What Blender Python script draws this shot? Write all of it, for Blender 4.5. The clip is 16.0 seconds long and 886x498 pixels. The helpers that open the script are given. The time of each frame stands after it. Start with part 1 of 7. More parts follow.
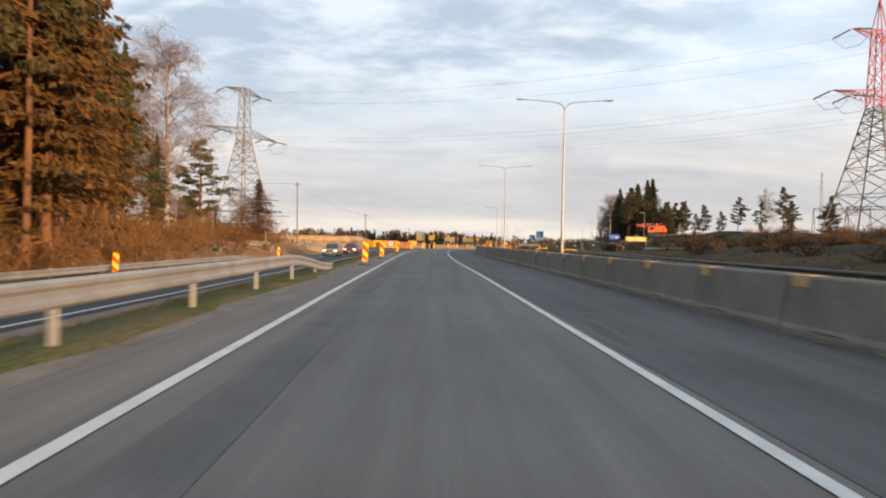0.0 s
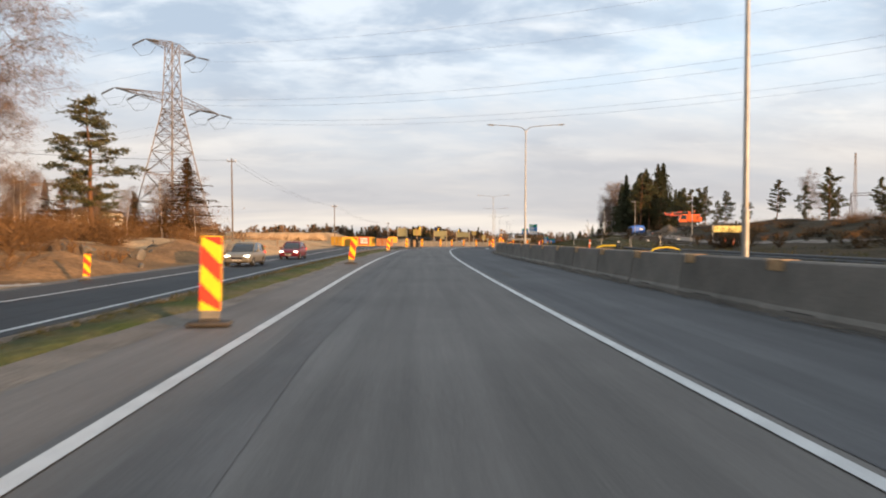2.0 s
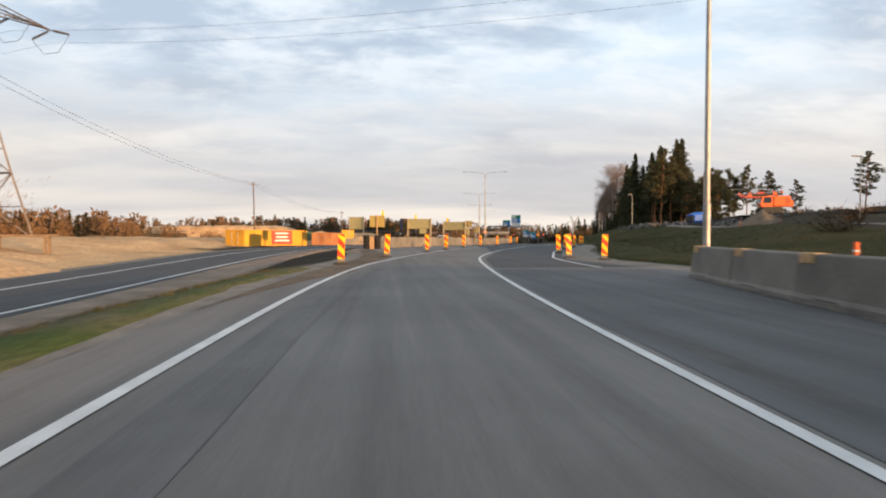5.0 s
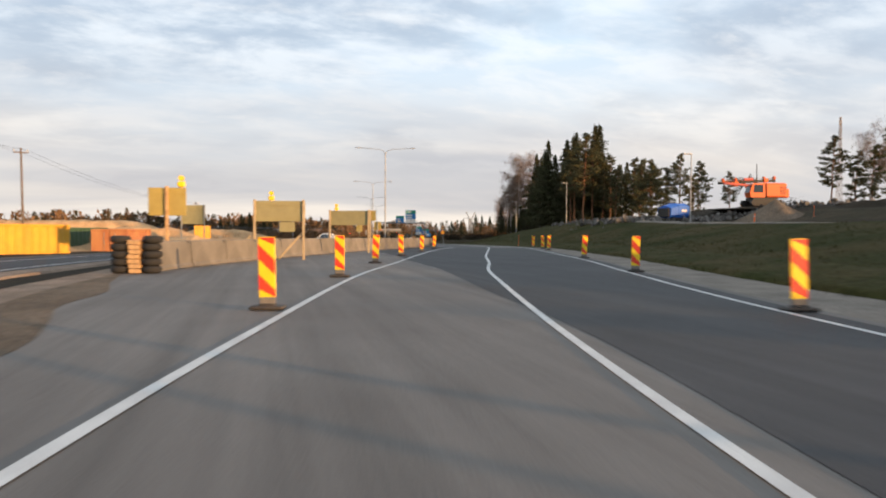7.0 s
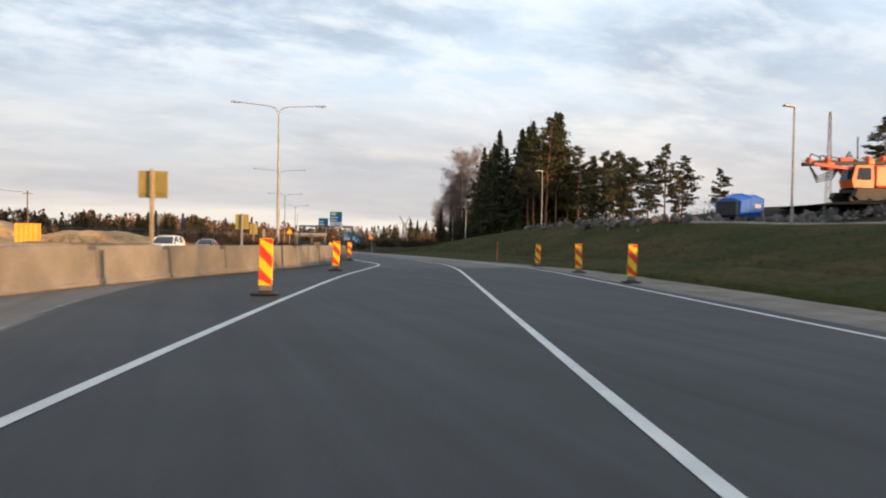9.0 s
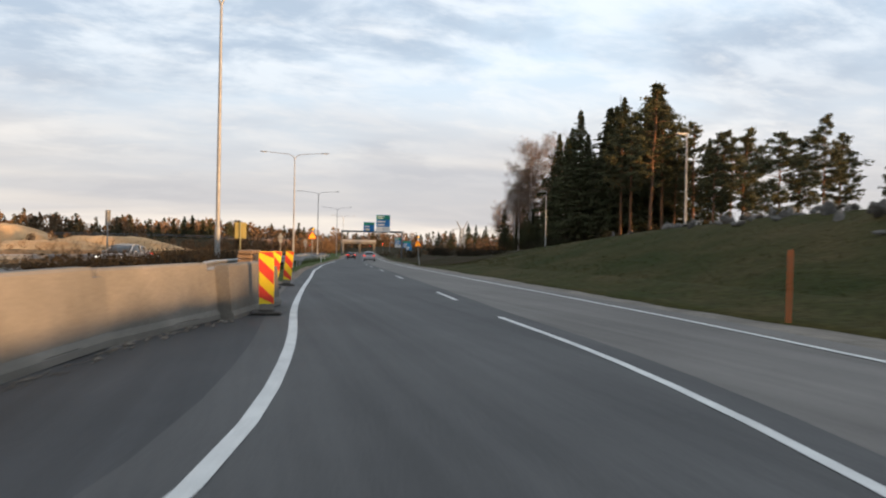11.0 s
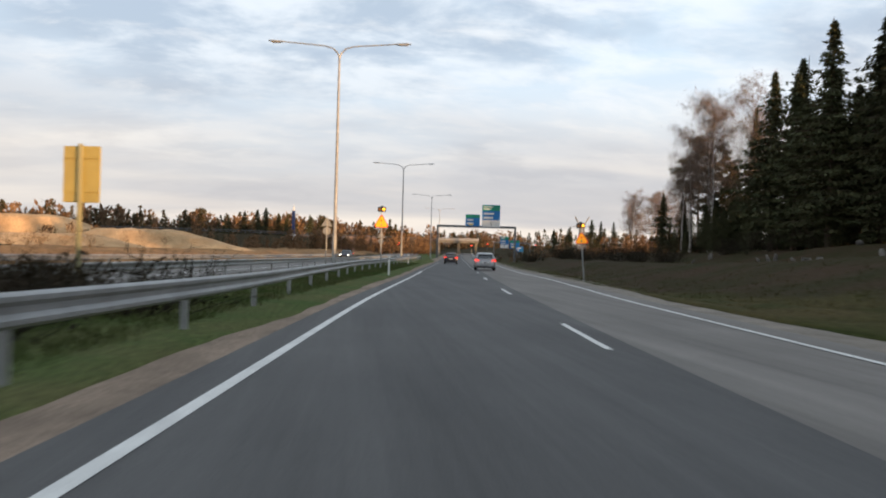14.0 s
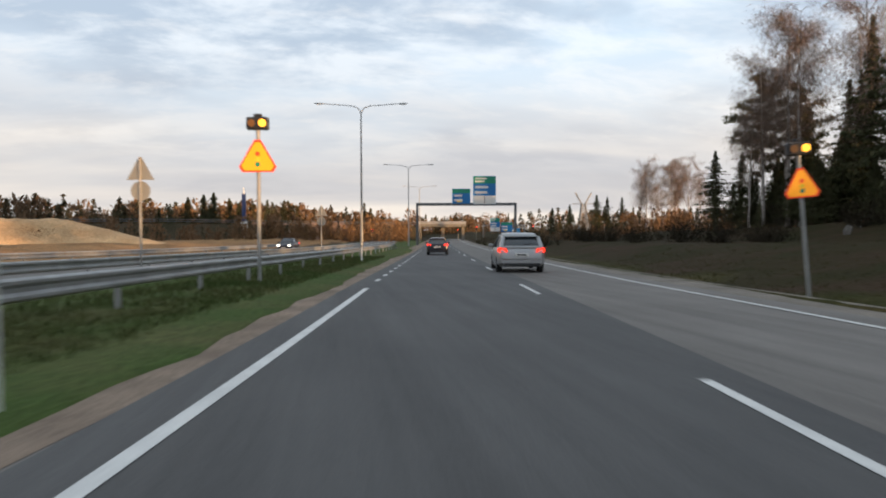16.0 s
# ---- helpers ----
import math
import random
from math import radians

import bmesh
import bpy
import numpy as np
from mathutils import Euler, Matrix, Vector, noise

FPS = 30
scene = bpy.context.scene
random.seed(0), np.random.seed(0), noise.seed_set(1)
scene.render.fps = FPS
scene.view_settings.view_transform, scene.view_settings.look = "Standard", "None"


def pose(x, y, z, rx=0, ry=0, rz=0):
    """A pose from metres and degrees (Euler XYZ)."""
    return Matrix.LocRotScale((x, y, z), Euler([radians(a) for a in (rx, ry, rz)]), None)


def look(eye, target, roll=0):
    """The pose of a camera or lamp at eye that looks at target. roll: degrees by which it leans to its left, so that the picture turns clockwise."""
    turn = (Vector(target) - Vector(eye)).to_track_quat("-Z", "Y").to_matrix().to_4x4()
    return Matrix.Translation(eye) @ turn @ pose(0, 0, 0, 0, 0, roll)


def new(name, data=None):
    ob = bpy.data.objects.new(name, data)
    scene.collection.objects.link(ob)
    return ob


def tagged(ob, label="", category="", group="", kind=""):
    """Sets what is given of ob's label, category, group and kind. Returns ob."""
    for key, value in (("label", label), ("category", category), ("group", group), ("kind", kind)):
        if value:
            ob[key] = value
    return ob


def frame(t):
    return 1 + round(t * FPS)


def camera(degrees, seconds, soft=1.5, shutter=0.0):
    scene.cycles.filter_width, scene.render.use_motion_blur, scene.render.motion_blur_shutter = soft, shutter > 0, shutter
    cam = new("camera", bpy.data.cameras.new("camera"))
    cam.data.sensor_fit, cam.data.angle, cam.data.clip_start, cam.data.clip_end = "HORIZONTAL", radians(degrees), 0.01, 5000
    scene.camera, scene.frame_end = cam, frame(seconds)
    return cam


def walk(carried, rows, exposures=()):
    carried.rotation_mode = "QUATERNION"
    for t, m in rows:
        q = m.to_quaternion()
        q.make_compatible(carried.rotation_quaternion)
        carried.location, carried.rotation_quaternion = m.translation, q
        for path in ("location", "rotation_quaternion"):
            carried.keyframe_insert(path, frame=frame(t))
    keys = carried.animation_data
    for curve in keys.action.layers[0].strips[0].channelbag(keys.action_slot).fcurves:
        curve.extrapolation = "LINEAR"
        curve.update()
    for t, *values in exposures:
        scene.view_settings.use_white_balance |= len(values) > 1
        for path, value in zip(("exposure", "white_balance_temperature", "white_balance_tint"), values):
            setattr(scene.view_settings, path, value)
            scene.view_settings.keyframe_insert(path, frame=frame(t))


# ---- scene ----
# ---- camera and its way ----
cam = camera(67.8, 16.0, soft=2.0, shutter=0.35)
PATH = [
    (0, (1.583, -3.320, 1.203), (1.5932, -1.3203, 1.1896), 1.12),
    (0.5, (1.284, 5.416, 1.256), (1.3125, 7.4154, 1.2223), 0.96),
    (1, (1.040, 14.142, 1.283), (1.0760, 16.1414, 1.2665), 0.75),
    (1.5, (0.798, 22.692, 1.309), (0.8471, 24.6911, 1.2900), 0.39),
    (2, (0.512, 31.160, 1.313), (0.5778, 33.1586, 1.2869), 0.27),
    (2.5, (0.330, 39.624, 1.402), (0.3763, 41.6232, 1.3749), 1.90),
    (3, (0.226, 48.095, 1.453), (0.2690, 50.0944, 1.4283), 2.28),
    (3.5, (0.160, 56.521, 1.485), (0.2220, 58.5190, 1.4200), 1.18),
    (4, (0.252, 64.944, 1.513), (0.3171, 66.9431, 1.4962), 1.92),
    (4.2, (0.318, 68.295, 1.511), (0.3883, 70.2938, 1.4709), 1.28),
    (6.3, (1.363, 103.014, 1.570), (1.7602, 104.9733, 1.5213), 0.27),
    (6.5, (1.860, 106.176, 1.584), (2.2912, 108.1275, 1.5164), 0.30),
    (7, (3.233, 114.038, 1.576), (3.7503, 115.9695, 1.5222), 0.22),
    (7.5, (5.011, 121.829, 1.539), (5.5964, 123.7405, 1.4850), 1.81),
    (8, (7.210, 129.672, 1.493), (7.8554, 131.5646, 1.4638), 2.59),
    (8.5, (9.726, 137.768, 1.411), (10.4458, 139.6340, 1.3753), 0.76),
    (10.8, (20.946, 171.500, 1.216), (21.5247, 173.4144, 1.2097), 1.62),
    (11, (21.591, 174.428, 1.185), (22.1374, 176.3514, 1.1734), 1.07),
    (11.5, (23.117, 181.744, 1.098), (23.5569, 183.6945, 1.0407), -0.20),
    (12, (24.358, 189.224, 1.016), (24.7021, 191.1933, 0.9727), 0.18),
    (12.5, (25.293, 196.859, 0.928), (25.5737, 198.8392, 0.9093), 1.45),
    (13, (26.011, 204.552, 0.859), (26.2456, 206.5384, 0.8385), 2.66),
    (13.5, (26.687, 212.315, 0.729), (26.9374, 214.2987, 0.6741), 0.74),
    (14, (27.473, 219.988, 0.617), (27.7361, 221.9705, 0.6023), 1.62),
    (14.5, (28.359, 227.584, 0.489), (28.6804, 229.5575, 0.4604), -0.41),
    (15, (29.381, 235.307, 0.375), (29.6823, 237.2835, 0.3444), 0.19),
    (15.5, (30.435, 243.189, 0.235), (30.7427, 245.1646, 0.1891), -0.14),
    (16, (31.611, 251.172, 0.063), (31.9287, 253.1462, 0.0076), -0.17),
]
walk(cam, [(t, look(eye, target, roll)) for t, eye, target, roll in PATH])

# ---- world, sun, exposure ----
SUN_EL, SUN_X, SUN_Y = 4.0, 0.66, -0.75
scene.view_settings.exposure = 1.28
world = bpy.data.worlds.new("world")
scene.world = world
world.use_nodes = True


def sky_nodes(nt):
    """Evening sky: clear-sky model seen through a broken layer of streaky cloud."""
    N, Lk = nt.nodes, nt.links
    bg = N["Background"]
    sky = N.new("ShaderNodeTexSky")
    sky.sky_type, sky.sun_disc = "NISHITA", False
    sky.sun_elevation, sky.sun_rotation = radians(SUN_EL), math.atan2(SUN_X, SUN_Y)
    scale = N.new("ShaderNodeVectorMath")
    scale.operation = "SCALE"
    scale.inputs["Scale"].default_value = 0.12
    Lk.new(sky.outputs[0], scale.inputs[0])
    tc = N.new("ShaderNodeTexCoord")
    sep = N.new("ShaderNodeSeparateXYZ")
    Lk.new(tc.outputs["Generated"], sep.inputs[0])

    def m(op, a, b=None, clamp=False):
        n = N.new("ShaderNodeMath")
        n.operation, n.use_clamp = op, clamp
        for i, v in enumerate((a, b)):
            if v is None:
                continue
            if isinstance(v, (int, float)):
                n.inputs[i].default_value = v
            else:
                Lk.new(v, n.inputs[i])
        return n.outputs[0]

    up = m("ADD", m("MAXIMUM", sep.outputs[2], 0.0), 0.20)
    flat = N.new("ShaderNodeCombineXYZ")
    Lk.new(m("DIVIDE", sep.outputs[0], up), flat.inputs[0])
    Lk.new(m("DIVIDE", sep.outputs[1], up), flat.inputs[1])

    def cloud(scale_xyz, rot, s, detail, rough, lo, hi, seed):
        mp = N.new("ShaderNodeMapping")
        mp.inputs["Scale"].default_value = scale_xyz
        mp.inputs["Rotation"].default_value = (0, 0, radians(rot))
        mp.inputs["Location"].default_value = (seed, seed * 0.37, 0)
        Lk.new(flat.outputs[0], mp.inputs[0])
        no = N.new("ShaderNodeTexNoise")
        no.inputs["Scale"].default_value, no.inputs["Detail"].default_value = s, detail
        no.inputs["Roughness"].default_value, no.inputs["Distortion"].default_value = rough, 0.25
        Lk.new(mp.outputs[0], no.inputs[0])
        r = N.new("ShaderNodeMapRange")
        r.interpolation_type = "SMOOTHSTEP"
        r.inputs[1].default_value, r.inputs[2].default_value = lo, hi
        Lk.new(no.outputs[0], r.inputs[0])
        return r.outputs[0]

    def mix(fac, a, b):
        n = N.new("ShaderNodeMix")
        n.data_type = "RGBA"
        for k, v in ((0, fac), (6, a), (7, b)):
            if isinstance(v, (int, float, tuple)):
                n.inputs[k].default_value = v
            else:
                Lk.new(v, n.inputs[k])
        return n.outputs[2]

    big = cloud((0.9, 1.3, 1), 12, 1.05, 5, 0.5, 0.38, 0.62, 3.1)
    puff = cloud((1.1, 1.6, 1), -10, 2.6, 8, 0.58, 0.40, 0.66, 7.7)
    fine = cloud((0.8, 1.6, 1), 16, 4.5, 7, 0.62, 0.50, 0.74, 15.3)
    dusk = cloud((0.5, 1.2, 1), 4, 0.6, 4, 0.5, 0.45, 0.62, 21.0)
    blue = mix(0.4, scale.outputs[0], (0.50, 0.70, 0.92, 1))
    c = mix(big, (0.49, 0.585, 0.71, 1), (0.70, 0.84, 0.98, 1))
    c = mix(m("MULTIPLY", puff, 0.8), c, (0.92, 0.98, 1.04, 1))
    c = mix(m("MULTIPLY", dusk, 0.38), c, (0.50, 0.54, 0.62, 1))
    c = mix(m("MULTIPLY", fine, 0.45), c, (1.0, 1.0, 1.0, 1))
    c = mix(0.9, blue, c)
    streak = cloud((0.35, 1.0, 1), 5, 0.9, 4, 0.5, 0.40, 0.66, 5.0)
    low = N.new("ShaderNodeMapRange")
    low.interpolation_type = "SMOOTHSTEP"
    low.inputs[1].default_value, low.inputs[2].default_value = 0.30, 0.03
    low.inputs[3].default_value, low.inputs[4].default_value = 0.0, 0.9
    Lk.new(sep.outputs[2], low.inputs[0])
    c = mix(low.outputs[0], c, mix(m("MULTIPLY", streak, 0.8), (0.575, 0.55, 0.545, 1), (0.97, 0.85, 0.72, 1)))
    Lk.new(c, bg.inputs[0])
    bg.inputs[1].default_value = 0.46


sky_nodes(world.node_tree)
sun_data = bpy.data.lights.new("sun", "SUN")
sun_data.energy, sun_data.angle, sun_data.color = 3.5, radians(0.6), (1.0, 0.58, 0.27)
sun = new("sun", sun_data)
sun.matrix_world = look((60, -60, 40), (60 - SUN_X, -60 - SUN_Y, 40 - math.tan(radians(SUN_EL))))


# ---- materials ----
def material(name, color, rough=0.7, metal=0.0, second=None, scale=3.0, fine=60.0, vary=0.25, bump=0.15, dist=0.01, emit=None, power=0.0, spec=0.4, rnd=0.0, streak=0.0):
    """A surface with coarse blotches, fine grain and relief. second: the colour of the blotches. rnd: change from object to object."""
    ma = bpy.data.materials.new(name)
    ma.use_nodes = True
    nt = ma.node_tree
    N, Lk = nt.nodes, nt.links
    b = N["Principled BSDF"]
    b.inputs["Roughness"].default_value, b.inputs["Metallic"].default_value = rough, metal
    b.inputs["Specular IOR Level"].default_value = spec
    tc = N.new("ShaderNodeTexCoord")
    second = second or tuple(v * (1 - vary) for v in color)
    big, small = N.new("ShaderNodeTexNoise"), N.new("ShaderNodeTexNoise")
    big.inputs["Scale"].default_value, big.inputs["Detail"].default_value, big.inputs["Roughness"].default_value = scale, 6, 0.6
    small.inputs["Scale"].default_value, small.inputs["Detail"].default_value = fine, 3
    for n in (big, small):
        Lk.new(tc.outputs["Object"], n.inputs[0])
    ramp = N.new("ShaderNodeMapRange")
    ramp.inputs[1].default_value, ramp.inputs[2].default_value = 0.36, 0.64
    Lk.new(big.outputs[0], ramp.inputs[0])
    mx = N.new("ShaderNodeMix")
    mx.data_type = "RGBA"
    mx.inputs[6].default_value, mx.inputs[7].default_value = (*color, 1), (*second, 1)
    Lk.new(ramp.outputs[0], mx.inputs[0])
    hsv = N.new("ShaderNodeHueSaturation")
    grain = N.new("ShaderNodeMapRange")
    grain.inputs[1].default_value, grain.inputs[2].default_value = 0.3, 0.7
    grain.inputs[3].default_value, grain.inputs[4].default_value = 1 - vary * 0.7, 1 + vary * 0.7
    Lk.new(small.outputs[0], grain.inputs[0])
    if rnd:
        info = N.new("ShaderNodeObjectInfo")
        r2 = N.new("ShaderNodeMapRange")
        r2.inputs[3].default_value, r2.inputs[4].default_value = 1 - rnd, 1 + rnd
        Lk.new(info.outputs["Random"], r2.inputs[0])
        mul = N.new("ShaderNodeMath")
        mul.operation = "MULTIPLY"
        Lk.new(grain.outputs[0], mul.inputs[0])
        Lk.new(r2.outputs[0], mul.inputs[1])
        Lk.new(mul.outputs[0], hsv.inputs["Value"])
    else:
        Lk.new(grain.outputs[0], hsv.inputs["Value"])
    shade = mx.outputs[2]
    if streak:
        mp = N.new("ShaderNodeMapping")
        mp.inputs["Scale"].default_value = (1.0, 0.035, 1.0)
        lane = N.new("ShaderNodeTexNoise")
        lane.inputs["Scale"].default_value, lane.inputs["Detail"].default_value, lane.inputs["Roughness"].default_value = 2.2, 5, 0.65
        Lk.new(tc.outputs["Object"], mp.inputs[0])
        Lk.new(mp.outputs[0], lane.inputs[0])
        lr = N.new("ShaderNodeMapRange")
        lr.inputs[1].default_value, lr.inputs[2].default_value = 0.3, 0.7
        lr.inputs[3].default_value, lr.inputs[4].default_value = 1 - streak, 1 + streak
        Lk.new(lane.outputs[0], lr.inputs[0])
        h2 = N.new("ShaderNodeHueSaturation")
        Lk.new(lr.outputs[0], h2.inputs["Value"])
        Lk.new(shade, h2.inputs["Color"])
        shade = h2.outputs[0]
    Lk.new(shade, hsv.inputs["Color"])
    Lk.new(hsv.outputs[0], b.inputs["Base Color"])
    if bump:
        bp = N.new("ShaderNodeBump")
        bp.inputs["Strength"].default_value, bp.inputs["Distance"].default_value = bump, dist
        Lk.new(small.outputs[0], bp.inputs["Height"])
        Lk.new(bp.outputs[0], b.inputs["Normal"])
    if emit:
        b.inputs["Emission Color"].default_value, b.inputs["Emission Strength"].default_value = (*emit, 1), power
    return ma


def glass_dark(name, tint=(0.02, 0.025, 0.03)):
    return material(name, tint, 0.06, 0.0, vary=0.05, bump=0.0, spec=0.8)


M = dict(
    asphalt=material("asphalt_worn", (0.160, 0.146, 0.132), 0.85, second=(0.127, 0.115, 0.104), scale=0.22, fine=55, vary=0.3, bump=0.35, dist=0.012, spec=0.3, streak=0.22),
    asphalt_new=material("asphalt_new", (0.055, 0.054, 0.055), 0.8, second=(0.042, 0.042, 0.043), scale=0.3, fine=55, vary=0.3, bump=0.35, dist=0.012, spec=0.3, streak=0.22),
    asphalt_mid=material("asphalt_mid", (0.084, 0.081, 0.079), 0.82, second=(0.066, 0.064, 0.063), scale=0.25, fine=55, vary=0.3, bump=0.35, dist=0.012, spec=0.3, streak=0.22),
    patch=material("asphalt_patch", (0.085, 0.077, 0.07), 0.8, scale=2, fine=50, vary=0.3, bump=0.4, spec=0.3),
    track=material("tyre_dust", (0.132, 0.120, 0.110), 0.85, second=(0.158, 0.144, 0.132), scale=0.6, fine=40, vary=0.25, bump=0.2, spec=0.3, streak=0.22),
    paint=material("road_paint", (0.62, 0.61, 0.58), 0.7, second=(0.5, 0.49, 0.47), scale=2.5, fine=45, vary=0.2, bump=0.2),
    gravel=material("gravel", (0.235, 0.205, 0.172), 0.95, second=(0.15, 0.132, 0.112), scale=0.9, fine=22, vary=0.5, bump=0.7, dist=0.03, spec=0.1),
    grass=material("rough_grass", (0.050, 0.055, 0.026), 0.95, second=(0.085, 0.072, 0.042), scale=0.25, fine=9, vary=0.5, bump=0.9, dist=0.12, spec=0.05),
    grass_green=material("green_grass", (0.060, 0.092, 0.028), 0.95, second=(0.098, 0.100, 0.042), scale=0.5, fine=12, vary=0.5, bump=0.9, dist=0.1, spec=0.05),
    grass_strip=material("thin_green_grass", (0.055, 0.078, 0.026), 0.95, second=(0.110, 0.100, 0.060), scale=0.6, fine=12, vary=0.5, bump=0.9, dist=0.1, spec=0.05),
    slope=material("slope_turf", (0.027, 0.033, 0.008), 0.95, second=(0.056, 0.044, 0.017), scale=0.3, fine=5, vary=0.5, bump=0.6, dist=0.05, spec=0.05),
    gravel_brown=material("brown_gravel", (0.17, 0.128, 0.092), 0.95, second=(0.11, 0.085, 0.062), scale=0.5, fine=9, vary=0.45, bump=0.8, dist=0.08, spec=0.08),
    sand=material("sand", (0.56, 0.37, 0.20), 0.95, second=(0.38, 0.24, 0.125), scale=0.22, fine=4, vary=0.35, bump=0.8, dist=0.15, spec=0.1),
    peat=material("dark_peat", (0.026, 0.024, 0.013), 0.95, second=(0.017, 0.018, 0.010), scale=0.2, fine=5, vary=0.4, bump=0.8, dist=0.12, spec=0.05),
    dirt=material("bare_soil", (0.048, 0.037, 0.026), 0.95, second=(0.028, 0.024, 0.017), scale=0.15, fine=5, vary=0.4, bump=0.8, dist=0.15, spec=0.05),
    heath=material("heath", (0.070, 0.052, 0.034), 0.95, second=(0.038, 0.034, 0.020), scale=0.08, fine=3, vary=0.45, bump=0.9, dist=0.2, spec=0.05),
    concrete=material("concrete", (0.215, 0.196, 0.170), 0.9, second=(0.145, 0.134, 0.116), scale=0.8, fine=30, vary=0.22, bump=0.3, rnd=0.12, spec=0.2),
    concrete_dark=material("concrete_stained", (0.20, 0.185, 0.16), 0.9, scale=1.2, fine=30, vary=0.3, bump=0.3, spec=0.2),
    # timber lightened towards orange, low sunlight put into its colour
    wood_block=material("sunlit_pallet_wood", (0.52, 0.34, 0.17), 0.85, second=(0.33, 0.20, 0.10), scale=6, fine=50, vary=0.3),
    steel=material("galvanised_steel", (0.34, 0.34, 0.335), 0.5, 0.5, second=(0.25, 0.25, 0.245), scale=1.5, fine=25, vary=0.15, bump=0.08),
    steel_dark=material("dark_steel", (0.14, 0.145, 0.15), 0.5, 0.5, scale=2, vary=0.2, bump=0.05),
    lattice=material("painted_lattice", (0.17, 0.15, 0.14), 0.6, 0.3, scale=1.0, vary=0.25, bump=0.05),
    lattice_red=material("red_lattice", (0.50, 0.10, 0.08), 0.6, 0.1, scale=1.0, vary=0.2, bump=0.05),
    yellow=material("panel_yellow", (0.85, 0.60, 0.015), 0.45, second=(0.78, 0.52, 0.02), scale=4, vary=0.1, bump=0.02),
    red=material("panel_red", (0.72, 0.055, 0.025), 0.45, scale=4, vary=0.12, bump=0.02),
    rubber=material("black_rubber", (0.035, 0.033, 0.032), 0.85, second=(0.07, 0.06, 0.05), scale=5, vary=0.3, bump=0.2),
    sign_back=material("sign_back", (0.285, 0.262, 0.135), 0.6, 0.0, second=(0.24, 0.22, 0.115), scale=1.5, vary=0.1, bump=0.03),
    sign_bright=material("pale_yellow_board", (0.84, 0.70, 0.26), 0.5, second=(0.78, 0.63, 0.22), scale=1.5, vary=0.1, bump=0.02),
    sign_dull=material("dull_yellow_board", (0.36, 0.285, 0.085), 0.6, second=(0.30, 0.235, 0.07), scale=1.5, vary=0.12, bump=0.03),
    sign_grey=material("grey_sign_back", (0.24, 0.24, 0.225), 0.55, 0.2, scale=1.5, vary=0.12, bump=0.03),
    post_wood=material("pale_post_wood", (0.44, 0.35, 0.215), 0.85, second=(0.33, 0.255, 0.16), scale=3, fine=40, vary=0.2),
    gravel_warm=material("warm_gravel", (0.27, 0.205, 0.155), 0.95, second=(0.17, 0.130, 0.100), scale=0.9, fine=22, vary=0.5, bump=0.7, dist=0.03, spec=0.1),
    paint_old=material("worn_road_paint", (0.30, 0.295, 0.285), 0.8, second=(0.12, 0.115, 0.11), scale=3.0, fine=30, vary=0.4, bump=0.2),
    wood=material("weathered_wood", (0.24, 0.155, 0.092), 0.85, second=(0.15, 0.10, 0.062), scale=3, fine=40, vary=0.3),
    sign_blue=material("sign_blue", (0.012, 0.16, 0.42), 0.4, scale=2, vary=0.08, bump=0),
    sign_green=material("sign_green", (0.01, 0.22, 0.14), 0.4, scale=2, vary=0.08, bump=0),
    sign_white=material("sign_white", (0.68, 0.67, 0.64), 0.45, scale=2, vary=0.06, bump=0),
    # sign faces, no lamps: weak emission added to brighten amber and red
    sign_amber_glow=material("sign_amber_glow", (0.88, 0.36, 0.012), 0.4, scale=2, vary=0.06, bump=0, emit=(1.0, 0.36, 0.02), power=0.12),
    sign_red_glow=material("sign_red_border_glow", (0.72, 0.06, 0.02), 0.4, scale=2, vary=0.06, bump=0, emit=(1.0, 0.08, 0.01), power=0.10),
    black=material("black_plastic", (0.018, 0.018, 0.02), 0.5, vary=0.2, bump=0.03),
    lamp_amber=material("amber_lamp", (0.9, 0.5, 0.05), 0.3, vary=0.05, bump=0, emit=(1.0, 0.40, 0.03), power=1.0),
    lamp_red=material("tail_lamp", (0.5, 0.02, 0.01), 0.25, vary=0.05, bump=0, emit=(1.0, 0.04, 0.02), power=0.9),
    lamp_off=material("unlit_amber_lamp", (0.16, 0.075, 0.02), 0.35, vary=0.1, bump=0),
    signal_red=material("red_signal", (0.6, 0.02, 0.01), 0.3, vary=0.05, bump=0, emit=(1.0, 0.06, 0.03), power=3.0),
    lamp_white=material("head_lamp", (0.9, 0.9, 0.85), 0.2, vary=0.05, bump=0, emit=(1.0, 0.93, 0.75), power=2.2),
    lamp_glass=material("lantern_glass", (0.55, 0.52, 0.46), 0.25, vary=0.05, bump=0),
    glass=glass_dark("car_glass"),
    tyre=material("tyre", (0.022, 0.022, 0.022), 0.85, scale=8, vary=0.2, bump=0.2),
    rim=material("wheel_rim", (0.42, 0.43, 0.44), 0.35, 0.8, vary=0.1, bump=0),
    car_silver=material("silver_paint", (0.33, 0.335, 0.34), 0.30, 0.5, vary=0.05, bump=0),
    car_black=material("dark_paint", (0.022, 0.022, 0.03), 0.22, 0.2, vary=0.05, bump=0),
    car_red=material("red_paint", (0.13, 0.010, 0.016), 0.28, 0.2, vary=0.05, bump=0),
    car_gold=material("grey_gold_paint", (0.24, 0.215, 0.17), 0.30, 0.5, vary=0.05, bump=0),
    car_white=material("white_paint", (0.74, 0.74, 0.73), 0.3, vary=0.04, bump=0),
    box_yellow=material("container_yellow", (0.62, 0.33, 0.03), 0.6, second=(0.50, 0.26, 0.03), scale=0.8, fine=20, vary=0.15, bump=0.05),
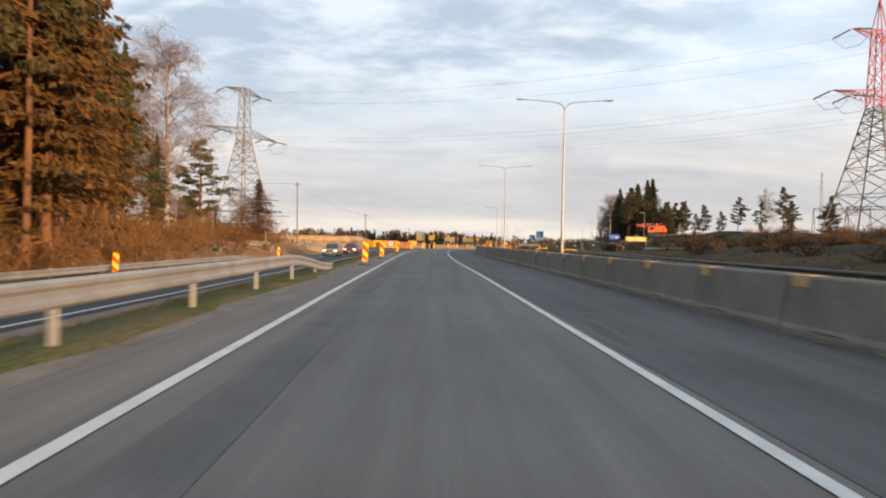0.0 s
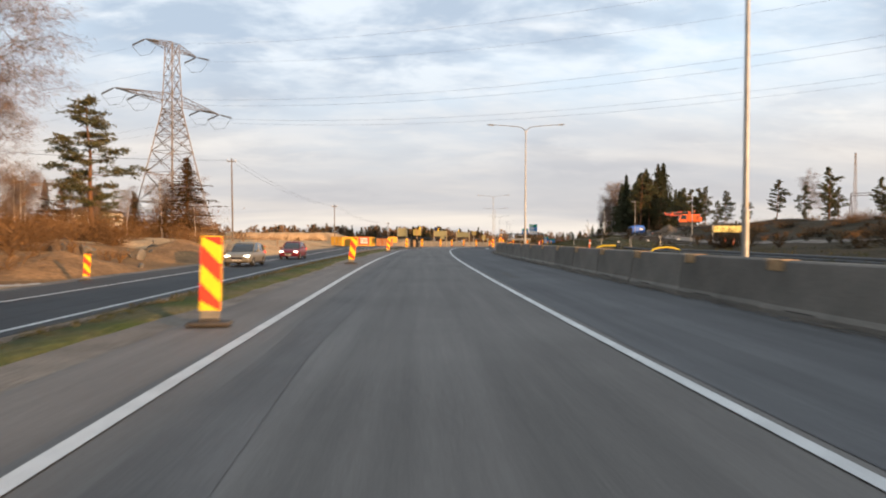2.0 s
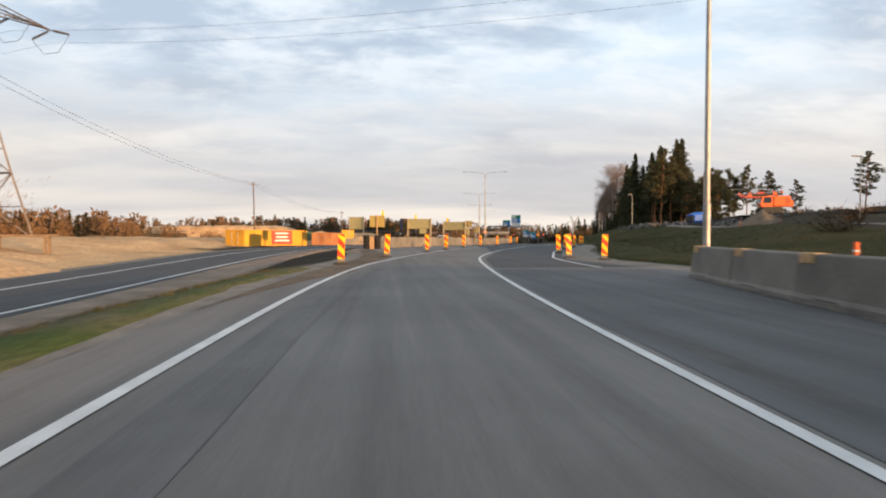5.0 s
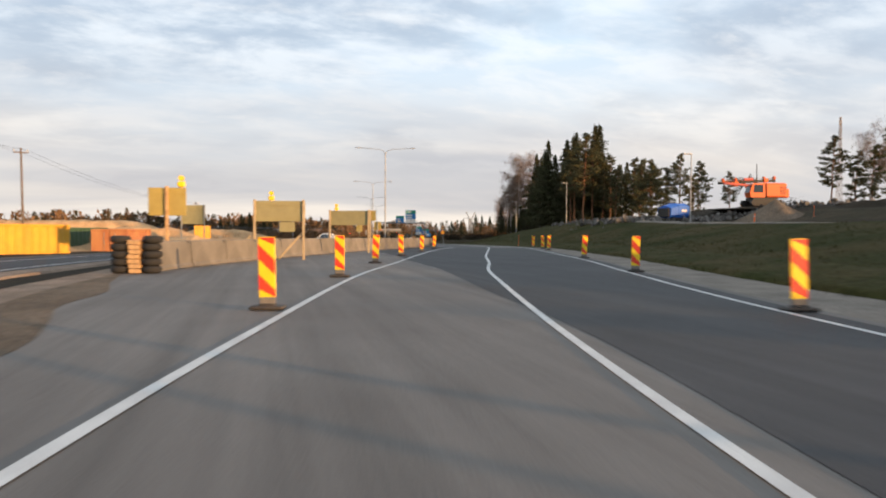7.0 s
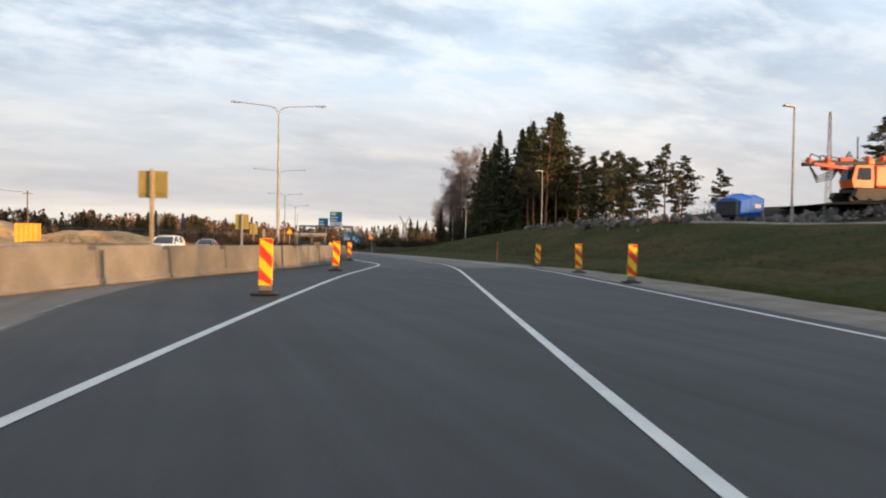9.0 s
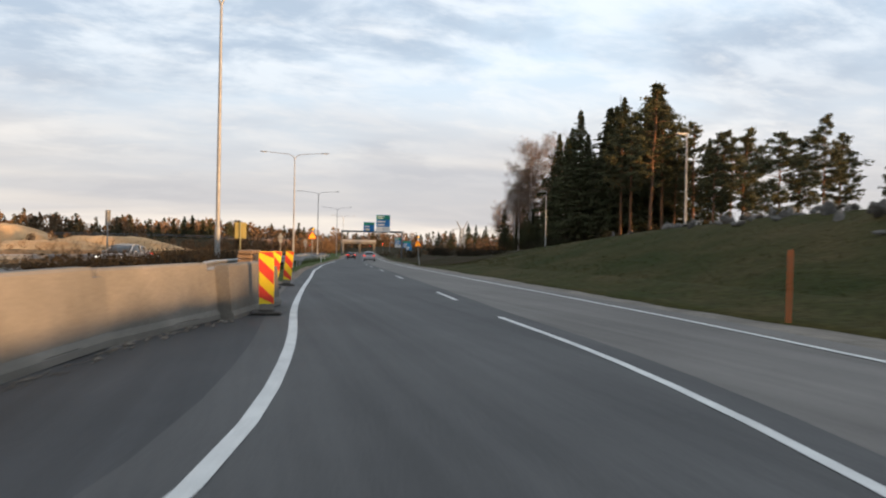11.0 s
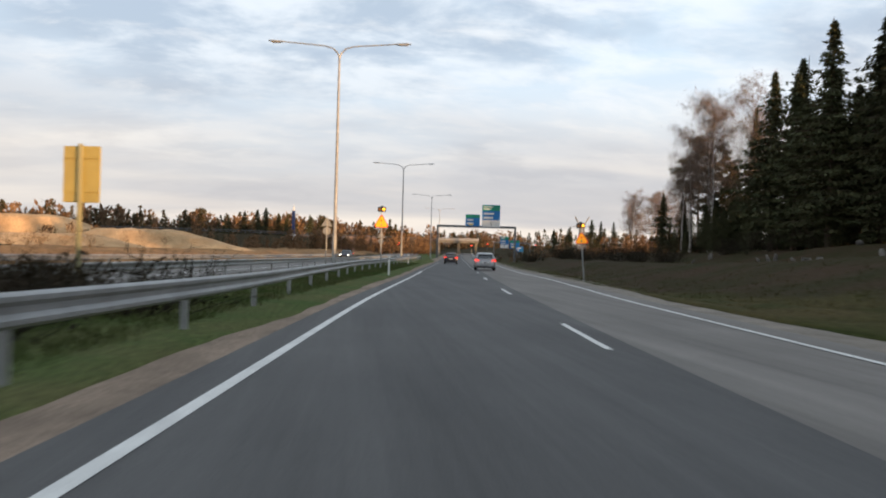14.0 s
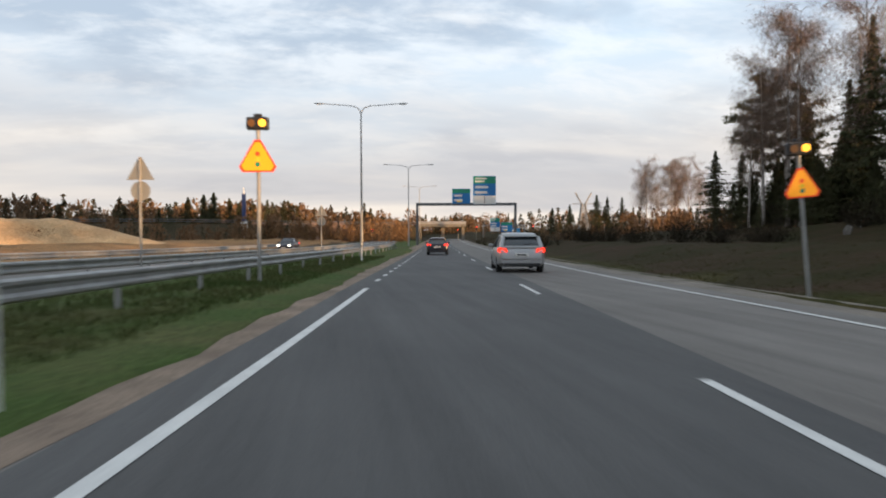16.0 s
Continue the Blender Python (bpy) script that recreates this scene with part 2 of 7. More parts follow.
    box_green=material("container_green", (0.05, 0.10, 0.055), 0.6, scale=0.8, vary=0.2, bump=0.05),
    box_rust=material("container_rust", (0.34, 0.12, 0.05), 0.75, second=(0.42, 0.2, 0.08), scale=0.9, vary=0.25, bump=0.1),
    box_blue=material("container_blue", (0.015, 0.12, 0.50), 0.5, scale=0.8, vary=0.15, bump=0.05),
    rig_orange=material("machine_orange", (0.78, 0.14, 0.025), 0.45, second=(0.6, 0.12, 0.03), scale=1.5, vary=0.12, bump=0.03),
    rig_dark=material("machine_dark", (0.04, 0.038, 0.036), 0.7, scale=2, vary=0.3, bump=0.2),
    hose=material("yellow_hose", (0.72, 0.52, 0.03), 0.5, vary=0.1, bump=0.05),
    rock=material("blasted_rock", (0.165, 0.15, 0.135), 0.9, second=(0.09, 0.083, 0.075), scale=0.5, fine=6, vary=0.35, bump=0.6, dist=0.08, spec=0.1, rnd=0.3),
    rock_warm=material("rock_face", (0.22, 0.145, 0.105), 0.9, second=(0.11, 0.075, 0.06), scale=0.12, fine=1.2, vary=0.3, bump=0.7, dist=0.4, spec=0.1),
    bark=material("spruce_bark", (0.105, 0.075, 0.055), 0.95, second=(0.06, 0.046, 0.036), scale=4, fine=25, vary=0.35, bump=0.5, spec=0.1),
    bark_pine=material("pine_bark", (0.19, 0.095, 0.05), 0.95, second=(0.10, 0.065, 0.047), scale=1.2, fine=20, vary=0.35, bump=0.5, spec=0.1),
    bark_birch=material("birch_bark", (0.50, 0.46, 0.42), 0.85, second=(0.16, 0.13, 0.115), scale=3.5, fine=20, vary=0.3, bump=0.3, spec=0.1),
    twig=material("birch_twigs", (0.20, 0.145, 0.115), 0.9, vary=0.3, bump=0, spec=0.1),
    spruce=material("spruce_needles", (0.042, 0.050, 0.022), 0.8, second=(0.066, 0.062, 0.028), scale=0.8, fine=12, vary=0.4, bump=0, rnd=0.3, spec=0.15),
    pine=material("pine_needles", (0.060, 0.066, 0.032), 0.8, second=(0.092, 0.080, 0.038), scale=0.8, fine=12, vary=0.4, bump=0, rnd=0.25, spec=0.15),
    bush=material("bare_bush", (0.165, 0.092, 0.042), 0.9, second=(0.105, 0.062, 0.032), scale=0.8, fine=8, vary=0.4, bump=0, rnd=0.25, spec=0.05),
    # the bare bush again with the bank's shade put into its colour
    bush_shaded=material("shaded_brush", (0.034, 0.026, 0.018), 0.9, second=(0.022, 0.020, 0.013), scale=0.8, fine=8, vary=0.4, bump=0, rnd=0.25, spec=0.05),
    # spruce needles with the orange of the low sun put into their colour
    spruce_sunlit=material("sunlit_spruce_needles", (0.066, 0.043, 0.016), 0.8, second=(0.115, 0.062, 0.022), scale=0.6, fine=10, vary=0.4, bump=0, rnd=0.3, spec=0.1),
    dark_blue=material("dark_blue_paint", (0.02, 0.04, 0.13), 0.5, scale=0.8, vary=0.15, bump=0.03),
    reed=material("dry_grass_blades", (0.105, 0.090, 0.048), 0.9, second=(0.055, 0.060, 0.026), scale=0.3, fine=5, vary=0.4, bump=0, spec=0.05),
    # in-between copy of the bare bush, some of the shade in its colour
    bush_half_shaded=material("half_shaded_brush", (0.060, 0.043, 0.028), 0.9, second=(0.040, 0.031, 0.020), scale=0.8, fine=8, vary=0.4, bump=0, rnd=0.25, spec=0.05),
    far_birch=material("far_bare_trees", (0.185, 0.112, 0.062), 0.95, second=(0.120, 0.078, 0.048), scale=0.03, fine=0.6, vary=0.3, bump=0, spec=0.05),
    pole_wood=material("grey_pole_wood", (0.150, 0.118, 0.092), 0.9, second=(0.10, 0.080, 0.064), scale=2, fine=40, vary=0.3),
    earth=material("orange_earth", (0.33, 0.185, 0.085), 0.95, second=(0.19, 0.110, 0.055), scale=0.35, fine=4, vary=0.4, bump=0.8, dist=0.15, spec=0.08),
    # side and seam: older asphalt, with some grazing-light contrast put into the tone
    asphalt_side=material("asphalt_side", (0.098, 0.096, 0.096), 0.85, second=(0.076, 0.075, 0.076), scale=0.25, fine=55, vary=0.3, bump=0.35, dist=0.012, spec=0.3, streak=0.25),
    seam=material("asphalt_seam", (0.108, 0.099, 0.092), 0.85, second=(0.140, 0.128, 0.118), scale=0.7, fine=50, vary=0.3, bump=0.35, dist=0.012, spec=0.3, streak=0.25),
    far_wood=material("far_wood", (0.046, 0.044, 0.026), 0.95, second=(0.078, 0.064, 0.036), scale=0.03, fine=0.6, vary=0.35, bump=0, spec=0.05),
    plaster=material("pale_plaster", (0.50, 0.45, 0.36), 0.8, scale=0.4, vary=0.1, bump=0.05),
)


# ---- mesh helpers ----
class Shape:
    """Collects vertices and faces of one mesh."""

    def __init__(self):
        self.v, self.f = [], []

    def add(self, verts, faces, m=None):
        n = len(self.v)
        if m is not None:
            verts = [tuple(m @ Vector(p)) for p in verts]
        self.v += [tuple(p) for p in verts]
        self.f += [tuple(i + n for i in f) for f in faces]
        return self

    def box(self, cx, cy, cz, sx, sy, sz, m=None, bevel=0.0):
        x, y, z, b = sx / 2, sy / 2, sz / 2, bevel
        if b <= 0:
            vs = [(cx + i * x, cy + j * y, cz + k * z) for k in (-1, 1) for j in (-1, 1) for i in (-1, 1)]
            fs = [(0, 2, 3, 1), (4, 5, 7, 6), (0, 1, 5, 4), (1, 3, 7, 5), (3, 2, 6, 7), (2, 0, 4, 6)]
            return self.add(vs, fs, m)
        ring = [(-x + b, -y), (x - b, -y), (x, -y + b), (x, y - b), (x - b, y), (-x + b, y), (-x, y - b), (-x, -y + b)]
        small = [(px * (1 - b / x), py * (1 - b / y)) for px, py in ring]
        levels = [(small, -z), (ring, -z + b), (ring, z - b), (small, z)]
        return self.loft([[(cx + px, cy + py, cz + h) for px, py in r] for r, h in levels], m)

    def loft(self, rings, m=None, caps=True):
        k = len(rings[0])
        vs = [p for r in rings for p in r]
        fs = [(a * k + i, a * k + (i + 1) % k, (a + 1) * k + (i + 1) % k, (a + 1) * k + i) for a in range(len(rings) - 1) for i in range(k)]
        if caps:
            fs += [tuple(range(k - 1, -1, -1)), tuple(range((len(rings) - 1) * k, len(rings) * k))]
        return self.add(vs, fs, m)

    def tube(self, points, radii, sides=8, m=None):
        """A round bar along points; radii: one for all or one each."""
        pts = [Vector(p) for p in points]
        rad = radii if isinstance(radii, (list, tuple)) else [radii] * len(pts)
        rings = []
        for i, p in enumerate(pts):
            d = (pts[min(i + 1, len(pts) - 1)] - pts[max(i - 1, 0)]).normalized()
            a = d.cross(Vector((0, 0, 1)) if abs(d.z) < 0.95 else Vector((1, 0, 0))).normalized()
            b = d.cross(a)
            rings.append([tuple(p + (a * math.cos(q) + b * math.sin(q)) * rad[i]) for q in (2 * math.pi * j / sides for j in range(sides))])
        return self.loft(rings, m)

    def disc(self, c, r, thick, axis="y", sides=20, m=None):
        off = {"x": Vector((thick / 2, 0, 0)), "y": Vector((0, thick / 2, 0)), "z": Vector((0, 0, thick / 2))}[axis]
        c = Vector(c)
        return self.tube([c - off, c + off], r, sides, m)

    def prism(self, outline, y0, y1, m=None):
        """An outline of (x, z) pushed from y0 to y1."""
        return self.loft([[(x, y0, z) for x, z in outline], [(x, y1, z) for x, z in outline]], m)

    def mesh(self, name, mat, smooth=False):
        me = bpy.data.meshes.new(name)
        me.from_pydata(self.v, [], self.f)
        me.materials.append(mat)
        if smooth:
            me.polygons.foreach_set("use_smooth", [True] * len(me.polygons))
        me.update()
        return me


def part(name, sh, mat, parent=None, label="", smooth=False):
    ob = new(name, sh.mesh(name, mat, smooth))
    if parent is not None:
        ob.parent = parent
    return tagged(ob, label)


def piece(name, mesh, parent, loc=(0, 0, 0), rot=(0, 0, 0)):
    """A part on a shared mesh."""
    ob = new(name, mesh)
    ob.parent, ob.location, ob.rotation_euler = parent, loc, rot
    return ob


def thing(name, label, category, m=None, group="", kind=""):
    ob = new(name)
    ob.empty_display_size = 0.3
    if m is not None:
        ob.matrix_basis = m
    return tagged(ob, label, category, group, kind)


def solo(name, sh, mat, label, category, m=None, group="", kind="", smooth=False):
    ob = new(name, sh.mesh(name, mat, smooth))
    if m is not None:
        ob.matrix_basis = m
    return tagged(ob, label, category, group, kind)


def curve(pairs):
    """A smooth x over y from a few (y, x) pairs."""
    ys, xs = [p[0] for p in pairs], [p[1] for p in pairs]
    n = len(ys)
    sl = [(xs[min(i + 1, n - 1)] - xs[max(i - 1, 0)]) / (ys[min(i + 1, n - 1)] - ys[max(i - 1, 0)]) for i in range(n)]

    def at(y):
        if y <= ys[0]:
            return xs[0] + sl[0] * (y - ys[0])
        if y >= ys[-1]:
            return xs[-1] + sl[-1] * (y - ys[-1])
        i = max(k for k in range(n) if ys[k] <= y)
        h = ys[i + 1] - ys[i]
        t = (y - ys[i]) / h
        return (2 * t**3 - 3 * t**2 + 1) * xs[i] + (t**3 - 2 * t**2 + t) * h * sl[i] + (3 * t**2 - 2 * t**3) * xs[i + 1] + (t**3 - t**2) * h * sl[i + 1]

    return at


def ease(v, a, b):
    t = min(1.0, max(0.0, (v - a) / (b - a)))
    return t * t * (3 - 2 * t)


def along(f, y, off=0.0):
    """The point beside the curve x = f(y), off metres to its right, and the heading there."""
    s = (f(y + 0.5) - f(y - 0.5))
    h = math.atan2(s, 1.0)
    return f(y) + off * math.cos(h), y - off * math.sin(h), -math.degrees(h)


# ---- plan: lines of the road over y ----
line_left = curve([(-60, 1.05), (-20, -0.05), (3, -0.65), (13, -0.92), (24, -1.16), (38, -1.48), (60, -1.77), (80, -1.60), (92, -1.33), (100, -0.89), (107, -0.16), (112, 0.75), (116.5, 1.68), (121.7, 2.86), (133, 5.77), (142, 8.75), (150, 11.32), (158.5, 14.12), (167.4, 17.22), (174, 19.85), (178, 21.31), (182.2, 21.96), (188.6, 22.40), (195.8, 23.07), (204, 23.93), (216, 25.13), (225, 26.24), (238, 27.89), (258, 30.92), (274, 33.22), (320, 40.20), (380, 49.60), (480, 66.10)])
line_mid = curve([(-60, 5.17), (-20, 4.07), (4, 3.52), (20, 3.13), (39, 2.58), (60, 2.41), (75, 2.59), (83, 2.82), (93, 3.22), (103, 3.91), (113, 5.00), (120.7, 6.60), (131.7, 9.49), (135.3, 10.53), (140, 12.18), (144.1, 13.50), (147.8, 14.68), (155, 17.19), (163, 20.03), (172, 23.20), (177.6, 24.86), (181.5, 25.58), (186.9, 26.08), (193, 26.78), (204, 28.03), (215, 29.36), (231, 31.20), (252.5, 34.1), (264, 35.85), (320, 44.3), (380, 53.35), (480, 69.85)])
line_right = curve([(100, 7.9), (106, 8.0), (112.7, 8.6), (117.8, 9.85), (125, 11.8), (134, 14.8), (141, 17.3), (152.6, 20.9), (164, 24.6), (172, 27.1), (177, 28.1), (181, 28.75), (186.7, 29.5), (203, 31.1), (220, 33.1), (238, 35.4), (246, 36.7), (258, 38.6), (271, 40.3), (320, 48.2), (380, 57.3), (480, 73.3)])
barrier_right = curve([(-40, 8.0), (-5, 7.15), (10, 6.75), (24, 6.45), (41, 6.15), (60, 6.05), (78, 6.25), (86, 6.9), (93, 7.9), (101, 9.3)])
barrier_left = curve([(134.5, -0.7), (138.3, 0.2), (142, 1.4), (146, 2.9), (152, 5.3), (158, 7.9), (164.5, 10.9), (172, 15.2), (178.7, 18.6), (184, 20.0), (187.4, 21.4), (190, 22.0)])
opposite = curve([(-60, -9.5), (10, -9.5), (45, -9.8), (62, -10.05), (85, -10.5), (100, -10.6), (115, -10.15), (129, -9.1), (138, -7.8), (148, -5.6), (162, -1.4), (180, 4.6), (195, 8.3), (210, 11.5), (258, 17.8), (274, 20.1), (320, 27.1), (380, 36.5), (480, 53)])
profile = curve([(-300, -1.4), (-40, -0.18), (0, 0.0), (35, 0.17), (70, 0.31), (110, 0.34), (150, 0.2), (180, -0.08), (210, -0.45), (250, -1.1), (300, -1.9), (350, -2.4), (420, -2.65), (600, -2.7), (3000, -2.7)])


def edge_right(y):
    a = barrier_right(y) + 1.2
    b = line_right(y) + 0.75
    return a if y < 96 else b if y > 112 else a + (b - a) * ease(y, 96, 112)


def edge_left(y):
    a = line_left(y) - 1.1
    if 100 < y < 192:
        b = barrier_left(max(y, 139)) - 0.2 if y > 139 else -0.9 - (139 - y) * 0.05
        k = ease(y, 100, 132) * (1 - ease(y, 182, 192))
        return a + (min(a, b) - a) * k
    return a


def sink(y):
    """How far the opposite carriageway lies below this one."""
    return 0.75 - 0.75 * ease(y, 95, 150)


def opp_half(y):
    """Paved width of the opposite carriageway on this side of its axis."""
    return 2.4 + 1.5 * ease(y, 150, 190)


bank_h = curve([(-60, 1.0), (30, 0.9), (70, 0.65), (95, 0.62), (108, 1.1), (120, 1.8), (150, 2.0), (170, 2.4), (195, 3.3), (215, 3.0), (240, 2.1), (262, 1.3), (300, 0.9), (420, 0.8)])
plateau_h = curve([(-60, 3.0), (40, 2.0), (80, 1.3), (105, 1.5), (120, 1.9), (142, 2.4), (160, 3.5), (177, 4.9), (205, 5.0), (240, 4.3), (280, 3.2), (330, 2.4), (420, 2.0)])


def lump(x, y, s, seed=0.0):
    return noise.noise(Vector((x / s + seed, y / s - seed, seed)))


def terrain(x, y):
    yy = min(max(y, -60), 420)
    z = profile(y)
    er, el = edge_right(yy), edge_left(yy)
    if x > er:
        d = x - er
        start = 1.6 if y > 100 else 6.0 - 4.4 * ease(y, 60, 100)
        z += bank_h(yy) * (0.55 * ease(d, start, start + 15) + 0.45 * min(1.0, max(0.0, (d - start) / 13.0))) + (plateau_h(yy) - bank_h(yy)) * ease(d, 22, 35)
        z -= 0.75 * ease(y, 225, 258) * ease(d, 0.8, 3.2) * (1 - ease(d, 6, 14))
        z += 0.10 * lump(x, y, 3.0) * ease(d, 2, 8) + 0.55 * lump(x, y, 14.0, 3) * ease(d, 14, 40)
        z += 2.3 * ease(x, 54, 74) * ease(y, 62, 92) * (1 - ease(y, 148, 170)) * (1 + 0.35 * lump(x, y, 12.0, 6))
        z += 3.0 * ease(d, 90, 420) * (0.7 + lump(x, y, 160.0, 8))
    elif x < el:
        d = el - x
        ox = opposite(yy)
        z -= sink(yy) * ease(d, 0.8, 4.2)
        far = ox - 4.6 - x
        if far > 0:
            z += (sink(yy) + 0.5) * ease(far, 1.5, 16) + 0.5 * (0.6 + lump(x, y, 7.0, 5)) * ease(far, 2, 8) + 0.25 * lump(x, y, 2.2, 9) * ease(far, 2, 6)
            z += 2.5 * ease(far, 60, 400) * (0.7 + lump(x, y, 150.0, 2))
        elif y > 190:
            z += 0.15 * lump(x, y, 2.5, 4) * ease(d, 1.5, 3.0) * ease(-far - 9.5, 0, 2)
    return z


# ---- ground: one sheet to the horizon ----
def spread(a, b, step, far, grow=1.32):
    inner = list(np.arange(a, b + 0.01, step))
    out, s = [], step
    while (inner[-1] + sum(out)) < far:
        s *= grow
        out.append(s)
    hi = list(np.cumsum(out) + inner[-1])
    out, s = [], step
    while inner[0] - sum(out) > -far:
        s *= grow
        out.append(s)
    lo = list(inner[0] - np.cumsum(out))[::-1]
    return [float(v) for v in lo + inner + hi]


GROUND_TONES = dict(
    grass=((0.050, 0.055, 0.026), (0.085, 0.072, 0.042)), sand=((0.56, 0.37, 0.20), (0.38, 0.24, 0.125)), slope=((0.025, 0.031, 0.008), (0.058, 0.045, 0.018)),
    dirt=((0.048, 0.037, 0.026), (0.028, 0.024, 0.017)), heath=((0.070, 0.052, 0.034), (0.038, 0.034, 0.020)), grass_green=((0.060, 0.092, 0.028), (0.088, 0.088, 0.040)), peat=((0.046, 0.030, 0.018), (0.026, 0.026, 0.010)), earth=((0.33, 0.185, 0.085), (0.19, 0.110, 0.055)), grit=((0.26, 0.20, 0.152), (0.17, 0.132, 0.102)))


def ground_material():
    """Soil and turf that run into one another: two tones per place, mixed by blotches and grain."""
    ma = material("ground_cover", (0.1, 0.1, 0.1), 0.95, scale=0.2, fine=5, vary=0.4, bump=0.8, dist=0.12, spec=0.05)
    nt = ma.node_tree
    mx = [n for n in nt.nodes if n.bl_idname == "ShaderNodeMix"][0]
    for name, socket in (("soil_a", 6), ("soil_b", 7)):
        at = nt.nodes.new("ShaderNodeAttribute")
        at.attribute_name = name
        nt.links.new(at.outputs["Color"], mx.inputs[socket])
    return ma


def build_ground():
    xs, ys = spread(-50, 100, 1.3, 3500), spread(-24, 330, 1.7, 3500)
    nx = len(xs)
    verts = []
    for y in ys:
        yy = min(max(y, -60), 420)
        er, el, ox = edge_right(yy), edge_left(yy), opposite(yy)
        for x in xs:
            z = terrain(x, y)
            on_own = el - 2.3 < x < er + (2.9 if y > 100 else 0.6)
            on_opp = abs(x - ox) < 4.9
            verts.append((x, y, z - (0.10 if (on_own or on_opp) and -60 < y < 420 else 0.0)))
    kinds = []
    for y in ys:
        yy = min(max(y, -60), 420)
        er, el, ox = edge_right(yy), edge_left(yy), opposite(yy)
        for x in xs:
            wob = 3.0 * lump(x, y, 6.0, 1) + 1.6 * lump(x, y, 2.3, 4)
            k = 3
            if x > er:
                d = x - er
                if y < 92 + wob:
                    k = 0 if d < 7 + wob else 4
                else:
                    k = 2 if d < 17 + wob * 0.6 else 3 if d < 60 + 2 * wob else 4
                if x > 50 + wob and 55 < y < 172 + wob:
                    k = 4
                if y > 236 + wob and d > 5.5 + wob:
                    k = 6
            elif x < el:
                far = ox - 4.6 - x
                if far < 0:
                    k = 8 if y < 112 else 3 if y < 204 + wob else 5
                elif y < 135 + wob * 2:
                    k = (1 if y > 92 + 4 * wob else 7) if far < 34 + 3 * wob and y > -10 else 4
                else:
                    k = 3 if far < 3 else 7 if far < 9 + wob and y > 225 else 1 if far < 24 + 3 * wob and (y < 225 or x < -10 + 2 * wob) else 7 if far < 40 + 4 * wob else 4
            kinds.append(k)
    faces = [(j * nx + i, j * nx + i + 1, (j + 1) * nx + i + 1, (j + 1) * nx + i) for j in range(len(ys) - 1) for i in range(nx - 1)]
    me = bpy.data.meshes.new("ground")
    me.from_pydata(verts, [], faces)
    tones = np.array([GROUND_TONES[k] for k in ("grass", "sand", "slope", "dirt", "heath", "grass_green", "peat", "earth", "grit")])[np.array(kinds)]
    for q, name in ((0, "soil_a"), (1, "soil_b")):
        at = me.attributes.new(name, "FLOAT_COLOR", "POINT")
        at.data.foreach_set("color", np.concatenate([tones[:, q], np.ones((len(kinds), 1))], 1).astype(np.float32).ravel())
    me.materials.append(ground_material())
    me.polygons.foreach_set("use_smooth", [True] * len(faces))
    tagged(new("ground", me), "rough grass, bare soil and sand along the road works", "ground", kind="structure")


build_ground()


# ---- ribbons: carriageways, gravel edges, lines ----
def ribbon(f, g, y0, y1, lift, step=1.5, drop=None, base=profile):
    """A strip between the curves f and g. drop: depth of a skirt down its sides."""
    sh = Shape()
    n = max(2, int((y1 - y0) / step) + 1)
    ys = [y0 + (y1 - y0) * i / (n - 1) for i in range(n)]
    vs, fs = [], []
    for y in ys:
        a, b, z = f(y), g(y), base(y) + lift
        row = [(a, y, z), (b, y, z)]
        if drop:
            row = [(a - drop, y, z - drop)] + row + [(b + drop, y, z - drop)]
        vs += row
    k = len(vs) // n
    for j in range(n - 1):
        fs += [(j * k + i, j * k + i + 1, (j + 1) * k + i + 1, (j + 1) * k + i) for i in range(k - 1)]
    return sh.add(vs, fs)


def strip(f, width, y0, y1, lift, step=1.2, base=profile):
    return ribbon(lambda y: f(y) - width / 2, lambda y: f(y) + width / 2, y0, y1, lift, step, None, base)


road = part("road", ribbon(edge_left, edge_right, -60, 470, 0.0, 1.5, 0.12), M["asphalt"])
tagged(road, "worn grey asphalt carriageway with patches", "road", kind="structure")
new_left = curve([(104, 4.2), (113, 5.3), (121, 7.0), (128, 7.9), (136, 9.0), (144, 9.55), (149, 10.1), (159, 10.65), (166, 12.2), (174, 16.4), (180, 19.0), (186, 20.8), (190, 21.6), (197, 22.6)])
dark = part("dark_asphalt", ribbon(lambda y: max(new_left(y), edge_left(y) + 0.05), lambda y: edge_right(y) - 0.25, 104, 174, 0.005), M["asphalt_new"], road, "newly laid dark asphalt")
part("dark_asphalt", ribbon(lambda y: max(new_left(y), edge_left(y) + 0.05), lambda y: line_left(y) - 0.5, 173.9, 192, 0.006), M["asphalt_new"], road, "newly laid dark asphalt")
for y0, y1 in ((136.2, 137.5), (139.2, 140.9), (144.3, 146.1), (147.6, 151.2), (152.6, 155.0), (156.4, 158.8)):
    part("old_line", strip(lambda y: new_left(y) - 0.09 + 0.03 * lump(0, y, 1.5, 3), 0.10, y0, y1, 0.012, 0.5), M["paint_old"], road, "chalky trace of an erased line")
part("lane_asphalt", ribbon(lambda y: line_left(y) - 0.55, lambda y: line_mid(y) + 0.45, 174, 470, 0.005), M["asphalt_mid"], road, "darker asphalt of the left lane")
opp_base = lambda y: profile(y) - sink(y)
road2 = part("opposite_road", ribbon(lambda y: opposite(y) - 3.9, lambda y: opposite(y) + opp_half(y), -60, 470, 0.0, 1.5, 0.12, opp_base), M["asphalt_new"])
tagged(road2, "dark asphalt of the opposite carriageway", "road", kind="structure")
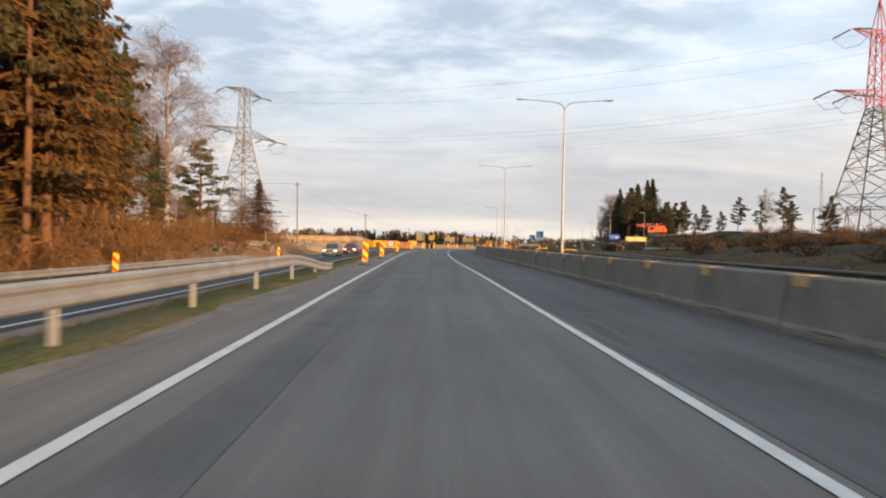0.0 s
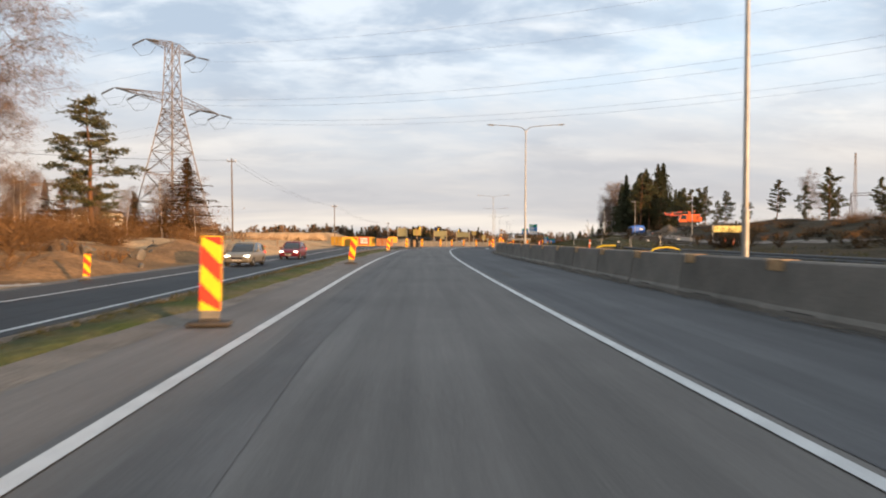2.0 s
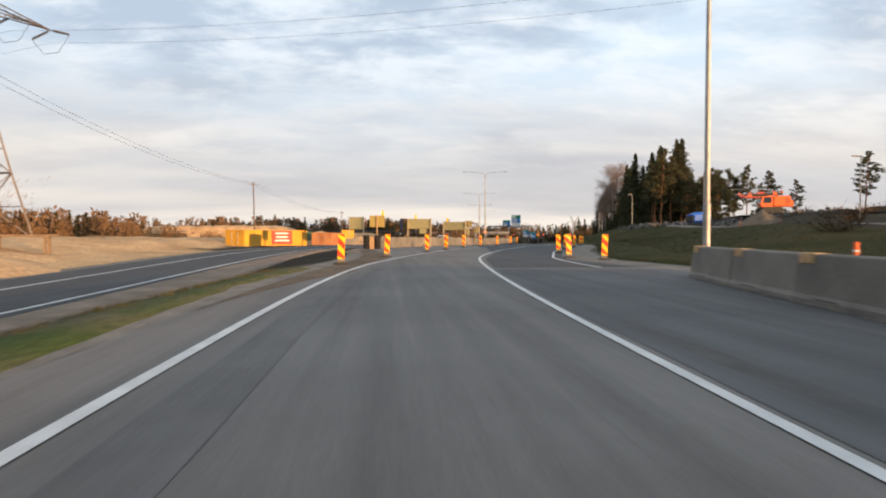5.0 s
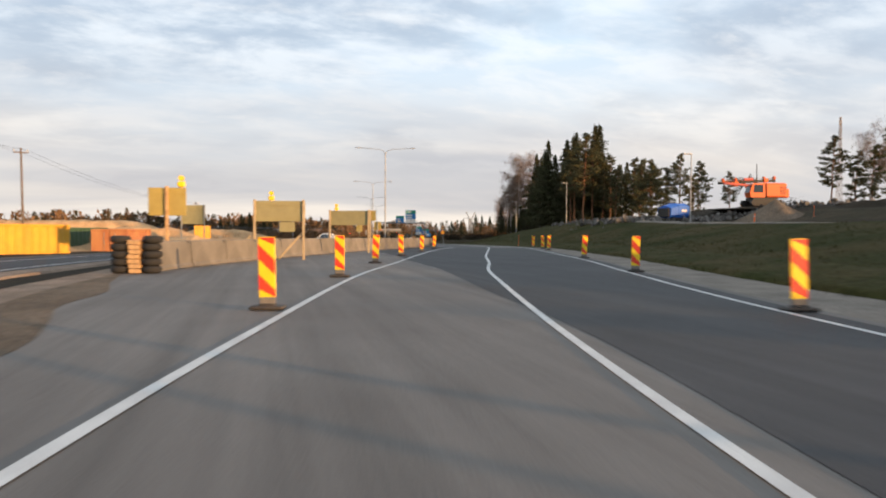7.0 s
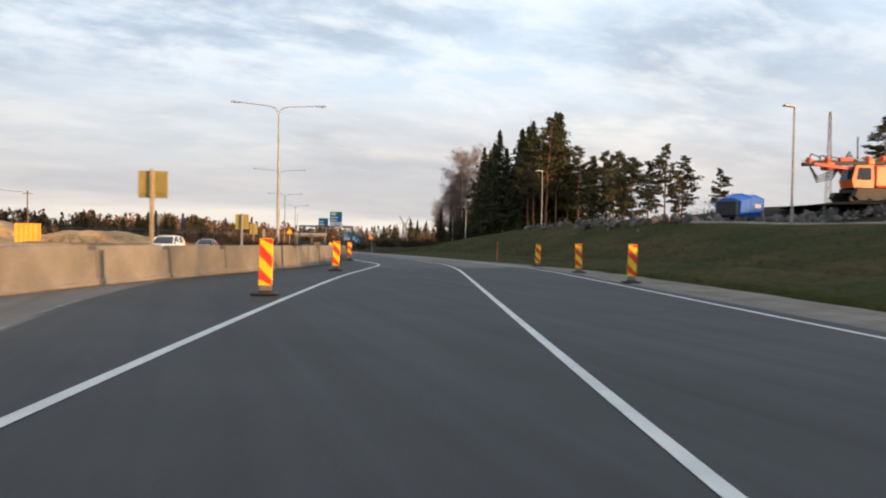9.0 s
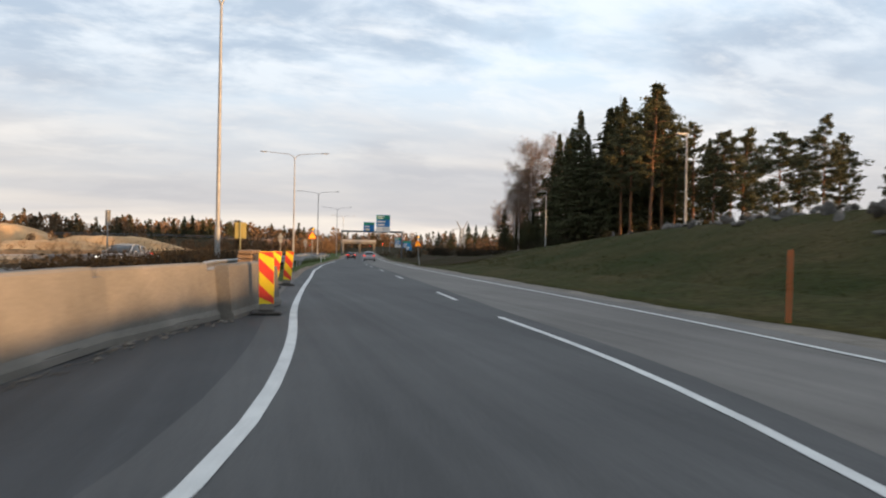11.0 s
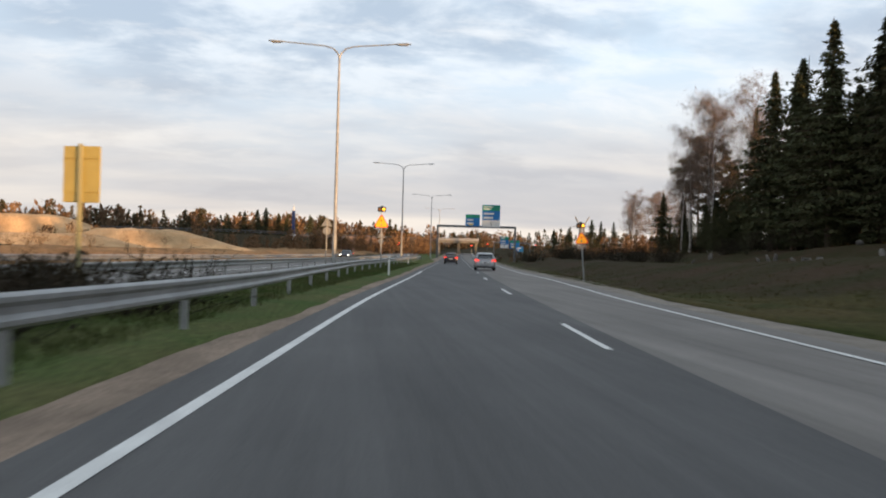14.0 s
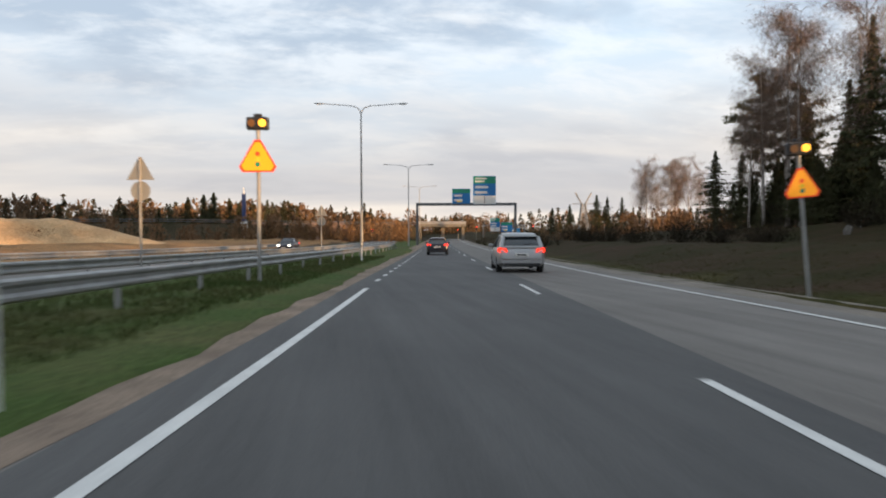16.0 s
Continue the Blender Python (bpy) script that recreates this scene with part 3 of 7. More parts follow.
part("worn_asphalt", ribbon(lambda y: opposite(y) - 3.7, lambda y: opposite(y) + opp_half(y) - 0.15, 192, 470, 0.005, 1.5, None, opp_base), M["asphalt"], road2, "worn pale asphalt")
for off in (2.0, -1.6):
    part("road_line", strip(lambda y, o=off: opposite(y) + o, 0.15, -60, 470, 0.008, 2.0, opp_base), M["paint"], road2)

for y0, y1 in ((-60, 144.9), (145.5, 268)):
    part("road_line", strip(line_left, 0.135, y0, y1, 0.011), M["paint"], road)
part("road_line", strip(line_mid, 0.12, -60, 172, 0.011), M["paint"], road)
part("road_line", strip(line_mid, 0.11, 172, 186, 0.011), M["paint"], road)
part("road_line", strip(line_right, 0.12, 104, 470, 0.011), M["paint"], road)
for y in [190.2, 203.3] + [216.2 + 12.25 * k for k in range(17)]:
    part("lane_dash", strip(line_mid, 0.105, y, y + 3.3, 0.011, 1.1), M["paint"], road)
y = 271.0
while y < 330:
    part("edge_dash", strip(line_left, 0.135, y, y + 1.0, 0.011, 0.5), M["paint"], road)
    y += 3.0
# older surfaces; their tone also holds part of the low sun's contrast
part("shoulder_asphalt", ribbon(lambda y: line_mid(y) + 0.16 + 0.05 * lump(0, y, 3.0, 2), lambda y: edge_right(y) - 0.3, -60, 103, 0.005), M["asphalt_side"], road, "darker asphalt beside the barrier, part of its contrast painted grazing light")
part("seam_band", ribbon(lambda y: line_left(y) + 0.40 + 0.10 * lump(0, y, 5.0, 6), lambda y: line_left(y) + 0.92 + 0.16 * lump(4, y, 7.0, 6), -60, 112, 0.005, 1.2), M["seam"], road, "dark worn band along the lane edge, part of its contrast painted grazing light")
part("dirt_strip", ribbon(lambda y: edge_left(y) + 0.02, lambda y: edge_left(y) + (1.3 + 0.5 * lump(1, y, 4.0, 3)) * ease(y, 92, 104) * (1 - ease(y, 128, 137)) + 0.05, 92, 137, 0.006, 0.8), M["gravel_brown"], road, "brown dirt dragged over the asphalt edge")
# short marks and repairs on the surface
for y0, y1, a, b in ((4.6, 7.4, 3.8, 3.98), (5.6, 8.6, 4.15, 4.28), (30.5, 33.0, 2.95, 3.12), (32.0, 34.5, 3.3, 3.42), (50, 53, 3.1, 3.35), (86, 90, 3.5, 3.75)):
    part("repair_patch", ribbon(lambda y, s=a: s + 0.04 * math.sin(y * 3), lambda y, s=b: s + 0.05 * math.sin(y * 2.3), y0, y1, 0.006, 0.4), M["patch"], road)
for f, g, y0, y1, b, mk, lift, skirt in (
        (lambda y: edge_left(y) - 0.85, lambda y: edge_left(y) + 0.02, -60, 122, profile, "gravel", -0.006, None),
        (lambda y: edge_left(y) - 1.0, lambda y: edge_left(y) + 0.15 + 0.42 * ease(y, 196, 206) + 0.10 * lump(0, y, 2.0, 7), 122, 470, profile, "gravel_warm", 0.004, None),
        (lambda y: edge_right(y) - 0.1, lambda y: edge_right(y) + 2.5 - 1.2 * ease(y, 160, 190), 98, 470, profile, "gravel", -0.015, 0.1),
        (lambda y: opposite(y) + opp_half(y) - 0.1, lambda y: opposite(y) + opp_half(y) + 2.0 - 1.1 * ease(y, 110, 150), -60, 470, opp_base, "gravel_warm", -0.015, 0.1),
        (lambda y: opposite(y) - 4.9, lambda y: opposite(y) - 3.8, -60, 470, opp_base, "gravel", -0.015, 0.1)):
    ob = part("gravel_shoulder", ribbon(f, g, y0, y1, lift, 0.8 if skirt is None else 1.5, skirt, b), M[mk])
    tagged(ob, "pale gravel shoulder beside the asphalt", "shoulder", kind="structure")


# gravel side road that climbs the bank to the work site
side_road = curve([(84, 37.5), (98, 34.5), (106, 33.2), (114, 32.4), (122, 33.5), (140, 40), (160, 44.8), (177, 46.0), (200, 47.5)])


def build_side_road():
    sh = Shape()
    vs, fs, k = [], [], 7
    ys = [84 + 1.0 * i for i in range(100)]
    for y in ys:
        for j in range(k):
            x = side_road(y) + (j - 3) * 0.62
            vs.append((x, y, terrain(x, y) + (-0.12 if j in (0, k - 1) else 0.10)))
    for i in range(len(ys) - 1):
        fs += [(i * k + j, i * k + j + 1, (i + 1) * k + j + 1, (i + 1) * k + j) for j in range(k - 1)]
    tagged(part("side_road", sh.add(vs, fs), M["gravel"], None, "", True), "pale gravel side road up the bank", "road", kind="structure")


build_side_road()


# ragged turf edges where verge meets gravel
def verge(edge, side, y0, y1, offs, mat, label, seed, shift=None):
    sh = Shape()
    n = int((y1 - y0) / 0.7)
    k = len(offs)
    vs = []
    for i in range(n + 1):
        y = y0 + (y1 - y0) * i / n
        e = edge(y)
        for j, o in enumerate(offs):
            wob = 0.22 * lump(0, y, 1.6, seed) + 0.35 * lump(3, y, 7.0, seed) if j < 2 else 0.0
            x = e + side * (o + wob + (shift(y) if shift else 0.0))
            z = terrain(x, y) + (-0.16 if j in (0, k - 1) else 0.02 if j == 1 else 0.06 + 0.03 * lump(x, y, 0.8, seed))
            vs.append((x, y, z))
    fs = []
    for i in range(n):
        for j in range(k - 1):
            f = (i * k + j, i * k + j + 1, (i + 1) * k + j + 1, (i + 1) * k + j)
            fs.append(f if side > 0 else f[::-1])
    ob = part("verge", sh.add(vs, fs), M[mat], None, "", True)
    tagged(ob, label, "verge", kind="structure")


verge(edge_right, 1, 99, 330, (2.0, 2.15, 2.6, 3.3, 4.1, 4.9, 5.6), "slope", "dark turf edge along the gravel shoulder", 2, lambda y: -1.25 * ease(y, 160, 190))
verge(edge_left, -1, 200, 335, (-0.16, 0.0, 0.5, 1.2, 2.1, 3.2, 4.2), "grass_green", "green turf edge along the gravel shoulder", 5)
verge(edge_left, -1, -40, 104, (0.30, 0.45, 0.75, 1.05, 1.35, 1.55), "grass_strip", "dull grass strip between the carriageways", 9)


# ---- things beside the road ----
def ground_pose(x, y, rz=0.0, lift=0.0, tilt=0.0, lean=0.0):
    return pose(x, y, terrain(x, y) + lift, tilt, lean, rz)


def road_pose(x, y, rz=0.0, lift=0.0, tilt=0.0, lean=0.0):
    return pose(x, y, profile(y) + lift, tilt, lean, rz)


# concrete barrier units: sloped foot, narrow top, lifting pockets and a drain slot
def barrier_unit(length, rise=1.0, cut=0.60, notch=0.66):
    half = [(-0.235, 0.0), (-0.235, 0.07), (-0.185, 0.14), (-0.125, 0.80), (-0.095, 0.83), (0.095, 0.83), (0.125, 0.80), (0.185, 0.14), (0.235, 0.07), (0.235, 0.0)]
    L = length / 2
    low = [(x, rise * min(z, notch)) for x, z in half]
    half = [(x, rise * z) for x, z in half]
    sh = Shape()
    stations = [(-L, half, 0.02), (-L + 0.03, half, 0), (L - cut, half, 0), (L - cut + 0.005, low, 0), (L - 0.02, low, 0), (L, low, 0.02)]
    sh.loft([[(x * (1 - s), y, z - (s if z > 0.5 else 0)) for x, z in pr] for y, pr, s in stations])
    return sh


BARRIER_LEN = 3.2
barrier_mesh = barrier_unit(BARRIER_LEN - 0.03).mesh("barrier_body", M["concrete"])
tall_mesh = barrier_unit(BARRIER_LEN - 0.03, 1.14, 0.32, 0.72).mesh("tall_barrier_body", M["concrete"])
slot = Shape().box(0, 0, 0, 0.462, 0.7, 0.09)
slot_mesh = slot.mesh("drain_slot", M["rubber"])
# notch block: its orange colour stands for sunlight in the notch
block_mesh = Shape().box(0, 0, 0, 0.28, 0.42, 0.18, bevel=0.012).mesh("lifting_block", M["wood_block"])


def barrier_row(f, y0, y1, group, blocks):
    y = y0
    while y < y1:
        s = f(y + 0.5) - f(y - 0.5)
        dy = BARRIER_LEN / math.hypot(1, s)
        ym = y + dy / 2
        x, _, h = along(f, ym)
        b = thing("concrete_barrier", "grey concrete traffic barrier unit standing on the asphalt", "barrier", road_pose(x, ym, h + random.uniform(-0.6, 0.6), 0.012), group)
        piece("body", barrier_mesh if blocks else tall_mesh, b)
        piece("drain_slot", slot_mesh, b, (0, 0.45, 0.05))
        if blocks:
            tagged(piece("lifting_block", block_mesh, b, (0, BARRIER_LEN / 2 - 0.36, 0.75)), "timber block in the notch, sunlit orange put into its colour")
        y += dy


barrier_row(barrier_right, -32, 99, "barriers beside the right lane", True)
barrier_row(barrier_left, 136.2, 187.2, "barriers beside the left lane", False)


# red and yellow delineator panels on rubber feet
def panel_parts():
    board = Shape().box(0, 0, 0.67, 0.27, 0.028, 0.97, bevel=0.012)
    stub = Shape().box(0, 0, 0.14, 0.25, 0.03, 0.13, bevel=0.01)
    stripes = Shape()
    w, z0, z1, k = 0.13, 0.195, 1.145, 0.26
    for side in (-1, 1):
        z = z0 - 0.13
        while z < z1:
            q = [(-w, z), (w, z + k), (w, z + k + 0.24), (-w, z + 0.24)]
            q = [(x, min(max(v, z0), z1)) for x, v in q]
            if max(v for _, v in q) - min(v for _, v in q) > 0.02:
                y = side * 0.0165
                vs = [(x * side, y, v) for x, v in q]
                stripes.add(vs, [(3, 2, 1, 0)] if side > 0 else [(3, 2, 1, 0)])
            z += 0.48
    foot = Shape().box(0, 0, 0.032, 0.54, 0.32, 0.05, bevel=0.02).box(0, 0, 0.07, 0.28, 0.12, 0.05, bevel=0.02)
    return board.mesh("board", M["yellow"]), stripes.mesh("stripes", M["red"]), stub.mesh("stub", M["concrete"]), foot.mesh("rubber_foot", M["rubber"])


PANEL = panel_parts()


def panel(x, y, turn=0.0, lean=0.0, base=None):
    p = thing("delineator_panel", "red and yellow striped delineator panel on a rubber foot", "road panel", road_pose(x, y, turn, 0.012) if base is None else pose(x, y, base, 0, 0, turn), "delineator panels along the lane")
    b = piece("board", PANEL[0], p, rot=(0, radians(lean), 0))
    tagged(piece("stripes", PANEL[1], b), "red reflective stripes")
    tagged(piece("stub", PANEL[2], b), "plain grey lower end")
    tagged(piece("rubber_foot", PANEL[3], p), "black rubber foot")


for x, y, turn, lean in ((-2.0, 28.3, 3, 2), (-2.2, 39.7, 4, 1.5), (-2.5, 59.5, -3, 7), (-2.25, 85.5, 5, 6), (-1.2, 107.0, -4, 2), (0.55, 115.0, -10, 4), (3.25, 124.9, -14, -1), (5.2, 132.5, -18, 0), (7.55, 140.9, -16, 2), (10.4, 149.7, -22, -1), (13.8, 159.3, -18, 1), (17.6, 170.8, -20, 2), (21.8, 186.9, -6, -1), (22.1, 195.3, -6, 7), (22.6, 197.1, -12, 5),
                         (10.3, 110.6, -10, 2), (9.5, 113.4, 0, -3), (11.45, 122.7, -14, -2), (14.75, 133.0, -15, 1), (18.8, 144.5, -20, 3), (24.6, 161.8, -16, 2), (27.0, 168.4, -20, -2), (29.0, 175.4, -14, 1)):
    panel(x, y, turn, lean)


for x, y in ((-13.9, 60), (-14.2, 93), (-13.8, 28)):
    panel(x, y, 12, 3, terrain(x, y) - 0.02)


# steel guard rail: corrugated beam on sigma posts
def guard_rail(f, off, y0, y1, base, taper=9.0, height=0.76):
    g = thing("guard_rail", "galvanised steel guard rail on evenly spaced posts", "guard rail", group="roadside guard rails")
    prof = [(0.0, 0.155), (0.045, 0.12), (0.045, 0.075), (0.0, 0.03), (0.0, -0.03), (0.045, -0.075), (0.045, -0.12), (0.0, -0.155), (-0.012, -0.155), (0.03, -0.115), (0.03, -0.08), (-0.012, -0.035), (-0.012, 0.035), (0.03, 0.08), (0.03, 0.115), (-0.012, 0.155)]
    rings = []
    n = int((y1 - y0) / 1.3) + 1
    for i in range(n + 1):
        y = y0 + (y1 - y0) * i / n
        o = off(y) if callable(off) else off
        x, yy, h = along(f, y, o)
        dip = 0.5 * (1 - ease(y1 - y, 0, taper)) + 0.5 * (1 - ease(y - y0, 0, taper))
        c, s = math.cos(radians(h)), math.sin(radians(h))
        rings.append([(x + px * c, yy + px * s, base(yy) + height - 0.16 + pz - dip) for px, pz in prof])
    part("beam", Shape().loft(rings), M["steel"], g)
    post = Shape().box(0, 0, 0.27, 0.10, 0.06, 1.1, bevel=0.008)
    me = post.mesh("post", M["steel"])
    y = y0 + 2.8
    while y < y1 - 0.6:
        o = off(y) if callable(off) else off
        x, yy, h = along(f, y, o - 0.055)
        dip = 0.5 * (1 - ease(y1 - y, 0, taper)) + 0.5 * (1 - ease(y - y0, 0, taper))
        piece("post", me, g, (x, yy, base(yy) - 0.2 - dip), (0, 0, radians(h)))
        y += 4.1


guard_rail(line_left, curve([(-40, -1.75), (0, -1.72), (12, -1.65), (24, -1.7)]), -32, 24, profile)
guard_rail(line_left, curve([(188, -2.6), (198, -2.3), (206, -1.75), (214, -1.6), (232, -1.8), (246, -2.7), (262, -3.6), (340, -3.8)]), 190, 340, lambda y: profile(y) + 0.13 * (1 - ease(y, 214, 238)), 3.0)
guard_rail(opposite, 4.6, 196, 345, opp_base)
guard_rail(opposite, -4.95, 200, 345, opp_base)
guard_rail(opposite, -4.7, -20, 58, lambda y: opp_base(y) - 0.05, 9.0, 0.58)


# tall twin-arm street lamps
def street_lamp(x, y, turn, h=13.1, arm=3.7):
    lamp = thing("street_lamp", "tall galvanised street lamp with two curved arms", "street lamp", ground_pose(x, y, turn), "street lamps along the road")
    part("pole", Shape().tube([(0, 0, -0.3), (0, 0, 2.2)], 0.13, 12).tube([(0, 0, 2.2), (0, 0, 2.3), (0, 0, h * 0.55), (0, 0, h)], [0.13, 0.105, 0.09, 0.06], 12), M["steel"], lamp)
    for s in (-1, 1):
        pts = [(0, 0, h - 0.1), (s * 0.12, 0, h + 0.22), (s * 0.4, 0, h + 0.48), (s * 0.9, 0, h + 0.62), (s * (arm - 0.2), 0, h + 0.82)]
        a = part("arm", Shape().tube(pts, [0.055, 0.05, 0.045, 0.04, 0.035], 8), M["steel"], lamp)
        head = Shape().loft([[(s * q, w * cy, h + 0.82 + e + 0.02 * (q - arm) + hh * cz) for cy, cz in ((-1, -0.4), (-0.7, 0.5), (0, 0.9), (0.7, 0.5), (1, -0.4), (0, -0.8))][:: s] for q, w, hh, e in ((arm - 0.35, 0.04, 0.04, 0), (arm - 0.2, 0.11, 0.07, 0), (arm + 0.35, 0.15, 0.085, 0.01), (arm + 0.62, 0.06, 0.04, 0.02))])
        hd = part("lantern", head, M["steel"], a, "flat lantern head")
        part("lens", Shape().box(s * (arm + 0.15), 0, h + 0.765, 0.55, 0.2, 0.03, bevel=0.01), M["lamp_glass"], a, "pale lantern glass")


for x, y, turn in ((12.4, 55, -1), (12.15, 104.8, -4), (19.8, 208.2, -9), (26.2, 260.5, -8), (33.9, 313, -8), (43.8, 364, -8), (52.2, 416, -8)):
    street_lamp(x, y, turn)


def small_lamp(x, y, top, turn):
    z = terrain(x, y)
    h = top - z
    lamp = thing("street_lamp", "slender grey street lamp with a single short arm", "street lamp", pose(x, y, z, 0, 0, turn), "side road lamps")
    part("pole", Shape().tube([(0, 0, -0.3), (0, 0, h)], [0.09, 0.05], 8), M["steel"], lamp)
    part("lantern", Shape().box(-0.45, 0, h + 0.03, 1.0, 0.24, 0.12, bevel=0.04), M["steel"], lamp)


for a in ((48.2, 177.0, 10.1, 0), (46.7, 142.3, 9.1, 0), (52.5, 217.0, 9.8, 0), (56.3, 250.0, 8.1, -8)):
    small_lamp(*a)


# sign boards seen from behind, with posts and a flashing beacon
def sign_board(x, y, turn, width, height, top, label, face="sign_back", posts=2, beacon=None, post_mat="post_wood", base=None, extra=None):
    z = profile(y) if base is None else base
    s = thing("sign_board", label, "sign", pose(x, y, z, 0, 0, turn), "road work sign boards")
    cz = top - z - height / 2
    b = part("board", Shape().box(0, 0.05, cz, width, 0.035, height, bevel=0.01), M[face], s)
    for k in (-0.3, 0.3):
        part("stiffener", Shape().box(0, 0.02, cz + k * height, width * 0.97, 0.03, 0.05), M[face], b)
    xs = [0] if posts == 1 else [-width * 0.47, width * 0.47]
    for px in xs:
        part("post", Shape().box(px, -0.02, (top - z + 0.05) / 2 - 0.15, 0.10, 0.10, top - z + 0.35, bevel=0.008), M[post_mat], s)
    if beacon is not None:
        bc = part("beacon", Shape().box(beacon, 0, top - z + 0.12, 0.26, 0.16, 0.2, bevel=0.03).tube([(beacon, 0, top - z - 0.02), (beacon, 0, top - z + 0.05)], 0.03), M["yellow"], s, "yellow flashing beacon")
        part("lens", Shape().disc((beacon, 0, top - z + 0.34), 0.1, 0.09, "y", 14), M["yellow"], bc)
    if extra:
        for px in (-width * 0.47, width * 0.47):
            part("brace", Shape().box(0, 0, 0, 0.09, 0.07, 1.9, pose(px - 0.62, 0.06, 0.62, 0, 42, 0)), M[post_mat], s, "slanting timber brace")
        ex, ez, ew, eh = extra
        part("lower_board", Shape().box(ex, 0.05, ez - z, ew, 0.03, eh, bevel=0.01), M[face], s)
    return s


sign_board(-0.2, 139.4, -8, 1.3, 1.0, 3.1, "dull yellow plywood sign board on a thick post", "sign_dull", 1, 0.5, "wood_block", 0.2)
sign_board(-3.9, 184.5, -12, 2.4, 1.9, 4.1, "grey-backed sign board on two posts", "sign_back", 2, None, "steel", -0.2)
sign_board(3.8, 145.3, -10, 2.35, 0.95, 2.95, "grey-backed sign board on two timber posts", "sign_back", 2, -0.35, "post_wood", None, (0.35, 1.75, 0.7, 0.45))
sign_board(8.45, 157.2, -22, 2.75, 0.95, 2.9, "long grey-backed sign board on two timber posts", "sign_back", 2, -0.85, "post_wood")
sign_board(11.3, 166.7, -18, 0.85, 0.8, 3.2, "small square yellow sign board on a single post", "sign_dull", 1, None, "post_wood")
sign_board(15.2, 187.0, -20, 0.8, 0.9, 2.6, "small square yellow sign board on a single post", "sign_dull", 1, None, "steel", -0.2)
sign_board(31.3, 96.4, -12, 3.1, 0.66, 2.92, "long low pale yellow sign board on three posts", "sign_bright", 3, None, "steel", terrain(31.3, 96.4))
sign_board(20.2, 238.6, -14, 1.05, 1.5, 2.95, "upright dull yellow sign board on a pale post", "sign_dull", 1, None, "sign_back", -0.95)


sign_board(8.1, 243, -12, 0.5, 1.4, 3.9, "narrow grey-backed upright sign on a single post", "sign_grey", 1, None, "steel", terrain(8.1, 243))


def tyre_stack(x, y, turn):
    t = thing("tyre_stack", "stacks of black tyres with timber between, before the barrier end", "tyres", road_pose(x, y, turn, 0.01))
    ring = Shape()
    prof = [(0.18, -0.1), (0.24, -0.12), (0.33, -0.08), (0.35, 0), (0.33, 0.08), (0.24, 0.12), (0.18, 0.1)]
    k = 18
    ring.loft([[(r * math.cos(2 * math.pi * i / k), r * math.sin(2 * math.pi * i / k), z) for r, z in prof] for i in range(k + 1)], caps=False)
    me = ring.mesh("tyre", M["tyre"], True)
    t.scale = (0.84, 0.84, 0.92)
    for sx in (-0.56, 0.56):
        for i in range(5):
            piece("tyre", me, t, (sx + random.uniform(-0.03, 0.03), random.uniform(-0.03, 0.03), 0.125 + 0.245 * i))
    wd = Shape().box(0, 0, 0, 0.42, 0.6, 0.14, bevel=0.015).mesh("timber", M["wood_block"])
    for i in range(7):
        piece("timber", wd, t, (random.uniform(-0.04, 0.04), 0, 0.08 + 0.155 * i), (0, 0, random.uniform(-0.1, 0.1)))


tyre_stack(-0.55, 135.6, -14)


def pallet_stack(x, y, turn):
    t = thing("timber_stack", "stack of weathered timber blocks at the barrier end", "timber", road_pose(x, y, turn, 0.01))
    me = Shape().box(0, 0, 0, 0.46, 0.5, 0.17, bevel=0.03).mesh("timber", M["wood"])
    for cy in (-0.6, 0.45):
        z = 0.0
        for h in (0.26, 0.14, 0.34, 0.12, 0.14, 0.12):
            ob = piece("timber", me, t, (random.uniform(-0.04, 0.04) - 0.05 * z, cy + random.uniform(-0.04, 0.04), z + h / 2), (0, 0, random.uniform(-0.08, 0.08)))
            ob.scale = (1.0, 1.15, h / 0.175)
            z += h + 0.012
    part("dark_board", Shape().box(-0.02, -0.08, 0.52, 0.46, 0.36, 1.0, bevel=0.02), M["rubber"], t, "dark rubber sheet between the timbers")
    p = thing("lying_pole", "yellow painted pole lying on the ground by the barrier end", "pole", road_pose(20.9, 191.6, -3, 0.07))
    part("pole", Shape().tube([(0.0, -4.0, 0.02), (0.1, 0.0, 0.0), (0.15, 4.0, 0.03)], 0.048, 10), M["hose"], p)


pallet_stack(21.45, 196.6, -8)


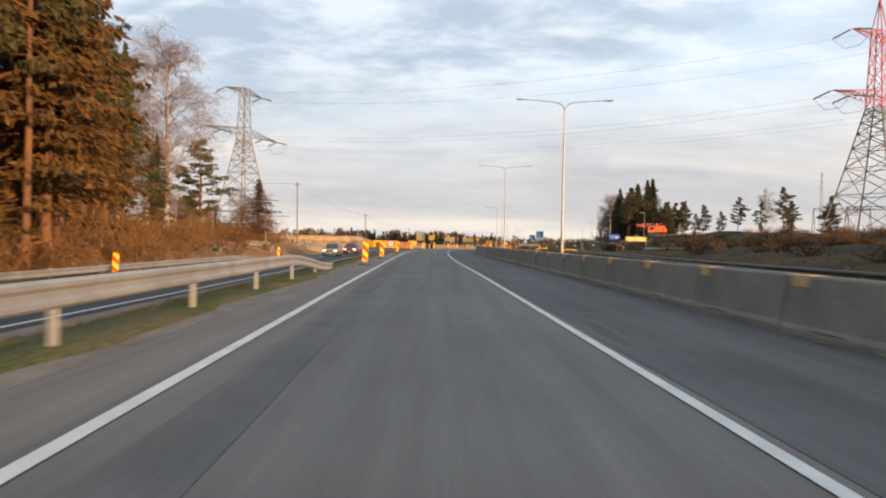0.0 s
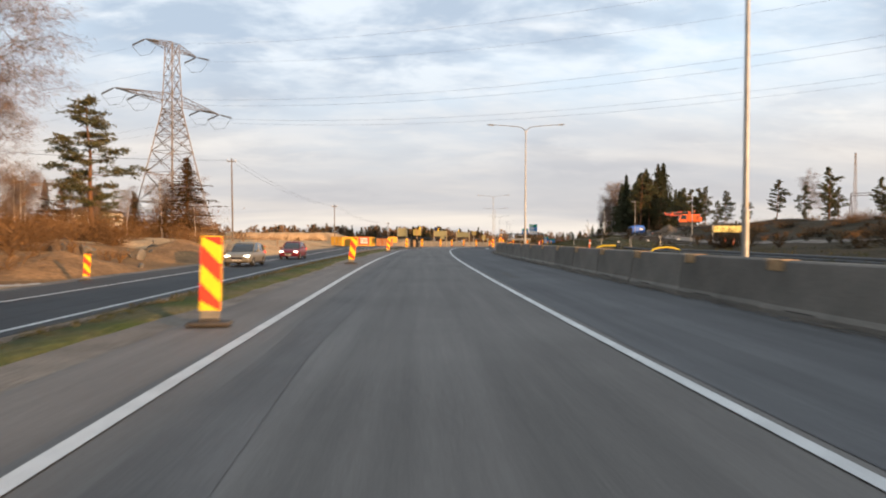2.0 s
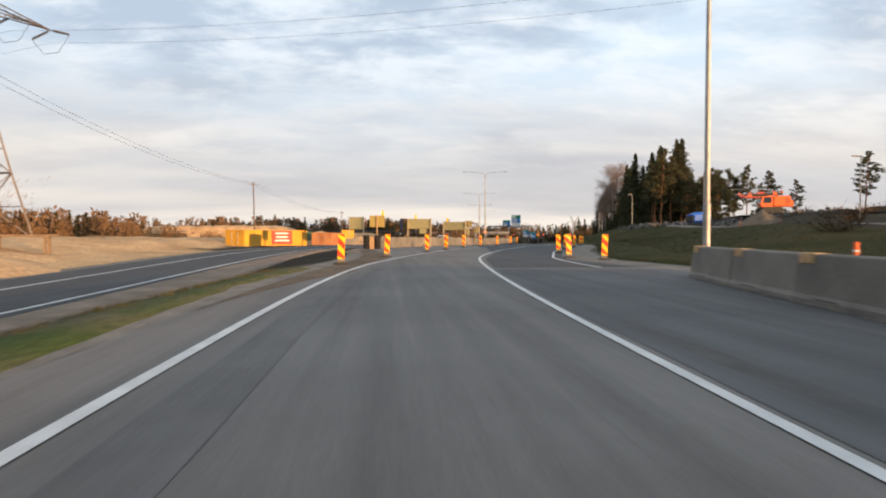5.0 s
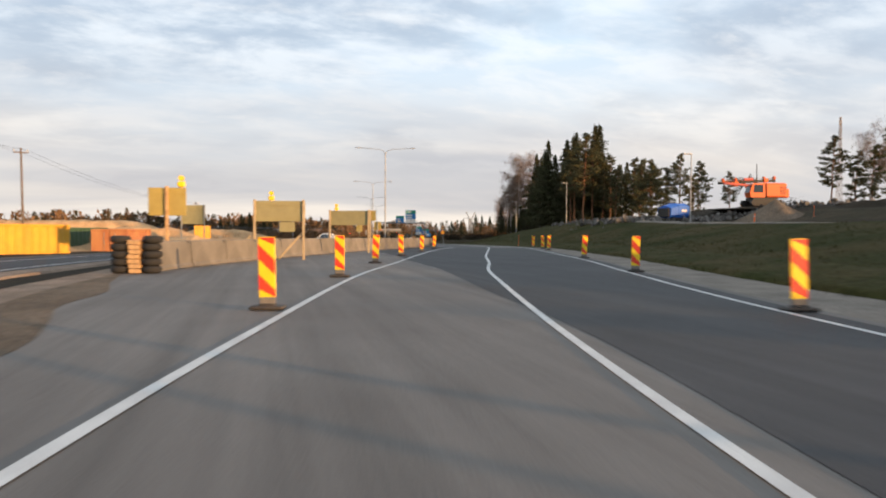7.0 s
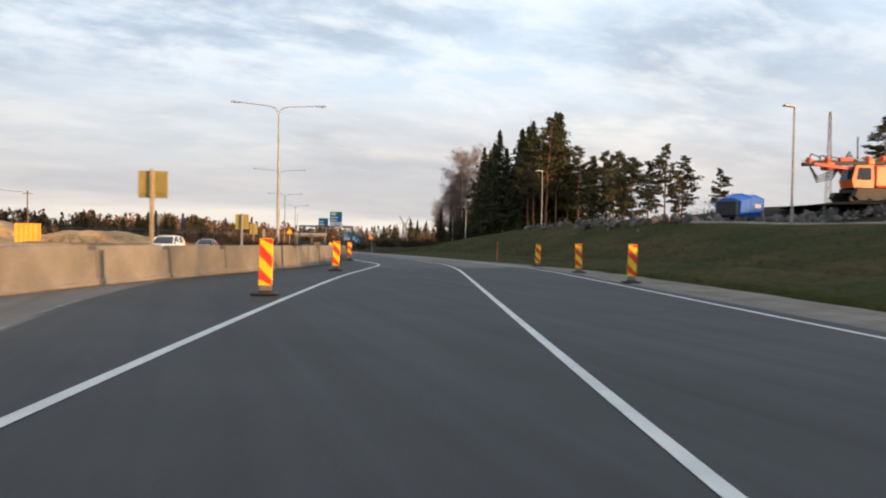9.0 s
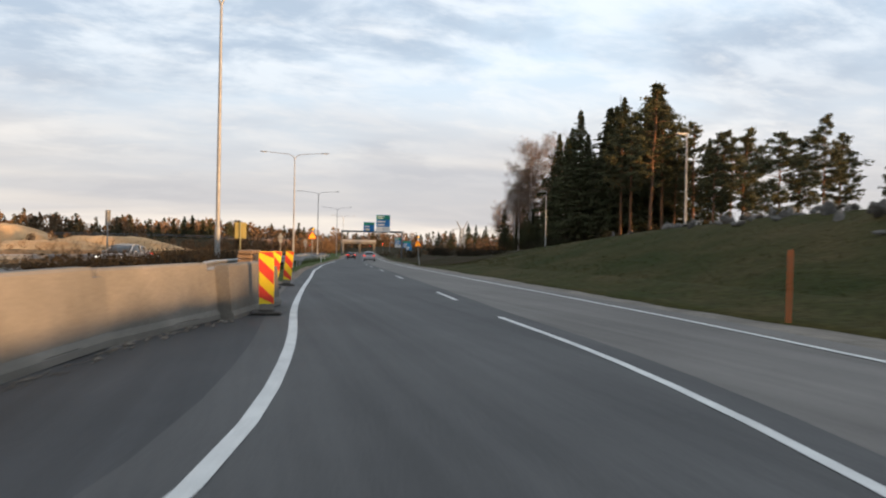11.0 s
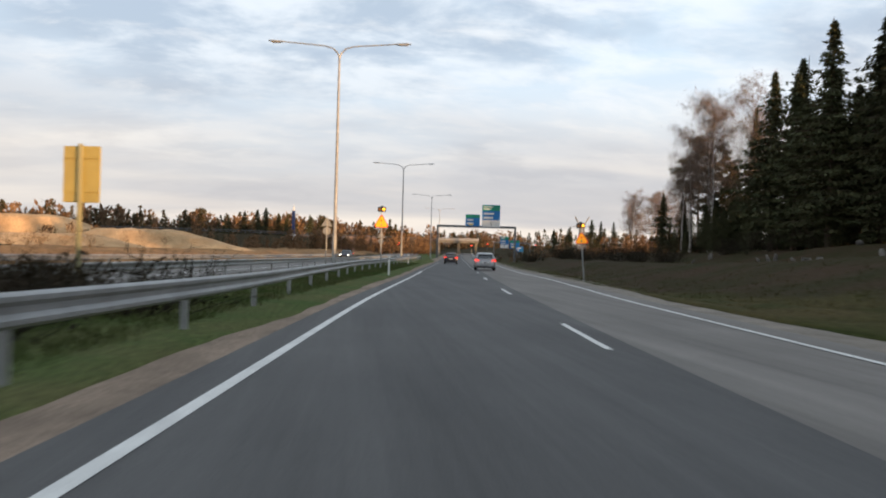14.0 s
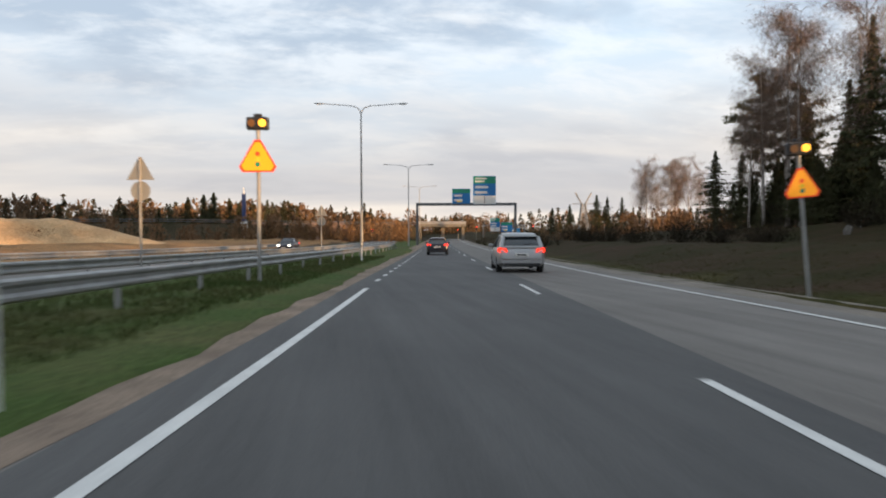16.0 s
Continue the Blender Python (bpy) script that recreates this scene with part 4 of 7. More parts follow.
# warning signs with twin flashing lamps
def warning_sign(x, y, turn, top, lean, size=1.0):
    z = terrain(x, y)
    h = top - z
    s = thing("warning_sign", "yellow triangular traffic-light warning sign with flashing amber lamps", "road sign", pose(x, y, z, 0, lean, turn), "traffic-light warning signs")
    part("post", Shape().tube([(0, 0, -0.3), (0, 0, h)], 0.055, 10), M["steel"], s)
    r = size
    c = h - 1.08

    def tri(k, yo, th):
        a = k * r
        pts = []
        for q in (90, 210, 330):
            for d in (-9, 9):
                pts.append((a * 0.60 * math.cos(radians(q + d)), c + a * 0.60 * math.sin(radians(q + d))))
        return Shape().prism(pts, yo - th, yo)

    # plate and field glow faintly by added emission
    plate = part("plate", tri(1.0, -0.06, 0.02), M["sign_red_glow"], s, "red-bordered triangular plate with a faint added glow")
    part("field", tri(0.87, -0.082, 0.004), M["sign_amber_glow"], plate, "amber field with a faint added glow")
    for dz, mk in ((0.17, "sign_red_glow"), (0.0, "hose"), (-0.15, "sign_green")):
        part("light_symbol", Shape().disc((0, -0.089, c + dz * r), 0.07 * r, 0.006, "y", 14), M[mk], plate)
    box = part("lamp_box", Shape().box(0, -0.02, h - 0.05, 0.62, 0.22, 0.36, bevel=0.03).box(0, 0, h + 0.18, 0.24, 0.12, 0.1, bevel=0.02), M["black"], s, "black lamp housing")
    for k, mk in ((-0.155, "lamp_off"), (0.155, "lamp_amber")):
        part("lamp", Shape().disc((k, -0.14, h - 0.05), 0.105, 0.05, "y", 16), M[mk], box, "round amber lamp")


warning_sign(29.4, 270.8, -9, 3.2, 0.0, 0.95)
warning_sign(44.5, 267.5, -12, 2.35, -5.0, 0.84)


def marker_post(x, y, h=1.1):
    p = thing("marker_post", "pale roadside marker post with a grey band", "marker post", ground_pose(x, y, -8))
    part("post", Shape().box(0, 0, h / 2 - 0.1, 0.095, 0.08, h + 0.2, bevel=0.025), M["sign_white"], p)
    part("band", Shape().box(0, 0, h - 0.16, 0.101, 0.086, 0.13, bevel=0.025), M["sign_grey"], p, "grey reflector band")


marker_post(29.3, 256.0)
marker_post(33.0, 289.0)


def stake(x, y, h=1.3, lean=2):
    p = thing("marker_stake", "thin orange-red wooden marker stake", "stake", ground_pose(x, y, 10, 0, 0, lean), "marker stakes")
    part("stick", Shape().box(0, 0, h / 2 - 0.15, 0.035, 0.03, h + 0.3, bevel=0.006), M["rig_orange"], p)


for a in ((30.9, 184.2, 1.35, 1), (52.6, 164.6, 1.1, 2)):
    stake(*a)


def sign_backs(x, y, top):
    z = terrain(x, y)
    h = top - z
    s = thing("road_sign", "grey backs of a triangular and a round road sign", "road sign", pose(x, y, z, 0, 0, -9))
    part("post", Shape().tube([(0, 0, -0.3), (0, 0, h)], 0.04, 8), M["steel"], s)
    part("triangle", Shape().prism([(-0.46, h - 0.75), (0.46, h - 0.75), (0.04, h + 0.02), (-0.04, h + 0.02)], 0.03, 0.05), M["sign_grey"], s)
    part("disc", Shape().disc((0, 0.04, h - 1.12), 0.33, 0.02, "y", 22), M["sign_grey"], s)


sign_backs(25.1, 274.7, 2.55)
sign_backs(30.5, 300.0, 1.9)


# overhead sign gantry
def bars(parent, x0, x1, z0, z1, y, rows, mat, seed):
    """Unreadable lettering as plain bars."""
    rr = random.Random(seed)
    step = (z1 - z0) / rows
    for i in range(rows):
        w = (x1 - x0) * rr.uniform(0.4, 0.8)
        zc = z0 + step * (i + 0.5)
        part("lettering", Shape().box(x0 + w / 2, y, zc, w, 0.02, step * 0.45), mat, parent)


def gantry(xl, xr, y, top, signs, label):
    cx = (xl + xr) / 2
    z = profile(y)
    g = thing("sign_gantry", label, "gantry", pose(cx, y, z, 0, 0, -8.8))
    half, h = (xr - xl) / 2, top - z
    for k in (-half, half):
        zb = -1.2
        part("post", Shape().box(k, 0, (h + zb) / 2, 0.42, 0.5, h - zb, bevel=0.04), M["steel_dark"], g)
    part("beam", Shape().box(0, 0, h - 0.25, half * 2 + 0.42, 0.45, 0.5, bevel=0.04), M["steel_dark"], g)
    for sx, sz, w, hh, kind in signs:
        zc = sz - z
        p = part("sign_panel", Shape().box(sx - cx, -0.32, zc, w, 0.08, hh, bevel=0.03), M["sign_blue"], g, "blue direction panel")
        if kind == "tall":
            part("green_band", Shape().box(sx - cx, -0.366, zc + hh * 0.36, w * 0.98, 0.012, hh * 0.25), M["sign_green"], p, "green upper band")
            part("white_field", Shape().box(sx - cx, -0.366, zc - hh * 0.34, w * 0.98, 0.012, hh * 0.30), M["sign_white"], p, "white lower field")
            bars(p, sx - cx - w * 0.42, sx - cx + w * 0.42, zc + hh * 0.26, zc + hh * 0.46, -0.375, 2, M["sign_white"], 3)
            bars(p, sx - cx - w * 0.42, sx - cx + w * 0.42, zc - hh * 0.17, zc + hh * 0.2, -0.365, 2, M["sign_white"], 5)
            part("symbol", Shape().box(sx - cx, -0.375, zc - hh * 0.34, 0.12, 0.01, hh * 0.2), M["black"], p)
        else:
            part("green_band", Shape().box(sx - cx, -0.366, zc + hh * 0.34, w * 0.98, 0.012, hh * 0.27), M["sign_green"], p, "green upper band")
            bars(p, sx - cx - w * 0.4, sx - cx + w * 0.4, zc - hh * 0.4, zc + hh * 0.18, -0.365, 2, M["sign_white"], 9)
            part("symbol", Shape().box(sx - cx - w * 0.1, -0.366, zc - hh * 0.3, w * 0.3, 0.012, hh * 0.2), M["yellow"], p)


gantry(45.6, 63.0, 366, 5.0, [(53.4, 6.15, 3.2, 2.65, "low"), (57.5, 7.2, 4.0, 5.0, "tall")], "dark steel sign gantry with blue and green direction panels")
gantry(77.5, 90.5, 455, 2.0, [(81.2, 1.9, 3.0, 4.2, "tall"), (84.9, 1.2, 3.6, 3.0, "low")], "distant dark steel gantry with blue direction panels")


def overpass():
    z = profile(430)
    b = thing("overpass", "low concrete road bridge crossing far ahead, sunlit", "bridge", pose(61.5, 440, z, 0, 0, -9))
    part("deck", Shape().box(0, 0, 4.2, 14, 9, 0.8, bevel=0.1), M["concrete_dark"], b)
    part("parapet", Shape().box(0, -4.4, 5.0, 14, 0.2, 0.8, bevel=0.03), M["steel"], b, "steel parapet")
    for k in (-6.2, 0.5, 6.2):
        part("pier", Shape().box(k, 0, 1.7, 0.9, 5, 4.6, bevel=0.1), M["concrete_dark"], b)


overpass()


# embankment that carries the crossing road up to the bridge
RAMP = [(54.5, 441.3), (20, 436), (-10, 428), (-45, 417), (-90, 402), (-150, 385), (-230, 365)]
RAMP_Z = [1.35, 1.7, 2.1, 1.9, 1.7, 1.5, 1.2]


def embankment():
    sh = Shape()
    rings = []
    for (x, y), z in zip(RAMP, RAMP_Z):
        g = terrain(x, y) - 0.6
        rings.append([(x, y - 9, g), (x, y - 3.5, z), (x, y + 3.5, z), (x, y + 9, g)])
    ob = part("embankment", sh.loft(rings), M["heath"], None)
    tagged(ob, "dark grassed embankment of the crossing road", "embankment", kind="structure")
    r = thing("guard_rail", "long thin steel railing along the crossing road", "guard rail", None, "roadside guard rails")
    pts = [Vector((x, y - 3.2, z)) for (x, y), z in zip(RAMP, RAMP_Z)]
    for up in (0.55, 1.05):
        part("rail", Shape().tube([tuple(p + Vector((0, 0, up))) for p in pts], 0.09, 4), M["steel_dark"], r)
    me = Shape().box(0, 0, 0.4, 0.1, 0.1, 1.4).mesh("post", M["steel_dark"])
    for a, b in zip(pts, pts[1:]):
        n = int((b - a).length / 4)
        for i in range(n):
            piece("post", me, r, tuple(a + (b - a) * i / n))


embankment()


def traffic_light(x, y, h, lit):
    t = thing("traffic_light", "slim traffic light showing red at the far junction", "traffic light", ground_pose(x, y, -9), "traffic lights at the junction")
    part("post", Shape().tube([(0, 0, -0.2), (0, 0, h)], 0.06, 8), M["steel_dark"], t)
    hd = part("signal_head", Shape().box(0, -0.1, h - 0.5, 0.34, 0.22, 1.0, bevel=0.03), M["black"], t)
    for k in range(3):
        part("signal_lens", Shape().disc((0, -0.22, h - 0.2 - 0.3 * k), 0.115, 0.03, "y", 12), M["signal_red"] if k == 0 else M["glass"], hd, "lit red lens" if k == 0 else "")


for a in ((62.5, 418, 3.2, 1), (40.5, 420, 3.2, 1), (68.5, 424, 4.6, 1), (83, 420, 3.2, 1)):
    traffic_light(*a)


def direction_sign(x, y, w, h, top):
    z = terrain(x, y)
    s = thing("direction_sign", "white-and-blue direction sign on two posts beside the far road", "road sign", pose(x, y, z, 0, 0, -10), "far direction signs")
    p = part("panel", Shape().box(0, 0, top - z - h / 2, w, 0.08, h, bevel=0.03), M["sign_blue"], s)
    bars(p, -w * 0.4, w * 0.4, top - z - h * 0.85, top - z - h * 0.15, -0.05, 2, M["sign_white"], 21)
    for k in (-0.35, 0.35):
        part("post", Shape().tube([(k * w, 0.06, -0.3), (k * w, 0.06, top - z - 0.1)], 0.06, 8), M["steel"], s)


direction_sign(76.0, 412, 2.2, 1.6, 0.6)


def blue_mast():
    z = terrain(9, 420)
    m = thing("tower_mast", "dark blue mast on a white conical foot", "mast", pose(9, 420, z))
    m.scale = (0.62, 0.62, 0.62)
    part("foot", Shape().tube([(0, 0, -0.5), (0, 0, 7)], [1.7, 1.2], 14), M["sign_white"], m, "white conical foot")
    part("shaft", Shape().box(0, 0, 12.5, 1.5, 1.5, 11, bevel=0.15), M["dark_blue"], m)
    part("tip", Shape().tube([(0, 0, 18), (0, 0, 20.5)], [0.5, 0.1], 8), M["sign_white"], m)


blue_mast()


# ---- vehicles ----
def car(name, label, paint, x, y, turn, z, kind="hatch", lit=True):
    """kind hatch: steep tailgate; wagon: longer roof; sedan: boot. The nose points to +y."""
    c = thing(name, label, "car", pose(x, y, z, 0, 0, turn))
    W = 0.89
    stations = {  # y, half width, bonnet/shoulder height, sill height
        "hatch": [(-2.13, 0.70, 0.62, 0.42), (-2.08, 0.80, 0.92, 0.30), (-1.85, 0.88, 0.98, 0.24), (-1.0, W, 0.96, 0.20), (0.0, W, 0.94, 0.20), (0.9, W, 0.93, 0.20), (1.5, 0.87, 0.86, 0.22), (1.95, 0.80, 0.74, 0.26), (2.12, 0.66, 0.60, 0.34)],
        "sedan": [(-2.32, 0.70, 0.66, 0.42), (-2.27, 0.80, 0.96, 0.30), (-2.0, 0.88, 1.02, 0.24), (-1.0, W, 0.98, 0.20), (0.0, W, 0.95, 0.20), (0.9, W, 0.93, 0.20), (1.6, 0.87, 0.85, 0.22), (2.1, 0.80, 0.73, 0.26), (2.28, 0.66, 0.60, 0.34)],
    }["sedan" if kind == "sedan" else "hatch"]
    rings = []
    for yy, w, top, low in stations:
        rings.append([(-w * 0.82, yy, low), (w * 0.82, yy, low), (w, yy, low + 0.12), (w * 1.0, yy, top * 0.72), (w * 0.94, yy, top - 0.03), (w * 0.80, yy, top + 0.015), (-w * 0.80, yy, top + 0.015), (-w * 0.94, yy, top - 0.03), (-w * 1.0, yy, top * 0.72), (-w, yy, low + 0.12)])
    body = part("body", Shape().loft(rings), paint, c, "", True)
    body.data.polygons.foreach_set("use_smooth", [True] * len(body.data.polygons))
    md = body.modifiers.new("bevel", "BEVEL")
    md.width, md.segments, md.angle_limit = 0.03, 2, radians(35)
    cabin = {"hatch": [(-2.02, 0.70, 1.02), (-1.72, 0.66, 1.40), (-1.25, 0.64, 1.47), (-0.3, 0.64, 1.50), (0.25, 0.62, 1.44), (1.05, 0.66, 0.94)],
             "wagon": [(-2.05, 0.71, 1.02), (-1.85, 0.66, 1.40), (-1.4, 0.65, 1.50), (-0.3, 0.65, 1.53), (0.25, 0.63, 1.46), (1.05, 0.66, 0.94)],
             "sedan": [(-1.75, 0.70, 1.00), (-1.25, 0.64, 1.34), (-0.9, 0.62, 1.43), (-0.2, 0.62, 1.46), (0.3, 0.61, 1.40), (1.1, 0.66, 0.94)]}[kind]
    sill = 0.93
    rings = [[(-0.80, yy, sill - 0.03), (0.80, yy, sill - 0.03), (0.78, yy, max(sill, min(top - 0.02, sill + 0.02))), (w + 0.015, yy, top - 0.06 if top > 1.2 else top - 0.02), (w * 0.86, yy, top), (-w * 0.86, yy, top), (-w - 0.015, yy, top - 0.06 if top > 1.2 else top - 0.02), (-0.78, yy, max(sill, min(top - 0.02, sill + 0.02)))] for yy, w, top in cabin]
    part("window_glass", Shape().loft(rings), M["glass"], c, "dark tinted windows", True)
    roof = [r for r in cabin if r[2] > 1.3]
    rr = [[(-w * 0.97, yy, top - 0.035), (w * 0.97, yy, top - 0.035), (w * 0.93, yy, top + 0.005), (w * 0.6, yy, top + 0.022), (-w * 0.6, yy, top + 0.022), (-w * 0.93, yy, top + 0.005)] for yy, w, top in roof]
    part("roof", Shape().loft(rr), paint, c, "", True)
    for s in (-1, 1):
        for a, b in ((0, 1), (2, 2.01), (4, 5)):
            i, j = int(a), min(int(math.ceil(b)), len(cabin) - 1)
            p, q = cabin[i], cabin[j]
            if i == 2:
                p, q = (-0.55, 0.805, 0.95), (-0.6, 0.665, 1.42)
                part("pillar", Shape().tube([(s * 0.797, p[0], 0.93), (s * q[1], q[0], 1.41)], 0.035, 6), paint, c)
            else:
                part("pillar", Shape().tube([(s * (0.79 if p[2] < q[2] else p[1] + 0.02), p[0], 0.95 if p[2] < q[2] else p[2] - 0.04), (s * (q[1] + 0.02 if p[2] < q[2] else 0.79), q[0], q[2] - 0.04 if p[2] < q[2] else 0.94)], 0.042, 6), paint, c)
        part("mirror", Shape().box(s * 0.97, 0.72, 1.0, 0.2, 0.1, 0.14, bevel=0.035), paint, c)
        part("sill_trim", Shape().box(s * 0.86, 0, 0.235, 0.05, 2.3, 0.09, bevel=0.02), M["black"], c)
    rear, nose = stations[0][0], stations[-1][0]
    for s in (-1, 1):
        tl = Shape().loft([[(s * 0.52, rear - 0.012, 0.80), (s * 0.84, rear + 0.03, 0.79), (s * 0.895, rear + 0.22, 0.82), (s * 0.895, rear + 0.22, 0.93), (s * 0.83, rear + 0.05, 0.97), (s * 0.56, rear - 0.004, 0.93)], [(s * 0.52, rear + 0.2, 0.80), (s * 0.82, rear + 0.2, 0.79), (s * 0.85, rear + 0.4, 0.82), (s * 0.85, rear + 0.4, 0.93), (s * 0.80, rear + 0.2, 0.97), (s * 0.56, rear + 0.2, 0.93)]])
        part("tail_light", tl, M["lamp_red"] if lit else M["red"], c, "red tail light")
        part("headlight", Shape().box(s * 0.60, nose - 0.13, 0.66, 0.34, 0.22, 0.13, pose(0, 0, 0), 0.04), M["lamp_white"] if lit else M["lamp_glass"], c, "clear headlight")
        for yy in (-1.28, 1.32):
            wh = part("wheel", Shape().disc((s * 0.80, yy, 0.315), 0.19, 0.20, "x", 18), M["black"], c)
            prof = [(-0.105, 0.20), (-0.11, 0.27), (-0.085, 0.31), (0.085, 0.31), (0.11, 0.27), (0.105, 0.20)]
            k = 20
            part("tyre", Shape().loft([[(s * 0.79 + px, yy + r * math.cos(2 * math.pi * i / k), 0.315 + r * math.sin(2 * math.pi * i / k)) for px, r in prof] for i in range(k + 1)], caps=False), M["tyre"], wh, "black tyre", True)
            rim = Shape().disc((s * 0.885, yy, 0.315), 0.06, 0.03, "x", 12)
            for i in range(5):
                q = 2 * math.pi * i / 5
                rim.tube([(s * 0.885, yy, 0.315), (s * 0.885, yy + 0.19 * math.cos(q), 0.315 + 0.19 * math.sin(q))], 0.022, 6)
            part("rim", rim, M["rim"], wh, "five-spoke alloy rim")
    part("rear_bumper", Shape().box(0, rear + 0.09, 0.45, 1.62, 0.2, 0.24, bevel=0.06), paint, c)
    part("bumper_trim", Shape().box(0, rear + 0.06, 0.33, 1.35, 0.2, 0.12, bevel=0.03), M["black"], c, "black lower bumper trim")
    part("front_bumper", Shape().box(0, nose - 0.10, 0.42, 1.55, 0.22, 0.26, bevel=0.06), paint, c)
    part("grille", Shape().box(0, nose + 0.005, 0.52, 0.7, 0.04, 0.14, bevel=0.015), M["black"], c)
    pl = part("number_plate", Shape().box(0, rear - 0.025, 0.70, 0.50, 0.02, 0.12, bevel=0.004), M["sign_white"], c, "white number plate")
    part("plate_bar", Shape().box(0, rear - 0.037, 0.70, 0.36, 0.006, 0.055), M["black"], pl)
    pf = part("number_plate", Shape().box(0, nose + 0.03, 0.40, 0.50, 0.02, 0.11, bevel=0.004), M["sign_white"], c, "white number plate")
    part("plate_bar", Shape().box(0, nose + 0.042, 0.40, 0.36, 0.006, 0.05), M["black"], pf)
    p, q = cabin[0], cabin[1]
    gate = Shape()
    for sx in (-1, 1):
        gate.tube([(sx * 0.74, p[0] - 0.03, 0.95), (sx * (q[1] - 0.02), q[0] - 0.02, q[2] - 0.05)], 0.075, 6)
    gate.box(0, q[0] - 0.03, q[2] - 0.015, q[1] * 1.9, 0.16, 0.055, bevel=0.02).box(0, p[0] - 0.02, 0.97, 1.5, 0.12, 0.12, bevel=0.03)
    part("tailgate_frame", gate, paint, c)
    part("brake_light", Shape().box(0, cabin[1][0] + 0.02, cabin[1][2] - 0.02, 0.3, 0.03, 0.03), M["lamp_red"], c)
    part("wiper", Shape().tube([(0.0, cabin[0][0] - 0.02, 1.06), (0.42, cabin[0][0] + 0.05, 1.12)], 0.012, 6), M["black"], c)
    return c


def on_road(x, y):
    return profile(y) + 0.012


car("hatchback_car", "silver hatchback driving ahead with lit tail lights", M["car_silver"], 38.75, 277.0, -9.5, on_road(38, 277.0), "hatch")
car("hatchback_car", "black car driving ahead with lit tail lights", M["car_black"], 40.2, 307.5, -8.8, on_road(40, 307.5), "sedan")
car("oncoming_car", "dark red estate car with lit headlights on the opposite carriageway", M["car_red"], -11.0, 90.8, 180, opp_base(90.8) + 0.012, "wagon")
car("oncoming_car", "grey-gold estate car with lit headlights on the opposite carriageway", M["car_gold"], -11.2, 75.5, 180, opp_base(75.5) + 0.012, "wagon")
car("oncoming_car", "white hatchback with lit headlights on the opposite carriageway", M["car_white"], 10.6, 199.0, 165, opp_base(199) + 0.012, "hatch")
car("oncoming_car", "grey-blue saloon with lit headlights on the opposite carriageway", M["car_silver"], 13.8, 219.0, 167, opp_base(219) + 0.012, "sedan")
car("oncoming_car", "dark saloon with lit headlights on the opposite carriageway", M["car_black"], 26.0, 330.0, 171, opp_base(330) + 0.012, "sedan")


# ---- work site ----
def container(name, label, x, y, turn, length, height, mat, base, width=2.44, doors=True):
    c = thing(name, label, "container", pose(x, y, base, 0, 0, turn), "site containers")
    prof = []
    n = int(length / 0.28)
    for side in (-1, 1):
        sh = Shape()
        vs, fs = [], []
        for i in range(n + 1):
            xx = -length / 2 + 0.1 + (length - 0.2) * i / n
            dy = 0.045 * (1 if i % 2 else 0)
            vs += [(xx, side * (width / 2 - 0.02 - dy), 0.16), (xx, side * (width / 2 - 0.02 - dy), height - 0.1)]
        fs = [(2 * i, 2 * i + 2, 2 * i + 3, 2 * i + 1) for i in range(n)]
        part("side_wall", sh.add(vs, fs if side < 0 else [f[::-1] for f in fs]), mat, c)
    part("roof", Shape().box(0, 0, height - 0.06, length - 0.05, width - 0.06, 0.05), mat, c)
    part("floor", Shape().box(0, 0, 0.1, length - 0.05, width - 0.06, 0.1), mat, c)
    part("end_wall", Shape().box(length / 2 - 0.04, 0, height / 2, 0.05, width - 0.1, height - 0.2), mat, c)
    fr = Shape()
    for px in (-1, 1):
        for py in (-1, 1):
            fr.box(px * (length / 2 - 0.06), py * (width / 2 - 0.06), height / 2, 0.14, 0.14, height, bevel=0.015)
    for pz in (0.07, height - 0.07):
        for py in (-1, 1):
            fr.box(0, py * (width / 2 - 0.06), pz, length - 0.2, 0.13, 0.14, bevel=0.015)
        for px in (-1, 1):
            fr.box(px * (length / 2 - 0.06), 0, pz, 0.13, width - 0.2, 0.14, bevel=0.015)
    part("corner_frame", fr, mat, c)
    if not doors:
        part("end_wall", Shape().box(-length / 2 + 0.05, 0, height / 2, 0.05, width - 0.1, height - 0.2), mat, c)
        for k in (-0.5, 0.0, 0.5):
            part("lettering", Shape().box(k, -width / 2 - 0.006, height * 0.55, 0.34, 0.012, 0.26), M["sign_white"], c, "white lettering bars")
    if doors:
        for s in (-1, 1):
            d = part("door", Shape().box(-length / 2 + 0.02, s * width * 0.235, height / 2, 0.06, width * 0.45, height - 0.3, bevel=0.015), mat, c)
            part("lock_bar", Shape().tube([(-length / 2 - 0.04, s * width * 0.15, 0.25), (-length / 2 - 0.04, s * width * 0.15, height - 0.25)], 0.02, 6), M["steel"], d)
    return c


container("site_container", "long yellow corrugated steel container with a dark opening", -12.2, 155.4, 61, 10.7, 2.6, M["box_yellow"], -0.7)
container("site_container", "dark green corrugated steel container", -10.9, 169.5, 75, 5.5, 2.5, M["box_green"], -0.75)
container("site_container", "rust-brown steel container with faded paint", -7.0, 167.0, 82, 5.0, 2.4, M["box_rust"], -0.75)


